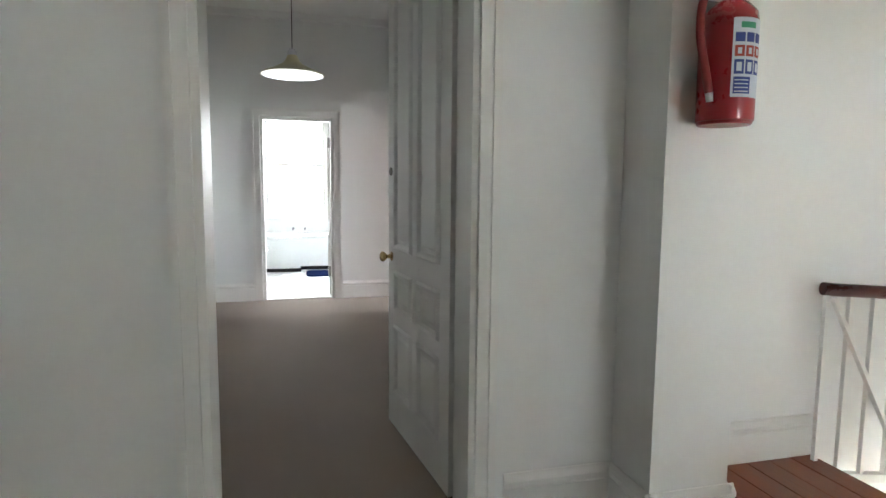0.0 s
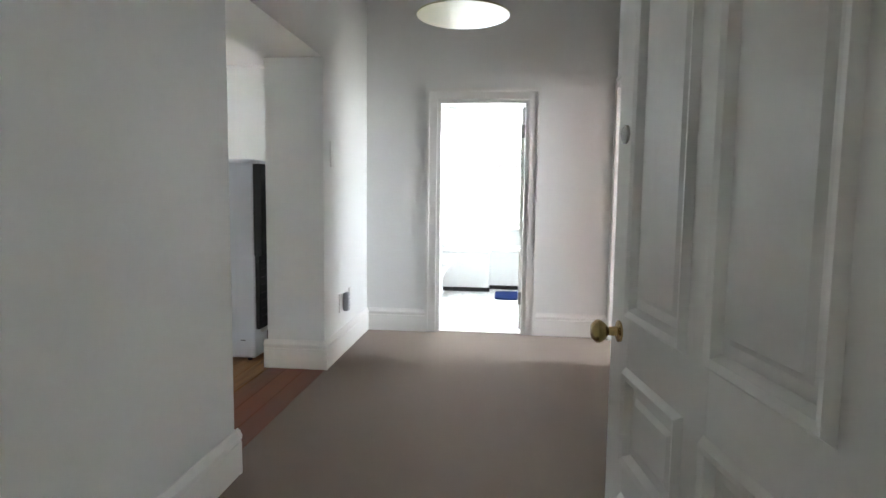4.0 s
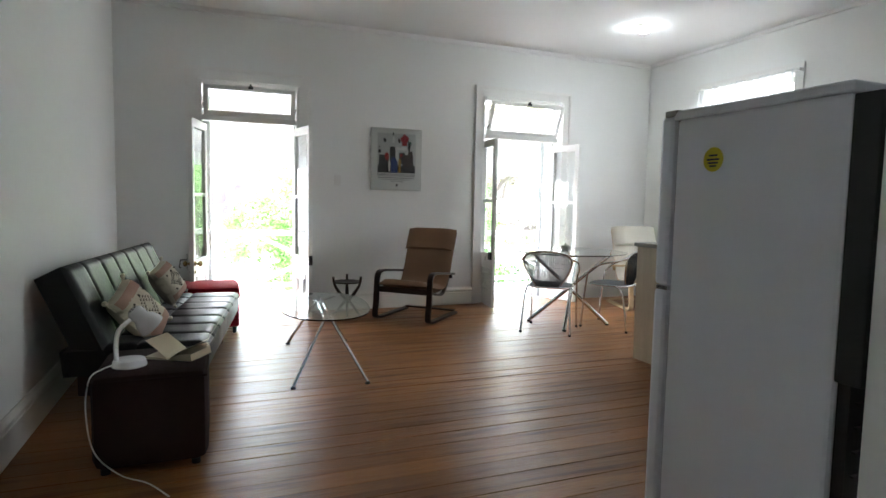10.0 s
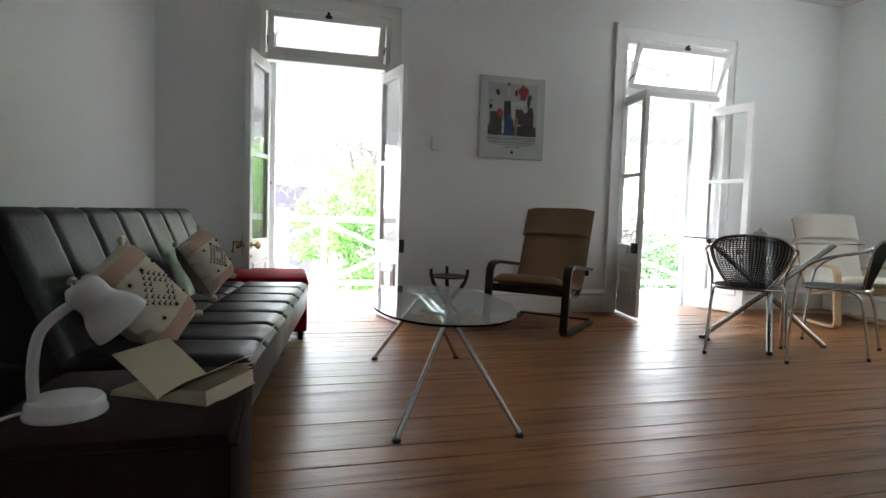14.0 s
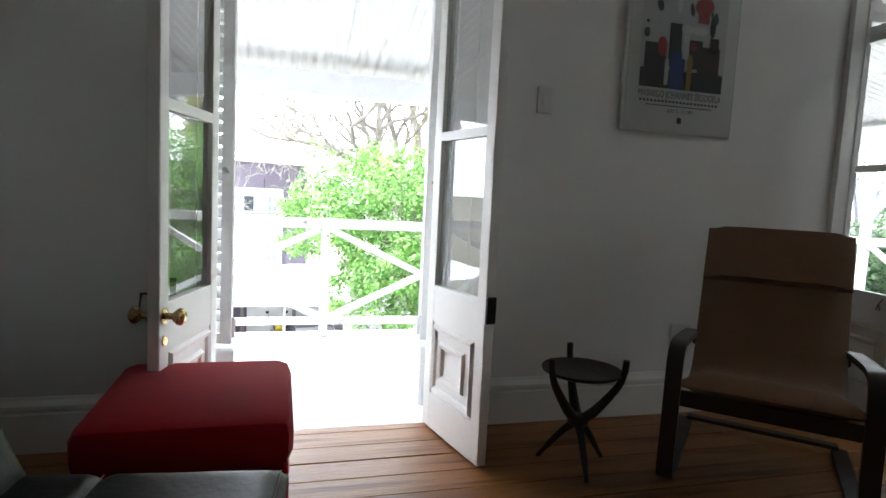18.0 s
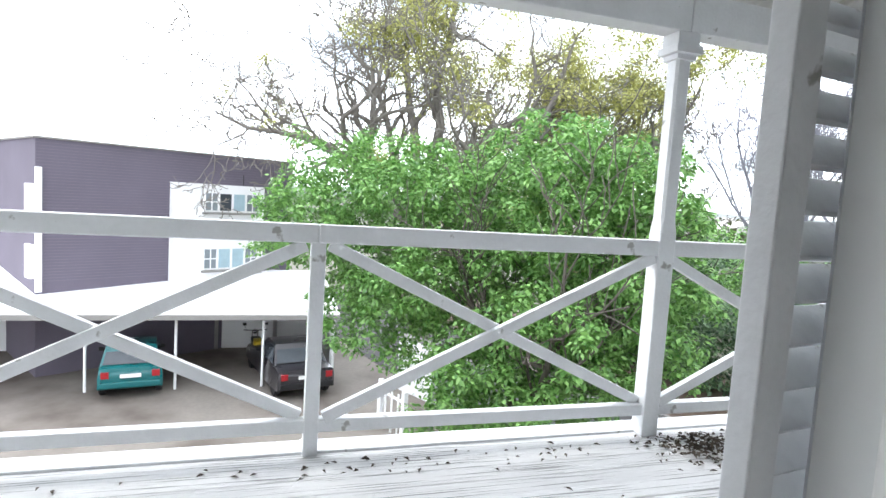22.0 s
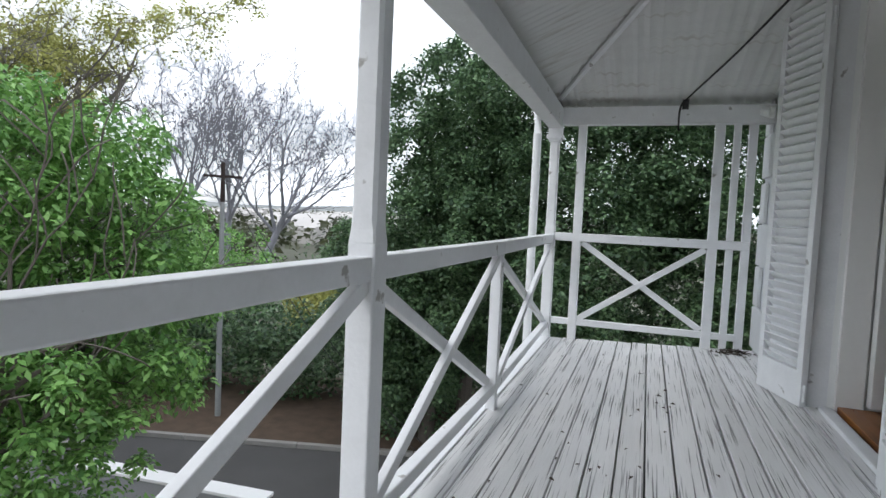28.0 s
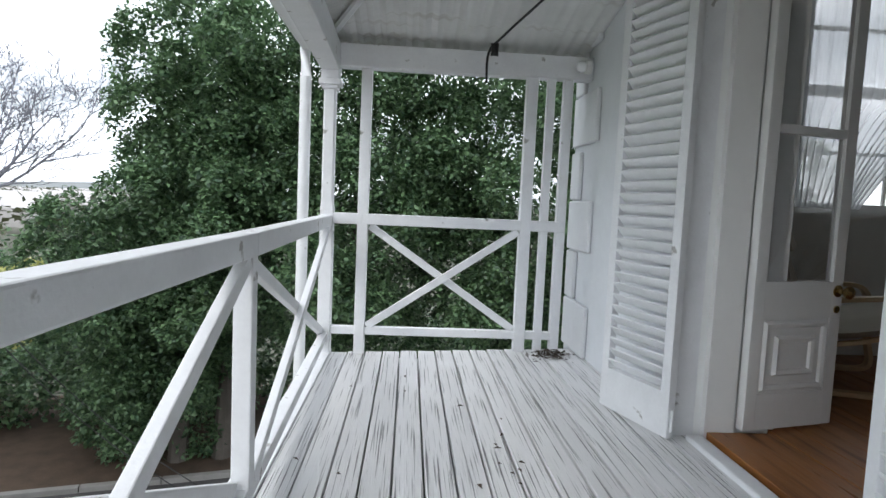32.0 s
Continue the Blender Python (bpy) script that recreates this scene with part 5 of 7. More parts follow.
# ---- carved tripod stool ----
tripod = empty("tripod_stool", pose(-6.20, 5.61, 0, rz=20) @ Matrix.Diagonal((1, 1, 0.87, 1)), "dark carved wooden tripod stool with crossing legs", "stool")
part("seat", turned([(0.03, 0.425), (0.14, 0.428), (0.152, 0.436), (0.152, 0.446), (0.143, 0.446), (0.12, 0.438), (0, 0.436)], 32), DARKWOOD, tripod, smooth=True)
part("hub", turned([(0.0, 0.185), (0.030, 0.188), (0.042, 0.205), (0.036, 0.235), (0.0, 0.245)], 20), DARKWOOD, tripod, "carved knot where the legs cross", True)
for k in range(3):
    a = k * math.tau / 3 + 0.5
    c, s = math.cos(a), math.sin(a)
    line = smooth_line([(0.163 * c, 0.163 * s, 0.512), (0.158 * c, 0.158 * s, 0.455), (0.135 * c, 0.135 * s, 0.385), (0.060 * c, 0.060 * s, 0.265), (0.012 * c, 0.012 * s, 0.215), (-0.055 * c, -0.055 * s, 0.150), (-0.150 * c, -0.150 * s, 0.004)], 6)
    n = len(line) - 1
    part("leg", tube(line, [0.0125 + 0.009 * math.exp(-((i / n - 0.58) / 0.22) ** 2) - 0.003 * (i > n - 3) for i in range(n + 1)], 10), DARKWOOD, tripod, smooth=True)


# ---- dining set ----
dining = empty("dining_table", pose(-5.27, 7.74, 0), "round glass dining table on crossed chrome tubes", "table")
part("tabletop", oval_slab(0.57, 0.57, 0.752, 0.762, 72, 2.0), TABLEGLASS, dining, "round clear glass top", True).visible_shadow = False
for ang in (232, 58, 318):
    a = radians(ang)
    foot, top = Vector((0.40 * math.cos(a), 0.40 * math.sin(a), 0.012)), Vector((-0.40 * math.cos(a), -0.40 * math.sin(a), 0.742))
    side = Vector((-math.sin(a), math.cos(a), 0)) * 0.028
    leg = part("leg", tube([foot + side, top + side], 0.019, 14), CHROME, dining, "thick slanting chrome tube", True)
    part("pad", moved(turned([(0.03, 0), (0.03, 0.012), (0, 0.012)], 16), Matrix.Translation(top + side + Vector((0, 0, -0.002)))), CHROME, leg)
    part("foot", moved(turned([(0.021, 0), (0.021, 0.016), (0, 0.018)], 14), Matrix.Translation((foot.x + side.x, foot.y + side.y, 0))), BLACK, leg)
pot = empty("sugar_pot", pose(-5.33, 7.72, 0.762), "small grey ribbed pot on the glass table", "pot")
part("bowl", turned([(0.035, 0), (0.046, 0.012), (0.048, 0.03), (0.044, 0.048), (0.030, 0.054), (0, 0.055)], 24), material("grey_ceramic", (0.35, 0.36, 0.36), 0.4, 0.1), pot, smooth=True)
part("lid", turned([(0.030, 0.052), (0.02, 0.060), (0.006, 0.064), (0.008, 0.072), (0, 0.076)], 18), CHROME, pot, smooth=True)


def dining_chair(m):
    root = empty("dining_chair", m, "chrome chair with a black woven seat and fan-shaped back", "chair", "chairs round the dining table")
    part("seat", oval_slab(0.205, 0.20, 0.438, 0.452, 40, 3.2), GREYMESH, root, "black woven seat", True)
    ring = [(0.212 * (abs(math.cos(t)) ** 3.2 + abs(math.sin(t)) ** 3.2) ** (-1 / 3.2) * math.cos(t), 0.207 * (abs(math.cos(t)) ** 3.2 + abs(math.sin(t)) ** 3.2) ** (-1 / 3.2) * math.sin(t), 0.443) for t in [k * math.tau / 40 for k in range(40)]]
    part("seat_rim", tube(ring, 0.009, 8, True), CHROME, root, "chrome seat rim", True)

    def curve(u, v):
        """The shell of the back: u across, v up."""
        half = 0.110 + 0.124 * math.sin(min(1.0, v * 1.08) * math.pi * 0.52) - 0.03 * max(0, v - 0.85) / 0.15
        x = u * half
        bend = 0.10 * (1 - math.cos(u * 1.05)) * (0.4 + v)
        return Vector((x, -0.195 - 0.115 * v + bend, 0.452 + 0.345 * v * (1 - 0.10 * u * u)))
    bm = bmesh.new()
    for k in range(27):
        v = 0.02 + 0.95 * k / 26
        for a in range(14):
            u0, u1 = 2 * a / 14 - 1, 2 * (a + 1) / 14 - 1
            p, q = curve(u0 * 0.97, v), curve(u1 * 0.97, v)
            n = Vector((0, 0.0025, 0))
            h = Vector((0, 0, 0.0040))
            vs = [bm.verts.new(w) for w in (p - h, q - h, q + h, p + h)]
            bm.faces.new(vs)
            vb = [bm.verts.new(w - n) for w in (p - h, q - h, q + h, p + h)]
            bm.faces.new(vb[::-1])
    for a in range(24):
        u = (2 * a / 23 - 1) * 0.96
        bm_tube(bm, [curve(u, k / 8) + Vector((0, -0.001, 0)) for k in range(9)], 0.0038, 4)
    part("backrest", bm, GREYMESH, root, "black woven fan-shaped back")["kind"] = "stuff"
    rim = [curve(-1, v) for v in (0.0, 0.25, 0.5, 0.75, 0.9)] + [curve(u, 1.0) for u in (-0.85, -0.5, 0, 0.5, 0.85)] + [curve(1, v) for v in (0.9, 0.75, 0.5, 0.25, 0.0)]
    part("back_rim", tube(smooth_line(rim, 4), 0.009, 8), CHROME, root, "chrome back rim", True)
    for sx in (-1, 1):
        arm = smooth_line([curve(sx * 0.9, 0.93), (sx * 0.262, -0.16, 0.70), (sx * 0.262, 0.02, 0.655), (sx * 0.25, 0.14, 0.58), (sx * 0.226, 0.185, 0.46), (sx * 0.232, 0.225, 0.008)], 7)
        part("front_leg", tube(arm, 0.0095, 10), CHROME, root, "chrome arm and front leg", True)
        part("back_leg", tube(smooth_line([(sx * 0.205, -0.12, 0.44), (sx * 0.215, -0.19, 0.36), (sx * 0.235, -0.25, 0.008)], 6), 0.0095, 10), CHROME, root, smooth=True)
        for y, x in ((0.225, 0.232), (-0.25, 0.235)):
            part("foot", cyl((sx * x, y, 0), (sx * x, y, 0.02), 0.0125), BLACK, root)
    return root


chair = dining_chair(pose(-5.075, 7.40, 0, rz=48))
copy_thing(chair, pose(-5.03, 8.10, 0, rz=121))

# ---- poster, switches, lamps ----
POSTER_BG = material("grey_print", (0.50, 0.51, 0.50), 0.4, 0.06, 3, 30, 0.0)
poster = empty("framed_poster", pose(XW, 5.962, 1.365), "framed exhibition poster with abstract carved figures behind glass", "poster")
part("frame", box(0.002, 0.022, 0, 0.605, 0, 0.705, 0.003), material("pale_frame", (0.62, 0.63, 0.60), 0.4, 0.04), poster)
part("sheet", box(0.0225, 0.024, 0.012, 0.593, 0.012, 0.693), material("off_white_paper", (0.66, 0.67, 0.64), 0.7, 0.03), poster)
part("picture", box(0.0245, 0.0255, 0.075, 0.53, 0.20, 0.645), POSTER_BG, poster, "printed photograph of carved figures")


def flat(parent, color, rects, ovals=(), x=0.0262):
    bm = bmesh.new()
    for y0, y1, z0, z1 in rects:
        bm_box(bm, x, x + 0.0006, y0, y1, z0, z1)
    for y, z, ry, rz_, tilt in ovals:
        bmesh.ops.create_circle(bm, cap_ends=True, segments=20, radius=1.0, matrix=Matrix.Translation((x + 0.0004, y, z)) @ Matrix.Rotation(tilt, 4, "X") @ Matrix(((0, 0, 1, 0), (ry, 0, 0, 0), (0, rz_, 0, 0), (0, 0, 0, 1))))
    part("print", bm, color, parent)["kind"] = "stuff"


INK = {n: material("print_" + n, c, 0.5, 0.12, 14, 60, 0.0) for n, c in (("black", (0.02, 0.02, 0.022)), ("red", (0.36, 0.02, 0.02)), ("blue", (0.02, 0.05, 0.22)), ("ochre", (0.36, 0.20, 0.03)), ("white", (0.62, 0.62, 0.6)), ("brown", (0.05, 0.03, 0.025)), ("green", (0.03, 0.09, 0.06)))}
flat(poster, INK["black"], ((0.078, 0.525, 0.20, 0.285), (0.095, 0.21, 0.28, 0.40), (0.22, 0.285, 0.30, 0.495), (0.33, 0.40, 0.30, 0.43)), ((0.16, 0.565, 0.017, 0.026, 0.3), (0.10, 0.44, 0.016, 0.022, 0), (0.26, 0.64, 0.010, 0.016, 0), (0.45, 0.50, 0.016, 0.05, 0), (0.10, 0.49, 0.008, 0.008, 0)))
flat(poster, INK["brown"], ((0.38, 0.50, 0.275, 0.405), (0.44, 0.49, 0.38, 0.45)), ((0.33, 0.565, 0.012, 0.03, 0.2),), 0.0270)
flat(poster, INK["red"], ((0.365, 0.425, 0.51, 0.60),), ((0.395, 0.585, 0.052, 0.040, 0.2), (0.392, 0.628, 0.013, 0.016, 0), (0.185, 0.385, 0.026, 0.045, 0.1), (0.355, 0.40, 0.015, 0.02, 0)), 0.0278)
flat(poster, INK["blue"], ((0.235, 0.31, 0.20, 0.355),), ((0.272, 0.36, 0.030, 0.012, 0),), 0.0278)
flat(poster, INK["ochre"], ((0.325, 0.350, 0.20, 0.30),), ((0.338, 0.32, 0.017, 0.045, 0),), 0.0278)
flat(poster, INK["white"], ((0.293, 0.325, 0.34, 0.45), (0.205, 0.225, 0.215, 0.33)), ((0.309, 0.475, 0.030, 0.022, 0), (0.262, 0.575, 0.014, 0.035, 0), (0.38, 0.475, 0.045, 0.02, 0)), 0.0282)
flat(poster, INK["green"], (), ((0.465, 0.54, 0.012, 0.026, 0.2), (0.44, 0.555, 0.009, 0.012, 0)), 0.0270)


def lettering(body, size, m, parent, name, mat, wide=None):
    """Flat letters in the built-in font, turned into a mesh."""
    cu = bpy.data.curves.new(name, "FONT")
    cu.body, cu.size, cu.align_x, cu.extrude = body, size, "CENTER", 0.0003
    tmp = bpy.data.objects.new(name, cu)
    scene.collection.objects.link(tmp)
    me = bpy.data.meshes.new_from_object(tmp.evaluated_get(bpy.context.evaluated_depsgraph_get()))
    bpy.data.objects.remove(tmp)
    me.materials.clear()
    me.materials.append(mat)
    if wide:
        xs = [v.co.x for v in me.vertices]
        k = wide / (max(xs) - min(xs))
        me.transform(Matrix.Diagonal((k, 1, 1, 1)))
    ob = new(name, me)
    ob.parent = parent
    ob.matrix_basis = m
    return ob


up = Matrix(((0, 0, 1, 0), (1, 0, 0, 0), (0, 1, 0, 0), (0, 0, 0, 1)))
lettering("MASHEGO JOHANNES SEGOGELA", 0.044, Matrix.Translation((0.0262, 0.302, 0.158)) @ up, poster, "title_lettering", INK["black"], 0.45)
lettering("JULY 5 - 15 1991", 0.026, Matrix.Translation((0.0262, 0.31, 0.092)) @ up, poster, "date_lettering", INK["black"], 0.14)
bm = bmesh.new()
for k in range(22):
    bm_box(bm, 0.0262, 0.0266, 0.085 + k * 0.0197, 0.097 + k * 0.0197, 0.136, 0.146)
bm_box(bm, 0.0262, 0.0266, 0.12, 0.48, 0.120, 0.124)
bm_box(bm, 0.0262, 0.0266, 0.295, 0.318, 0.045, 0.072)
part("small_print", bm, INK["black"], poster)
pg = part("glass", box(0.029, 0.0305, 0.012, 0.593, 0.012, 0.693), GLASS, poster, "glass over the print")
pg.visible_shadow = False


def wall_plate(name, m, w, h, label, kind):
    """A switch or socket plate; its face looks along local x."""
    root = empty(name, m, label, kind)
    part("plate", box(0.0005, 0.010, -w / 2, w / 2, -h / 2, h / 2, 0.003), WHITEPLASTIC, root)
    return root


sw = wall_plate("light_switch", pose(XW, 5.59, 1.46), 0.072, 0.115, "white wall switch between the balcony doors", "switch")
part("rocker", box(0.010, 0.014, -0.012, 0.012, -0.02, 0.02, 0.002), WHITEPLASTIC, sw)
so = wall_plate("wall_socket", pose(XW, 6.40, 0.39), 0.115, 0.115, "white wall socket behind the armchair", "socket")
for y, z in ((0, 0.02), (-0.015, -0.012), (0.015, -0.012)):
    part("hole", cyl((0.0098, y, z), (0.0105, y, z), 0.005), BLACK, so)
so = wall_plate("wall_socket", pose(-0.56, 6.02, 0.42), 0.09, 0.15, "white corridor wall socket with a plugged-in adapter", "socket")
pl = part("adapter", box(0.012, 0.058, 0.03, 0.10, -0.075, 0.075, 0.012), material("grey_adapter", (0.42, 0.44, 0.46), 0.35, 0.1), so, "grey plug-in adapter", True)
for k in range(4):
    part("rib", box(0.057, 0.061, 0.042, 0.088, -0.05 + k * 0.028, -0.04 + k * 0.028, 0.001), WHITEPLASTIC, pl)
wall_plate("blank_plate", pose(-0.56, 6.30, 0.45), 0.07, 0.11, "white blank wall plate near the corner", "plate")
sw = wall_plate("light_switch", pose(-0.56, 5.80, 1.58), 0.07, 0.19, "white tall wall switch in the corridor", "switch")
part("rocker", box(0.010, 0.014, -0.015, 0.015, -0.03, 0.03, 0.002), WHITEPLASTIC, sw)

pend = empty("pendant_lamp", pose(0.487, 4.74, 2.235), "cream enamel pendant lamp on a dark cord, switched on", "lamp")
part("shade", turned([(0.247, 0.0), (0.246, 0.008), (0.16, 0.048), (0.085, 0.085), (0.055, 0.115), (0.040, 0.15), (0.036, 0.155), (0.030, 0.15), (0.048, 0.108), (0.08, 0.078), (0.155, 0.042), (0.238, 0.004)], 48), material("cream_lamp_enamel", (0.72, 0.66, 0.40), 0.3, 0.03), pend, "wide conical cream shade", True)
part("cap", turned([(0.036, 0.152), (0.034, 0.19), (0.02, 0.205), (0.006, 0.21), (0, 0.211)], 24), ENAMEL, pend, smooth=True)
part("cord", cyl((0, 0, 0.205), (0, 0, ZC - 2.235), 0.0035, seg=8), IRON, pend)
part("ceiling_rose", turned([(0.05, ZC - 2.2355), (0.045, ZC - 2.26), (0.01, ZC - 2.275), (0, ZC - 2.276)], 24), WHITEPLASTIC, pend, smooth=True)
part("light_bulb", turned([(0, 0.03), (0.02, 0.036), (0.03, 0.055), (0.028, 0.075), (0.014, 0.10), (0.014, 0.13), (0, 0.13)], 20), glowing("warm_bulb", (1.0, 0.62, 0.16), 0.05), pend, "glowing warm bulb", True)

dome = empty("ceiling_lamp", pose(-5.30, 8.58, ZL) @ Matrix.Scale(0.76, 4), "round frosted glass ceiling lamp, switched on", "lamp")
part("plate", turned([(0.118, -0.001), (0.118, -0.022), (0.11, -0.026), (0, -0.026)], 40), WHITEPLASTIC, dome, smooth=True)
part("shade", turned([(0.102, -0.026), (0.104, -0.036), (0.092, -0.062), (0.062, -0.082), (0.03, -0.090), (0, -0.092)], 40), glowing("frosted_lit_glass", (0.88, 0.96, 1.0), 20.0), dome, "glowing frosted glass bowl", True)

# ---- sheer kitchen curtain ----
SHEER = cloth_through("sheer_white_cloth", (0.86, 0.88, 0.90), 0.22)
curtain = empty("sheer_curtain", pose(0, 0, 0), "gathered sheer white curtain at the kitchen window", "curtain")
bm = bmesh.new()
grid = []
for j in range(25):
    v = j / 24
    row = []
    for i in range(121):
        u = i / 120
        amp = 0.012 + 0.010 * (1 - v)
        sweep = 1 - 0.62 * max(0.0, 1 - v / 0.42) ** 0.6
        x = -5.72 + 1.28 * sweep * (u * (0.985 - 0.05 * (1 - v)) + 0.03 * (1 - v) * math.sin(u * 3))
        row.append(bm.verts.new((x, YN - 0.075 + amp * math.sin(u * 95 + 2.2 * math.sin(u * 9 + v * 2)) - 0.02 * (1 - v) * math.sin(u * 5), 0.98 + 1.66 * v - 0.012 * math.sin(u * 24) * (1 if j == 24 else 0))))
    grid.append(row)
for a, b in zip(grid, grid[1:]):
    for i in range(120):
        bm.faces.new((a[i], a[i + 1], b[i + 1], b[i]))
part("cloth", bm, SHEER, curtain, smooth=True)
part("rod", tube([(-5.76, YN - 0.075, 2.635), (-4.40, YN - 0.075, 2.635)], 0.008), WHITEPLASTIC, curtain, "thin white curtain rod")
for x in (-5.75, -4.41):
    part("bracket", box(x - 0.008, x + 0.008, YN - 0.085, YN - 0.002, 2.62, 2.65), WHITEPLASTIC, curtain)

# ---- stair hall ----
ext = empty("fire_extinguisher", pose(1.905, 1.525, 1.555) @ Matrix.Scale(1.08, 4), "red fire extinguisher with a printed label, hung on the pier", "fire extinguisher")
part("cylinder", turned([(0.076, 0), (0.080, 0.006), (0.080, 0.010), (0.084, 0.012), (0.084, 0.30), (0.078, 0.335), (0.055, 0.362), (0.03, 0.375), (0.02, 0.38), (0, 0.38)], 40), REDMETAL, ext, smooth=True)
part("valve", moved(turned([(0.022, 0), (0.022, 0.02), (0.028, 0.022), (0.028, 0.032), (0.018, 0.036), (0.016, 0.06), (0, 0.06)], 20), pose(0, 0, 0.376)), BRASS, ext, "brass valve", True)
part("handle", tube(smooth_line([(-0.03, 0, 0.41), (0.03, -0.005, 0.43), (0.10, -0.01, 0.418), (0.115, -0.01, 0.40)], 5), 0.009), REDMETAL, ext, "red carrying handle", True)
part("lever", tube(smooth_line([(-0.02, 0, 0.425), (0.04, -0.005, 0.455), (0.10, -0.01, 0.45)], 5), 0.007), REDMETAL, ext, smooth=True)
part("gauge", moved(turned([(0.016, 0), (0.016, 0.012), (0, 0.014)], 16), pose(-0.0, -0.03, 0.405, 90)), CHROME, ext)
hose = smooth_line([(-0.02, 0, 0.40), (-0.07, -0.005, 0.405), (-0.105, -0.01, 0.36), (-0.112, -0.015, 0.26), (-0.098, -0.03, 0.15), (-0.088, -0.035, 0.09)], 7)
hs = part("hose", tube(hose, 0.013, 12), RUBBER, ext, "red rubber hose", True)
part("nozzle", cyl((-0.088, -0.035, 0.095), (-0.085, -0.037, 0.065), 0.012, 0.010), WHITEPLASTIC, hs)
part("bracket", box(-0.03, 0.03, 0.082, 0.10, 0.25, 0.40), STEEL, ext)


def wrapped(parent, name, mat, a0, a1, z0, z1, r):
    bm = bmesh.new()
    rows = [[bm.verts.new((r * math.sin(a), -r * math.cos(a), z)) for z in (z0, z1)] for a in [a0 + (a1 - a0) * k / 10 for k in range(11)]]
    for p, q in zip(rows, rows[1:]):
        bm.faces.new((p[0], q[0], q[1], p[1]))
    return part(name, bm, mat, parent, smooth=True)


LAB_W, LAB_B, LAB_R = material("label_white", (0.62, 0.66, 0.72), 0.5, 0.04), material("label_blue", (0.03, 0.055, 0.24), 0.5, 0.06), material("label_red", (0.38, 0.05, 0.03), 0.5, 0.06)
lab = wrapped(ext, "label", LAB_W, -0.55, 0.75, 0.075, 0.305, 0.0846)
for k in range(3):
    a = -0.47 + k * 0.39
    wrapped(lab, "print", LAB_B, a, a + 0.34, 0.235, 0.262, 0.0851)
    wrapped(lab, "print", LAB_R, a, a + 0.34, 0.193, 0.225, 0.0851)
    wrapped(lab, "print", LAB_B, a, a + 0.34, 0.142, 0.184, 0.0851)
    wrapped(lab, "pictogram", LAB_W, a + 0.08, a + 0.26, 0.150, 0.176, 0.0855)
    wrapped(lab, "pictogram", LAB_W, a + 0.10, a + 0.24, 0.200, 0.218, 0.0855)
wrapped(lab, "print", LAB_B, -0.47, 0.15, 0.085, 0.134, 0.0851)
for k in range(4):
    wrapped(lab, "print", LAB_W, -0.43, 0.08, 0.090 + k * 0.011, 0.093 + k * 0.011, 0.0855)
wrapped(lab, "print", material("label_green", (0.05, 0.30, 0.16), 0.5, 0.04), -0.3, 0.3, 0.275, 0.292, 0.0851)

rail = empty("stair_railing", pose(2.97, 2.06, 0), "white stair balusters under a dark red wooden handrail", "railing")
d = Vector((1.0, -0.28, 0)).normalized()
hand = part("handrail", tube([(0, 0, 0.87), tuple(d * 0.05 + Vector((0, 0, 0.865))), tuple(d * 1.6 + Vector((0, 0, 0.80)))], 0.032, 14), MAHOG, rail, "polished dark red handrail", True)
for k in range(14):
    p = d * (0.02 + k * 0.115)
    part("baluster", box(p.x - 0.011, p.x + 0.011, p.y - 0.011, p.y + 0.011, -0.06 if k else 0.0, 0.845), TRIM, rail)
part("brace", tube([tuple(d * 0.03 + Vector((0, -0.03, 0.82))), tuple(d * 0.42 + Vector((0, -0.03, 0.0)))], 0.018, 6), TRIM, rail, "slanting white brace")
part("string", box(-0.02, 0.0, -1.4, 0.02, -0.25, -0.001), TRIM, rail)
part("bottom_rail", moved(box(0, 1.6, -0.02, 0.02, -0.10, -0.06), Matrix.Rotation(math.atan2(d.y, d.x), 4, "Z")), TRIM, rail)

# ---- bathroom ----
tub = empty("bathtub", pose(-0.50, 9.30, 0), "white bathtub with a boxed-in panel and black skirting, under the window", "bathtub")
bm = bmesh.new()
bm_box(bm, 0, 1.04, 0.0, 0.655, 0.05, 0.52)
bm_box(bm, 1.04, 2.37, 0.24, 0.655, 0.05, 0.52)
part("panel", bm, TILEWHITE, tub, "white boxed-in side panel")
bm = bmesh.new()
bm_box(bm, -0.01, 1.06, -0.02, 0.10, 0.521, 0.585, None, 0.012)
bm_box(bm, 1.062, 2.37, 0.22, 0.34, 0.521, 0.575, None, 0.012)
bm_box(bm, -0.01, 2.37, 0.56, 0.655, 0.521, 0.58, None, 0.01)
part("rim", bm, PORCELAIN, tub, "white enamel rim", True)
part("basin", box(0.1, 2.2, 0.342, 0.558, 0.521, 0.53), PORCELAIN, tub)
bm = bmesh.new()
bm_box(bm, 0, 1.055, -0.012, 0.0, 0, 0.055)
bm_box(bm, 1.042, 1.055, 0.0, 0.228, 0, 0.055)
bm_box(bm, 1.055, 2.37, 0.228, 0.24, 0, 0.055)
part("skirting", bm, BLACKTRIM, tub, "black skirting strip")
for x, z in ((0.934, 0.65), (1.128, 0.65), (1.0, 0.853)):
    tp = part("tap", moved(turned([(0.022, 0), (0.022, 0.01), (0.012, 0.016), (0.012, 0.05), (0.022, 0.054), (0.022, 0.07), (0, 0.074)], 16), pose(x, 0.652, z, 90)), CHROME, tub, "chrome wall tap", True)
rug = single("bath_rug", moved(oval_slab(0.40, 0.29, 0.001, 0.018, 48, 9), pose(1.03, 9.0, 0)), NAVY, "navy blue tufted bath rug on the floor", "rug", smooth=True)
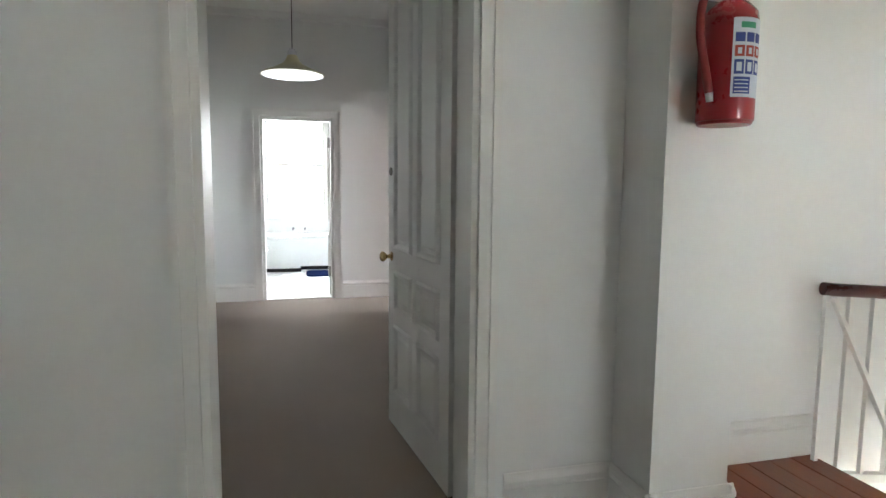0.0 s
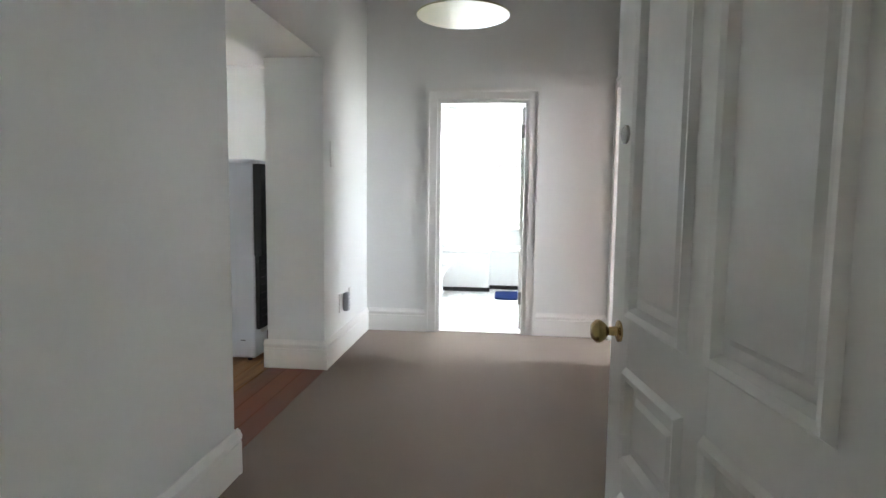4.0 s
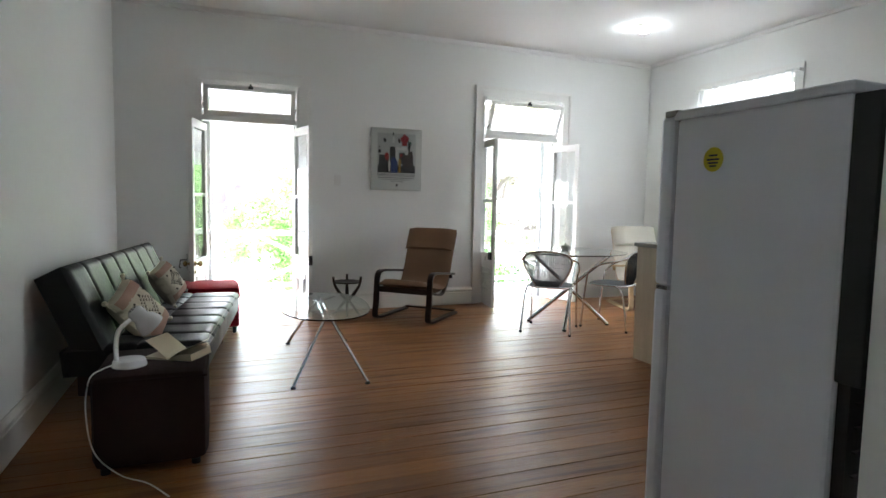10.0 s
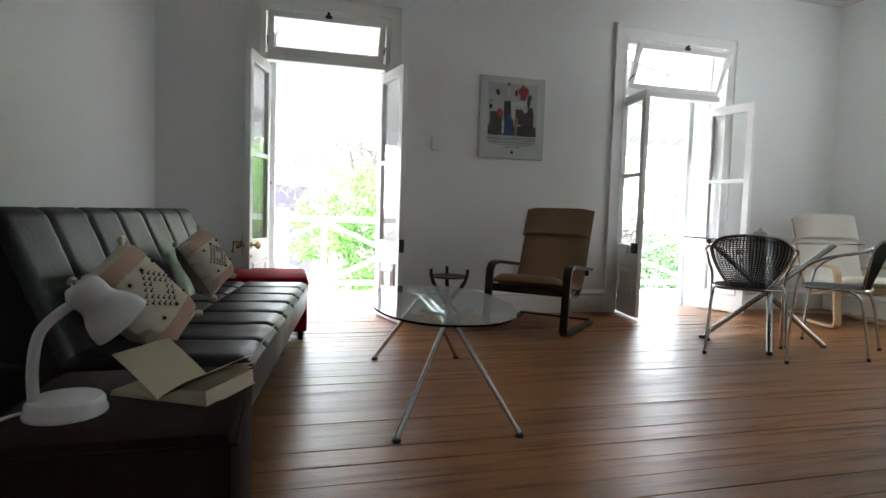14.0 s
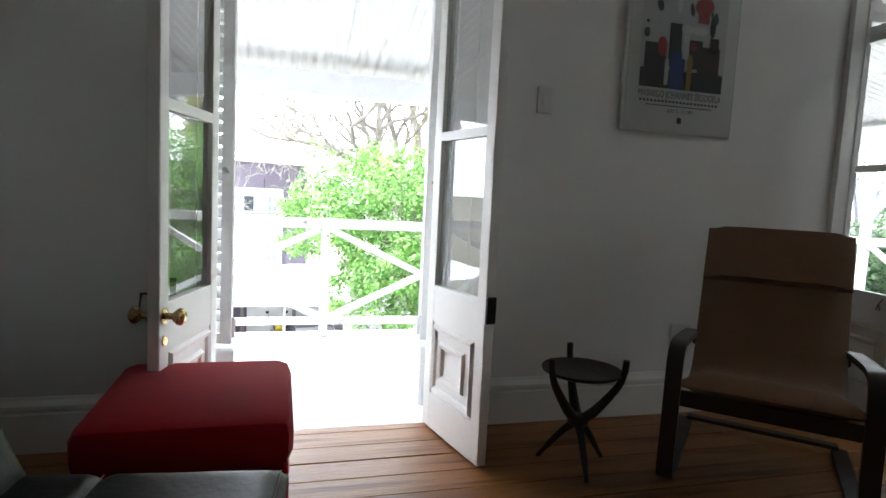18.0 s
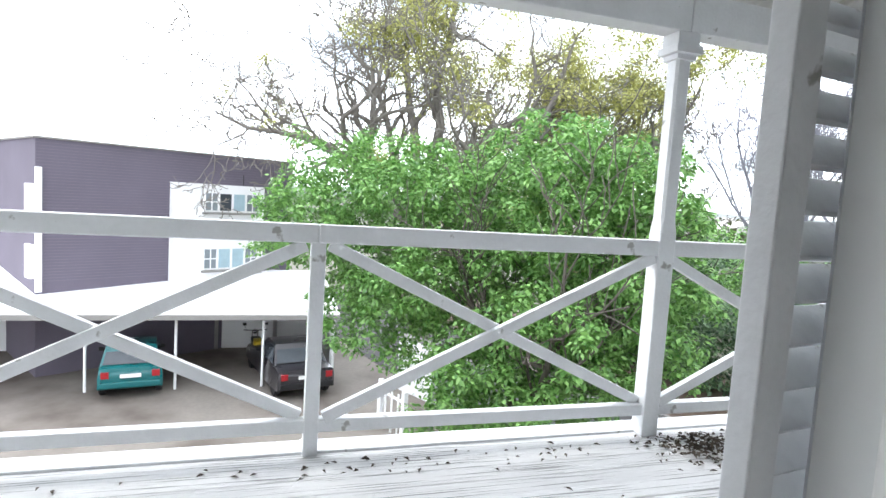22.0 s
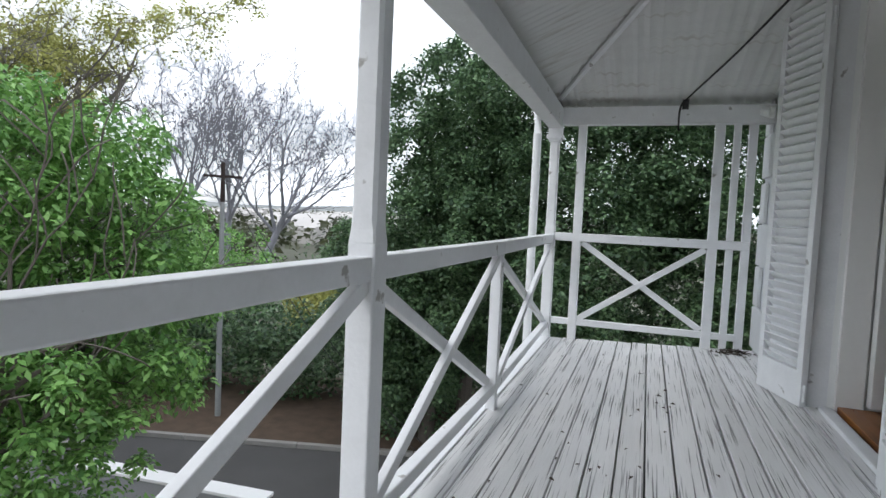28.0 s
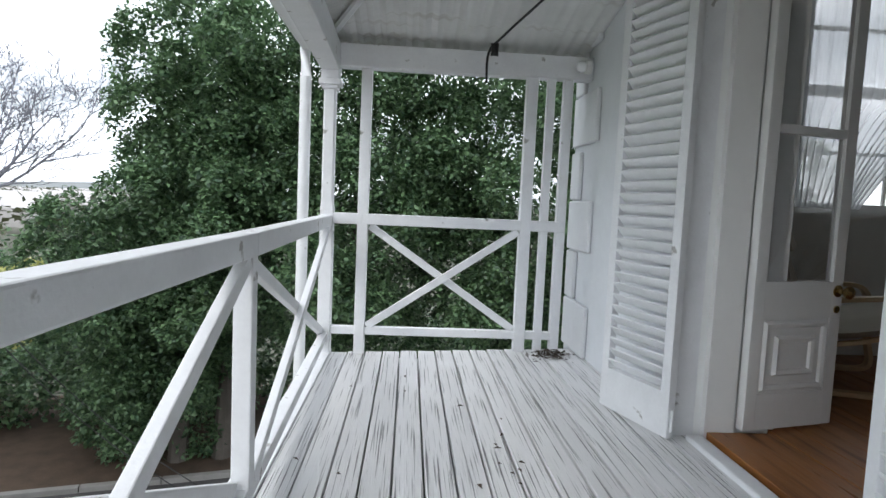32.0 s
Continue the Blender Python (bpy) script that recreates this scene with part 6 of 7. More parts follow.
wc = empty("toilet", pose(-0.155, 8.90, 0, rz=-90), "white porcelain toilet with a closed lid", "toilet")
part("bowl", turned([(0.12, 0), (0.13, 0.05), (0.11, 0.14), (0.13, 0.26), (0.19, 0.36), (0.195, 0.39), (0, 0.392)], 32), PORCELAIN, wc, smooth=True)
part("seat", oval_slab(0.19, 0.235, 0.393, 0.412, 40, 2.3), PORCELAIN, wc, smooth=True)
part("lid", oval_slab(0.188, 0.232, 0.414, 0.432, 40, 2.3), PORCELAIN, wc, smooth=True)
part("cistern", box(-0.19, 0.19, -0.44, -0.25, 0.38, 0.76, 0.02), PORCELAIN, wc, smooth=True)
part("pipe", box(-0.09, 0.09, -0.42, -0.05, 0.0, 0.37, 0.03), PORCELAIN, wc, smooth=True)
part("curtain_rail", tube([(-0.54, 9.2, 2.42), (1.86, 9.2, 2.42)], 0.010), CHROME, empty("shower_rail", pose(0, 0, 0), "thin chrome shower rail across the bathroom", "rail"))
rod = empty("blind_rod", pose(0, 0, 0), "thick grey blind rod above the bathroom window", "rod")
part("tube", tube([(-0.35, 9.88, 2.80), (1.19, 9.88, 2.785)], 0.026, 12), STEEL, rod, smooth=True)
part("end_cap", cyl((1.19, 9.88, 2.785), (1.215, 9.88, 2.785), 0.03, seg=14), WHITEPLASTIC, rod)
for x in (-0.2, 1.05):
    part("bracket", box(x - 0.012, x + 0.012, 9.88, 9.958, 2.775, 2.81), WHITEPLASTIC, rod)

# ---- bedroom ----
bed = empty("bed", pose(2.02, 7.45, 0), "bed with a bright red cover, in the pink bedroom", "bed")
part("mattress", box(0, 1.9, 0, 1.3, 0.24, 0.56, 0.05), REDFAB, bed, "bright red cover", True)
part("valance", box(0.02, 1.88, 0.02, 1.28, 0.10, 0.25), REDFAB, bed)
part("base", box(0.05, 1.85, 0.05, 1.25, 0.0, 0.12), BLACK, bed)
part("headboard", box(-0.06, -0.005, 0.05, 1.25, 0.0, 0.78, 0.01), DARKWOOD, bed)

# ---- outside ----
G = -5.2
YARD = material("stained_yard_concrete", (0.235, 0.21, 0.185), 0.85, 0.22, 0.5, 9, 0.15, second=(0.12, 0.10, 0.085), cover=0.56, edge=0.14)
FIELD = material("dull_valley_ground", (0.10, 0.105, 0.075), 0.95, 0.35, 0.02, 0.6, 0.0, second=(0.17, 0.16, 0.13), cover=0.55, edge=0.15)
ASPHALT = material("asphalt", (0.075, 0.073, 0.072), 0.9, 0.2, 0.8, 40, 0.25)
LITTER = material("brown_leaf_litter", (0.085, 0.058, 0.040), 0.95, 0.4, 3, 30, 0.6)
KERB = material("kerb_concrete", (0.26, 0.25, 0.235), 0.85, 0.15, 3, 40, 0.2)
GREYWALL = material("grey_rendered_wall", (0.30, 0.305, 0.315), 0.9, 0.14, 1.0, 30, 0.2)
FACEBRICK = material("purple_grey_facebrick", (0.135, 0.118, 0.150), 0.85, 0.15, 0.6, 20, 0.1)
WHITEWASH = material("white_building_paint", (0.80, 0.80, 0.80), 0.8, 0.05, 0.8, 20, 0.05)
DARKPANE = material("dark_window_glass", (0.05, 0.06, 0.07), 0.1, 0.2, 2, 20, 0.0)
CURT = material("pale_blue_curtain", (0.34, 0.46, 0.51), 0.9, 0.1, 6, 60, 0.1)
GREYPANE = material("grey_window_glass", (0.22, 0.25, 0.27), 0.15, 0.2, 2, 20, 0.0)
SHEET = material("white_roof_sheet", (0.80, 0.80, 0.80), 0.6, 0.06, 0.8, 20, 0.05)

bm = bmesh.new()
bm.faces.new([bm.verts.new(v) for v in ((-2500, -2500, G - 0.03), (900, -2500, G - 0.03), (900, 2500, G - 0.03), (-2500, 2500, G - 0.03))])
single("ground", bm, FIELD, "ground sheet running to the horizon", "ground", kind="structure")
single("yard", box(-32, -9.5, -14, 10.2, G - 0.03, G), YARD, "stained concrete parking yard", "yard", kind="structure")
ROAD_M = Matrix.Translation((-17, 17.0, 0)) @ Matrix.Rotation(radians(15), 4, "Z")
single("road", moved(box(-26, 40, -5.6, 0.0, G - 0.029, G + 0.004), ROAD_M), ASPHALT, "grey asphalt road beyond the garden wall", "road", kind="structure")
for k in range(44):
    single("kerb", moved(box(-26 + k * 1.5, -24.52 + k * 1.5, 0.0, 0.16, G - 0.03, G + 0.12, 0.015), ROAD_M), KERB, "worn concrete kerb stone", "kerb", "kerb stones", "structure")
single("verge", moved(box(-26, 40, 0.16, 6.0, G - 0.03, G + 0.10), ROAD_M), LITTER, "verge covered in brown fallen leaves", "verge", kind="structure")

# ---- apartment building ----
UV = Matrix.Translation((-26.1, -1.85, 0)) @ Matrix.Rotation(radians(121.3), 4, "Z")   # x along the front, y away from the viewer
flats = empty("apartment_building", UV, "three-storey purple brick apartment building with a white window bay", "building")
part("wall", box(0, 8.68, 0.0, 9.0, G, 1.93), FACEBRICK, flats, "dark purple facebrick wall")
bm = bmesh.new()
n_courses = 46
for k in range(n_courses):
    z = -2.3 + k * (4.2 / n_courses)
    bm_box(bm, 0.02, 8.66, -0.006, -0.0005, z, z + 0.012)
part("brick_joints", bm, material("pale_mortar", (0.175, 0.158, 0.190), 0.9, 0.1), flats, "pale mortar lines")
flats.children[-1]["kind"] = "stuff"
part("parapet", box(-0.06, 8.74, -0.06, 9.06, 1.93, 1.99, 0.01), KERB, flats)
bay = part("bay", box(3.85, 7.24, -0.35, -0.007, -2.75, 0.90), WHITEWASH, flats, "projecting white window bay")
part("side_strip", box(-0.02, 0.14, -0.12, -0.007, -2.6, 1.10), WHITEWASH, flats)
for z0, z1 in ((-0.08, 0.64), (-2.15, -1.35)):
    a, b = 4.88, 6.98
    win = part("window", box(a, b, -0.40, -0.352, z0, z1), WHITEWASH, flats, "white framed window")
    w = (b - a) / 4
    for k in range(4):
        dark = (k == 1 and z0 > -1)
        part("pane", box(a + k * w + 0.05, a + (k + 1) * w - 0.05, -0.412, -0.402, z0 + 0.06, z1 - 0.06), DARKPANE if dark else (GREYPANE if k in (0, 3) else CURT), win, "dark open pane" if dark else "pane with a pale curtain")
    for k in (0, 3):
        part("bar", box(a + k * w + 0.04, a + (k + 1) * w - 0.04, -0.43, -0.413, (z0 + z1) / 2 - 0.02, (z0 + z1) / 2 + 0.02), WHITEWASH, win)
        part("mullion", box(a + (k + 0.5) * w - 0.02, a + (k + 0.5) * w + 0.02, -0.431, -0.414, z0 + 0.05, z1 - 0.05), WHITEWASH, win)
    part("window_sill", box(a - 0.05, b + 0.05, -0.52, -0.352, z0 - 0.08, z0 - 0.01), KERB, win)
for z0, z1 in ((-0.4, 0.6), (-2.2, -1.2)):
    sw_ = part("side_window", box(-0.16, -0.02, -0.02, 0.5, z0, z1), WHITEWASH, flats)
part("aerial", cyl((6.4, 0.2, 1.99), (6.4, 0.2, 2.5), 0.02), IRON, flats)
part("tv_aerial", cyl((6.45, -0.2, 0.9), (6.45, -0.2, 1.3), 0.015), IRON, flats)

# ---- carport ----
port = empty("carport", pose(-0.6, 0, 0), "open carport with a white sheet roof on thin poles", "carport")
bm = bmesh.new()
slab = [(-23.6, -14), (-23.6, 6.9), (-29.6, 6.9), (-29.6, -14)]
lo = [bm.verts.new((x, y, -2.92 if x > -25 else -2.42)) for x, y in slab]
hi = [bm.verts.new((x, y, -2.84 if x > -25 else -2.34)) for x, y in slab]
bm.faces.new(lo)
bm.faces.new(hi[::-1])
for k in range(4):
    bm.faces.new((lo[k], lo[(k + 1) % 4], hi[(k + 1) % 4], hi[k]))
part("roof", bm, SHEET, port, "white sheet roof")
part("fascia", box(-23.62, -23.52, -14, 6.9, -3.02, -2.88), KERB, port)
for y in (-12.4, -9.9, -7.4, -4.9, -2.55, -0.15, 2.2, 4.65, 6.75):
    part("pole", cyl((-24.0, y, G), (-24.0, y, -2.92), 0.04, seg=10), WHITEWASH, port, "thin white steel pole")
part("back_wall", box(-28.75, -28.55, -14, 6.9, G, -2.5), WHITEWASH, port, "pale rear wall")
part("end_wall", box(-28.5, -24.6, 6.75, 6.9, G, -2.9), WHITEWASH, port)
for y in (-6.5, -2.0, 2.9, 5.0):
    part("pilaster", box(-28.54, -28.40, y, y + 0.15, G, -2.55), KERB, port)


# ---- parked vehicles ----
def car(name, m, paint, glass_mat, hatch, label, length=3.8, width=1.62, height=1.40):
    """A parked car seen from behind; rear at y 0, nose towards +y."""
    root = empty(name, m, label, "car")
    w = width / 2
    # outline of the body along y, then cross sections
    prof = [(0.02, 0.32, 0.50), (0.0, 0.42, 0.72), (0.06, 0.30, 0.88), (0.16 if hatch else 0.55, 0.26, 0.93), (0.9, 0.22, 0.90), (1.6, 0.22, 0.88), (2.5, 0.22, 0.88), (2.75, 0.24, 0.86), (length - 0.25, 0.28, 0.72), (length, 0.36, 0.58)]
    bm = bmesh.new()
    rings = []
    for y, zb, zt in prof:
        k = 0.90 if y < 0.05 or y > length - 0.1 else 1.0
        ring = [(-w * k, zb), (-w * k, (zb + zt) / 2), (-w * k * 0.96, zt - 0.05), (-w * k * 0.86, zt), (w * k * 0.86, zt), (w * k * 0.96, zt - 0.05), (w * k, (zb + zt) / 2), (w * k, zb)]
        rings.append([bm.verts.new((x, y, z)) for x, z in ring])
    for a, b in zip(rings, rings[1:]):
        for i in range(8):
            bm.faces.new((a[i], a[(i + 1) % 8], b[(i + 1) % 8], b[i]))
    bm.faces.new(rings[0][::-1])
    bm.faces.new(rings[-1])
    body = part("body", bm, paint, root, "", True)
    y0, y1 = (0.20, 0.62) if hatch else (0.62, 1.05)
    roof = [(y0, 0.90), (y1, height - 0.02), (y1 + 0.45, height), (y1 + 0.95, height - 0.03), (y1 + 1.55, 0.90)]
    bm = bmesh.new()
    rings = []
    for y, z in roof:
        t = (z - 0.88) / (height - 0.88)
        k = 0.95 - 0.17 * t
        rings.append([bm.verts.new(v) for v in ((-w * 0.95, y, 0.86), (-w * k, y, z), (w * k, y, z), (w * 0.95, y, 0.86))])
    for a, b in zip(rings, rings[1:]):
        for i in range(3):
            bm.faces.new((a[i], a[i + 1], b[i + 1], b[i]))
    part("cabin", bm, paint, root, "", True)
    a, b = Vector((0, y0 - 0.012, 0.93)), Vector((0, y1 - 0.014, height - 0.07))
    bm = bmesh.new()
    bm.faces.new([bm.verts.new(v) for v in ((-w * 0.86, a.y + 0.02, a.z + 0.02), (w * 0.86, a.y + 0.02, a.z + 0.02), (w * 0.74, b.y, b.z), (-w * 0.74, b.y, b.z))])
    part("rear_window", moved(bm, pose(0, -0.01, 0.005)), glass_mat, root, "dark rear window")
    for s in (-1, 1):
        bm = bmesh.new()
        bm.faces.new([bm.verts.new(v) for v in ((s * w * 0.945, y0 + 0.12, 0.93), (s * w * 0.945, y1 + 1.35, 0.93), (s * w * 0.80, y1 + 0.92, height - 0.09), (s * w * 0.80, y1 + 0.08, height - 0.09))])
        part("side_window", moved(bm, pose(s * 0.012, 0, 0)), glass_mat, root)
        part("tail_light", box(s * w * 0.90 - 0.20 * (s > 0), s * w * 0.90 + 0.20 * (s < 0), -0.025, 0.05, 0.62, 0.80, 0.01), REDMETAL, root, "red tail light")
        part("mirror", box(s * (w + 0.02) - 0.07, s * (w + 0.02) + 0.07, y1 + 1.25, y1 + 1.33, 0.92, 1.03, 0.02), BLACK, root)
        for y in (0.62, length - 0.75):
            tyre = part("wheel", moved(turned([(0.16, -0.085), (0.27, -0.085), (0.295, -0.06), (0.295, 0.06), (0.27, 0.085), (0.16, 0.085)], 24), Matrix.Translation((s * (w - 0.10), y, 0.295)) @ pose(0, 0, 0, 0, 90, 0)), BLACK, root, "black tyre", True)
            part("rim", moved(turned([(0, -0.07), (0.17, -0.075), (0.17, 0.075), (0, 0.07)], 20), Matrix.Translation((s * (w - 0.10), y, 0.295)) @ pose(0, 0, 0, 0, 90, 0)), STEEL, tyre)
    part("bumper", box(-w * 0.93, w * 0.93, -0.05, 0.06, 0.36, 0.50, 0.02), BLACK if not hatch else paint, root)
    part("number_plate", box(-0.26, 0.26, -0.035, -0.022, 0.62, 0.73), WHITEPLASTIC, root, "pale number plate")
    return root


TEAL = material("teal_car_paint", (0.006, 0.12, 0.125), 0.25, 0.05, 2, 20, 0.0, coat=0.6)
DKCAR = material("dark_grey_car_paint", (0.03, 0.028, 0.032), 0.25, 0.05, 2, 20, 0.0, coat=0.6)
car("hatchback_car", pose(-23.9, 1.16, G, rz=100), TEAL, DARKPANE, True, "teal hatchback parked under the carport")
car("saloon_car", pose(-23.3, 5.92, G, rz=104), DKCAR, DARKPANE, False, "dark grey saloon car parked under the carport", 4.3, 1.70, 1.45)
bike = empty("motorcycle", pose(-26.4, 4.47, G, rz=95), "dark motorcycle with a yellow tail standing in the carport", "motorcycle")
for y in (0.0, 1.35):
    wh = part("wheel", moved(turned([(0.23, -0.06), (0.29, -0.06), (0.31, -0.03), (0.31, 0.03), (0.29, 0.06), (0.23, 0.06)], 24), Matrix.Translation((0, y, 0.31)) @ pose(0, 0, 0, 0, 90, 0)), BLACK, bike, smooth=True)
    part("hub", moved(turned([(0, -0.03), (0.23, -0.02), (0.23, 0.02), (0, 0.03)], 16), Matrix.Translation((0, y, 0.31)) @ pose(0, 0, 0, 0, 90, 0)), STEEL, wh)
part("body", moved(puffed(0.34, 0.42, 1.0), pose(0, 0.65, 0.72)), BLACK, bike, smooth=True)
part("tail", moved(puffed(0.28, 0.2, 0.5), pose(0, -0.05, 0.95)), material("yellow_plastic", (0.45, 0.33, 0.02), 0.4, 0.05), bike, smooth=True)
part("number_plate", box(-0.11, 0.11, -0.34, -0.33, 0.55, 0.70), WHITEPLASTIC, bike)
part("handlebar", tube([(-0.38, 0.95, 1.12), (-0.1, 1.05, 1.08), (0.1, 1.05, 1.08), (0.38, 0.95, 1.12)], 0.018), IRON, bike)
part("headlamp", moved(turned([(0.02, -0.08), (0.085, -0.03), (0.09, 0.03), (0, 0.05)], 16), pose(0, 1.15, 1.02, -90)), CHROME, bike, smooth=True)
for sx in (-1, 1):
    part("mirror", moved(puffed(0.13, 0.10, 0.03), pose(sx * 0.36, 0.98, 1.32)), BLACK, bike, smooth=True)
    part("mirror_stalk", tube([(sx * 0.30, 0.97, 1.11), (sx * 0.36, 0.98, 1.28)], 0.008), IRON, bike)
    part("fork", tube([(sx * 0.09, 1.05, 1.05), (sx * 0.10, 1.35, 0.31)], 0.02), STEEL, bike)

# ---- garden walls, gate, pole ----
def run_wall(name, p, q, h, mat, label, t=0.2, cope=None):
    a, b = Vector((*p, 0)), Vector((*q, 0))
    d = b - a
    m = Matrix.Translation((a.x, a.y, G)) @ Matrix.Rotation(math.atan2(d.y, d.x), 4, "Z")
    root = empty(name, m, label, "wall")
    part("wall", box(0, d.length, -t / 2, t / 2, 0, h), mat, root)
    part("coping", box(-0.02, d.length + 0.02, -t / 2 - 0.03, t / 2 + 0.03, h, h + 0.06, 0.01), cope or KERB, root)
    return root, d.length


gw, L = run_wall("garden_wall", (-22.6, 9.6), (-17.6, 12.55), 1.55, GREYWALL, "grey rendered garden wall with a spiked wire on top")
for k in range(5):
    x = 0.4 + k * (L - 0.8) / 4
    sp = part("bracket", cyl((x, 0, 1.6), (x, 0, 2.15), 0.012, seg=6), IRON, gw)
    for z in (1.75, 1.87, 1.99, 2.11):
        part("insulator", cyl((x - 0.03, 0, z), (x + 0.03, 0, z), 0.018, seg=8), IRON, sp)
for z in (1.75, 1.87, 1.99, 2.11):
    part("wire", cyl((0.4, 0, z), (L - 0.4, 0, z), 0.003, seg=4), STEEL, gw)
run_wall("garden_wall", (-17.6, 12.55), (-13.7, 12.85), 1.2, GREYWALL, "grey garden wall with a white coping beside the road", 0.3, WHITEWASH)
run_wall("low_wall", (-24.0, 8.9), (-22.6, 9.6), 1.7, WHITEWASH, "short white wall beside the gate", 0.3)
gate = empty("garden_gate", pose(-20.9, 7.7, G, rz=20), "small white picket gate leaning between posts", "gate")
for k in range(3):
    part("picket", box(0.1 + k * 0.3, 0.15 + k * 0.3, -0.015, 0.015, 0.05, 1.15 - 0.03 * (k % 2)), WHITEWASH, gate)
for z in (0.3, 0.95):
    part("rail", box(-0.05, 0.9, 0.016, 0.045, z, z + 0.07), WHITEWASH, gate)
part("post", box(-0.18, -0.06, -0.06, 0.06, 0, 1.3), WHITEWASH, gate)
part("post", box(0.95, 1.07, -0.06, 0.06, 0, 1.3), WHITEWASH, gate)
step = empty("yard_kerb", pose(-20.3, 5.6, G, rz=55), "white painted kerb at the edge of the yard", "kerb")
part("edge", box(0, 2.2, -0.09, 0.09, 0.0, 0.12, 0.02), WHITEWASH, step)
part("edge", moved(box(0, 3.0, -0.09, 0.09, 0.0, 0.12, 0.02), Matrix.Translation((2.2, 0, 0)) @ Matrix.Rotation(radians(-40), 4, "Z")), WHITEWASH, step)

pole = empty("utility_pole", pose(-19.2, 18.05, G + 0.1), "grey utility pole with a crossarm beside the road", "pole")
part("shaft", cyl((0, 0, 0), (0, 0, 6.1), 0.085, 0.065, 12), material("pole_grey", (0.30, 0.31, 0.31), 0.8, 0.15), pole)
part("pole_top", cyl((0, 0, 6.1), (0, 0, 7.2), 0.07, 0.06, 10), DARKWOOD, pole)
part("crossarm", moved(box(-0.5, 0.5, -0.04, 0.04, 6.77, 6.85), Matrix.Rotation(radians(40), 4, "Z")), DARKWOOD, pole)
for k in (-0.44, -0.18, 0.18, 0.44):
    part("insulator", cyl((k * 0.766, k * 0.643, 6.86), (k * 0.766, k * 0.643, 7.0), 0.03, seg=8), WHITEPLASTIC, pole)
for k in (0, 1):
    a, b = Vector((-19.2 + 0.25 * k, 18.0, G + 6.9)), Vector((-11.0 + 0.5 * k, 16.2, G + 0.2))
    pts = [a.lerp(b, t / 16) - Vector((0, 0, 1.0 * math.sin(math.pi * t / 16))) for t in range(17)]
    single("cable", tube(pts, 0.010, 5), IRON, "thin dark stay wire running down from the pole", "cable", "stay wires")


# ---- trees ----
def leaf_material(name, base, light):
    """Leaves: each one a little different, letting some light through."""
    m = bpy.data.materials.new(name)
    m.use_nodes = True
    n, l = m.node_tree.nodes, m.node_tree.links
    b, out = n["Principled BSDF"], n["Material Output"]
    geo, ramp, tr, mix = n.new("ShaderNodeNewGeometry"), n.new("ShaderNodeMix"), n.new("ShaderNodeBsdfTranslucent"), n.new("ShaderNodeMixShader")
    ramp.data_type = "RGBA"
    ramp.inputs["A"].default_value, ramp.inputs["B"].default_value = (*base, 1), (*light, 1)
    l.new(geo.outputs["Random Per Island"], ramp.inputs["Factor"])
    l.new(ramp.outputs["Result"], b.inputs["Base Color"])
    l.new(ramp.outputs["Result"], tr.inputs["Color"])
    b.inputs["Roughness"].default_value = 0.45
    mix.inputs[0].default_value = 0.3
    l.new(b.outputs[0], mix.inputs[1])
    l.new(tr.outputs[0], mix.inputs[2])
    l.new(mix.outputs[0], out.inputs["Surface"])
    return m


# Bark of the far trees, paled and blued to carry the haze.
BARKHAZE = material("haze_paled_bark", (0.24, 0.24, 0.27), 0.95, 0.2, 2, 30, 0.3)
LEAF_GREEN = leaf_material("fresh_green_leaves", (0.065, 0.185, 0.034), (0.290, 0.520, 0.150))
LEAF_DARK = leaf_material("dark_evergreen_leaves", (0.033, 0.076, 0.038), (0.170, 0.280, 0.130))
LEAF_YELLOW = leaf_material("yellow_green_leaves", (0.32, 0.34, 0.09), (0.58, 0.58, 0.22))
BARK = material("grey_bark", (0.12, 0.105, 0.09), 0.9, 0.25, 6, 40, 0.4)
BARKPALE = material("pale_grey_bark", (0.20, 0.185, 0.165), 0.9, 0.25, 6, 40, 0.4)


def triangles(name, v, f, mat):
    me = bpy.data.meshes.new(name)
    me.vertices.add(len(v))
    me.vertices.foreach_set("co", v.ravel())
    me.loops.add(f.size)
    me.loops.foreach_set("vertex_index", f.ravel())
    me.polygons.add(len(f))
    me.polygons.foreach_set("loop_start", np.arange(0, f.size, 3))
    me.materials.append(mat)
    me.update(calc_edges=True)
    me.validate()
    return me


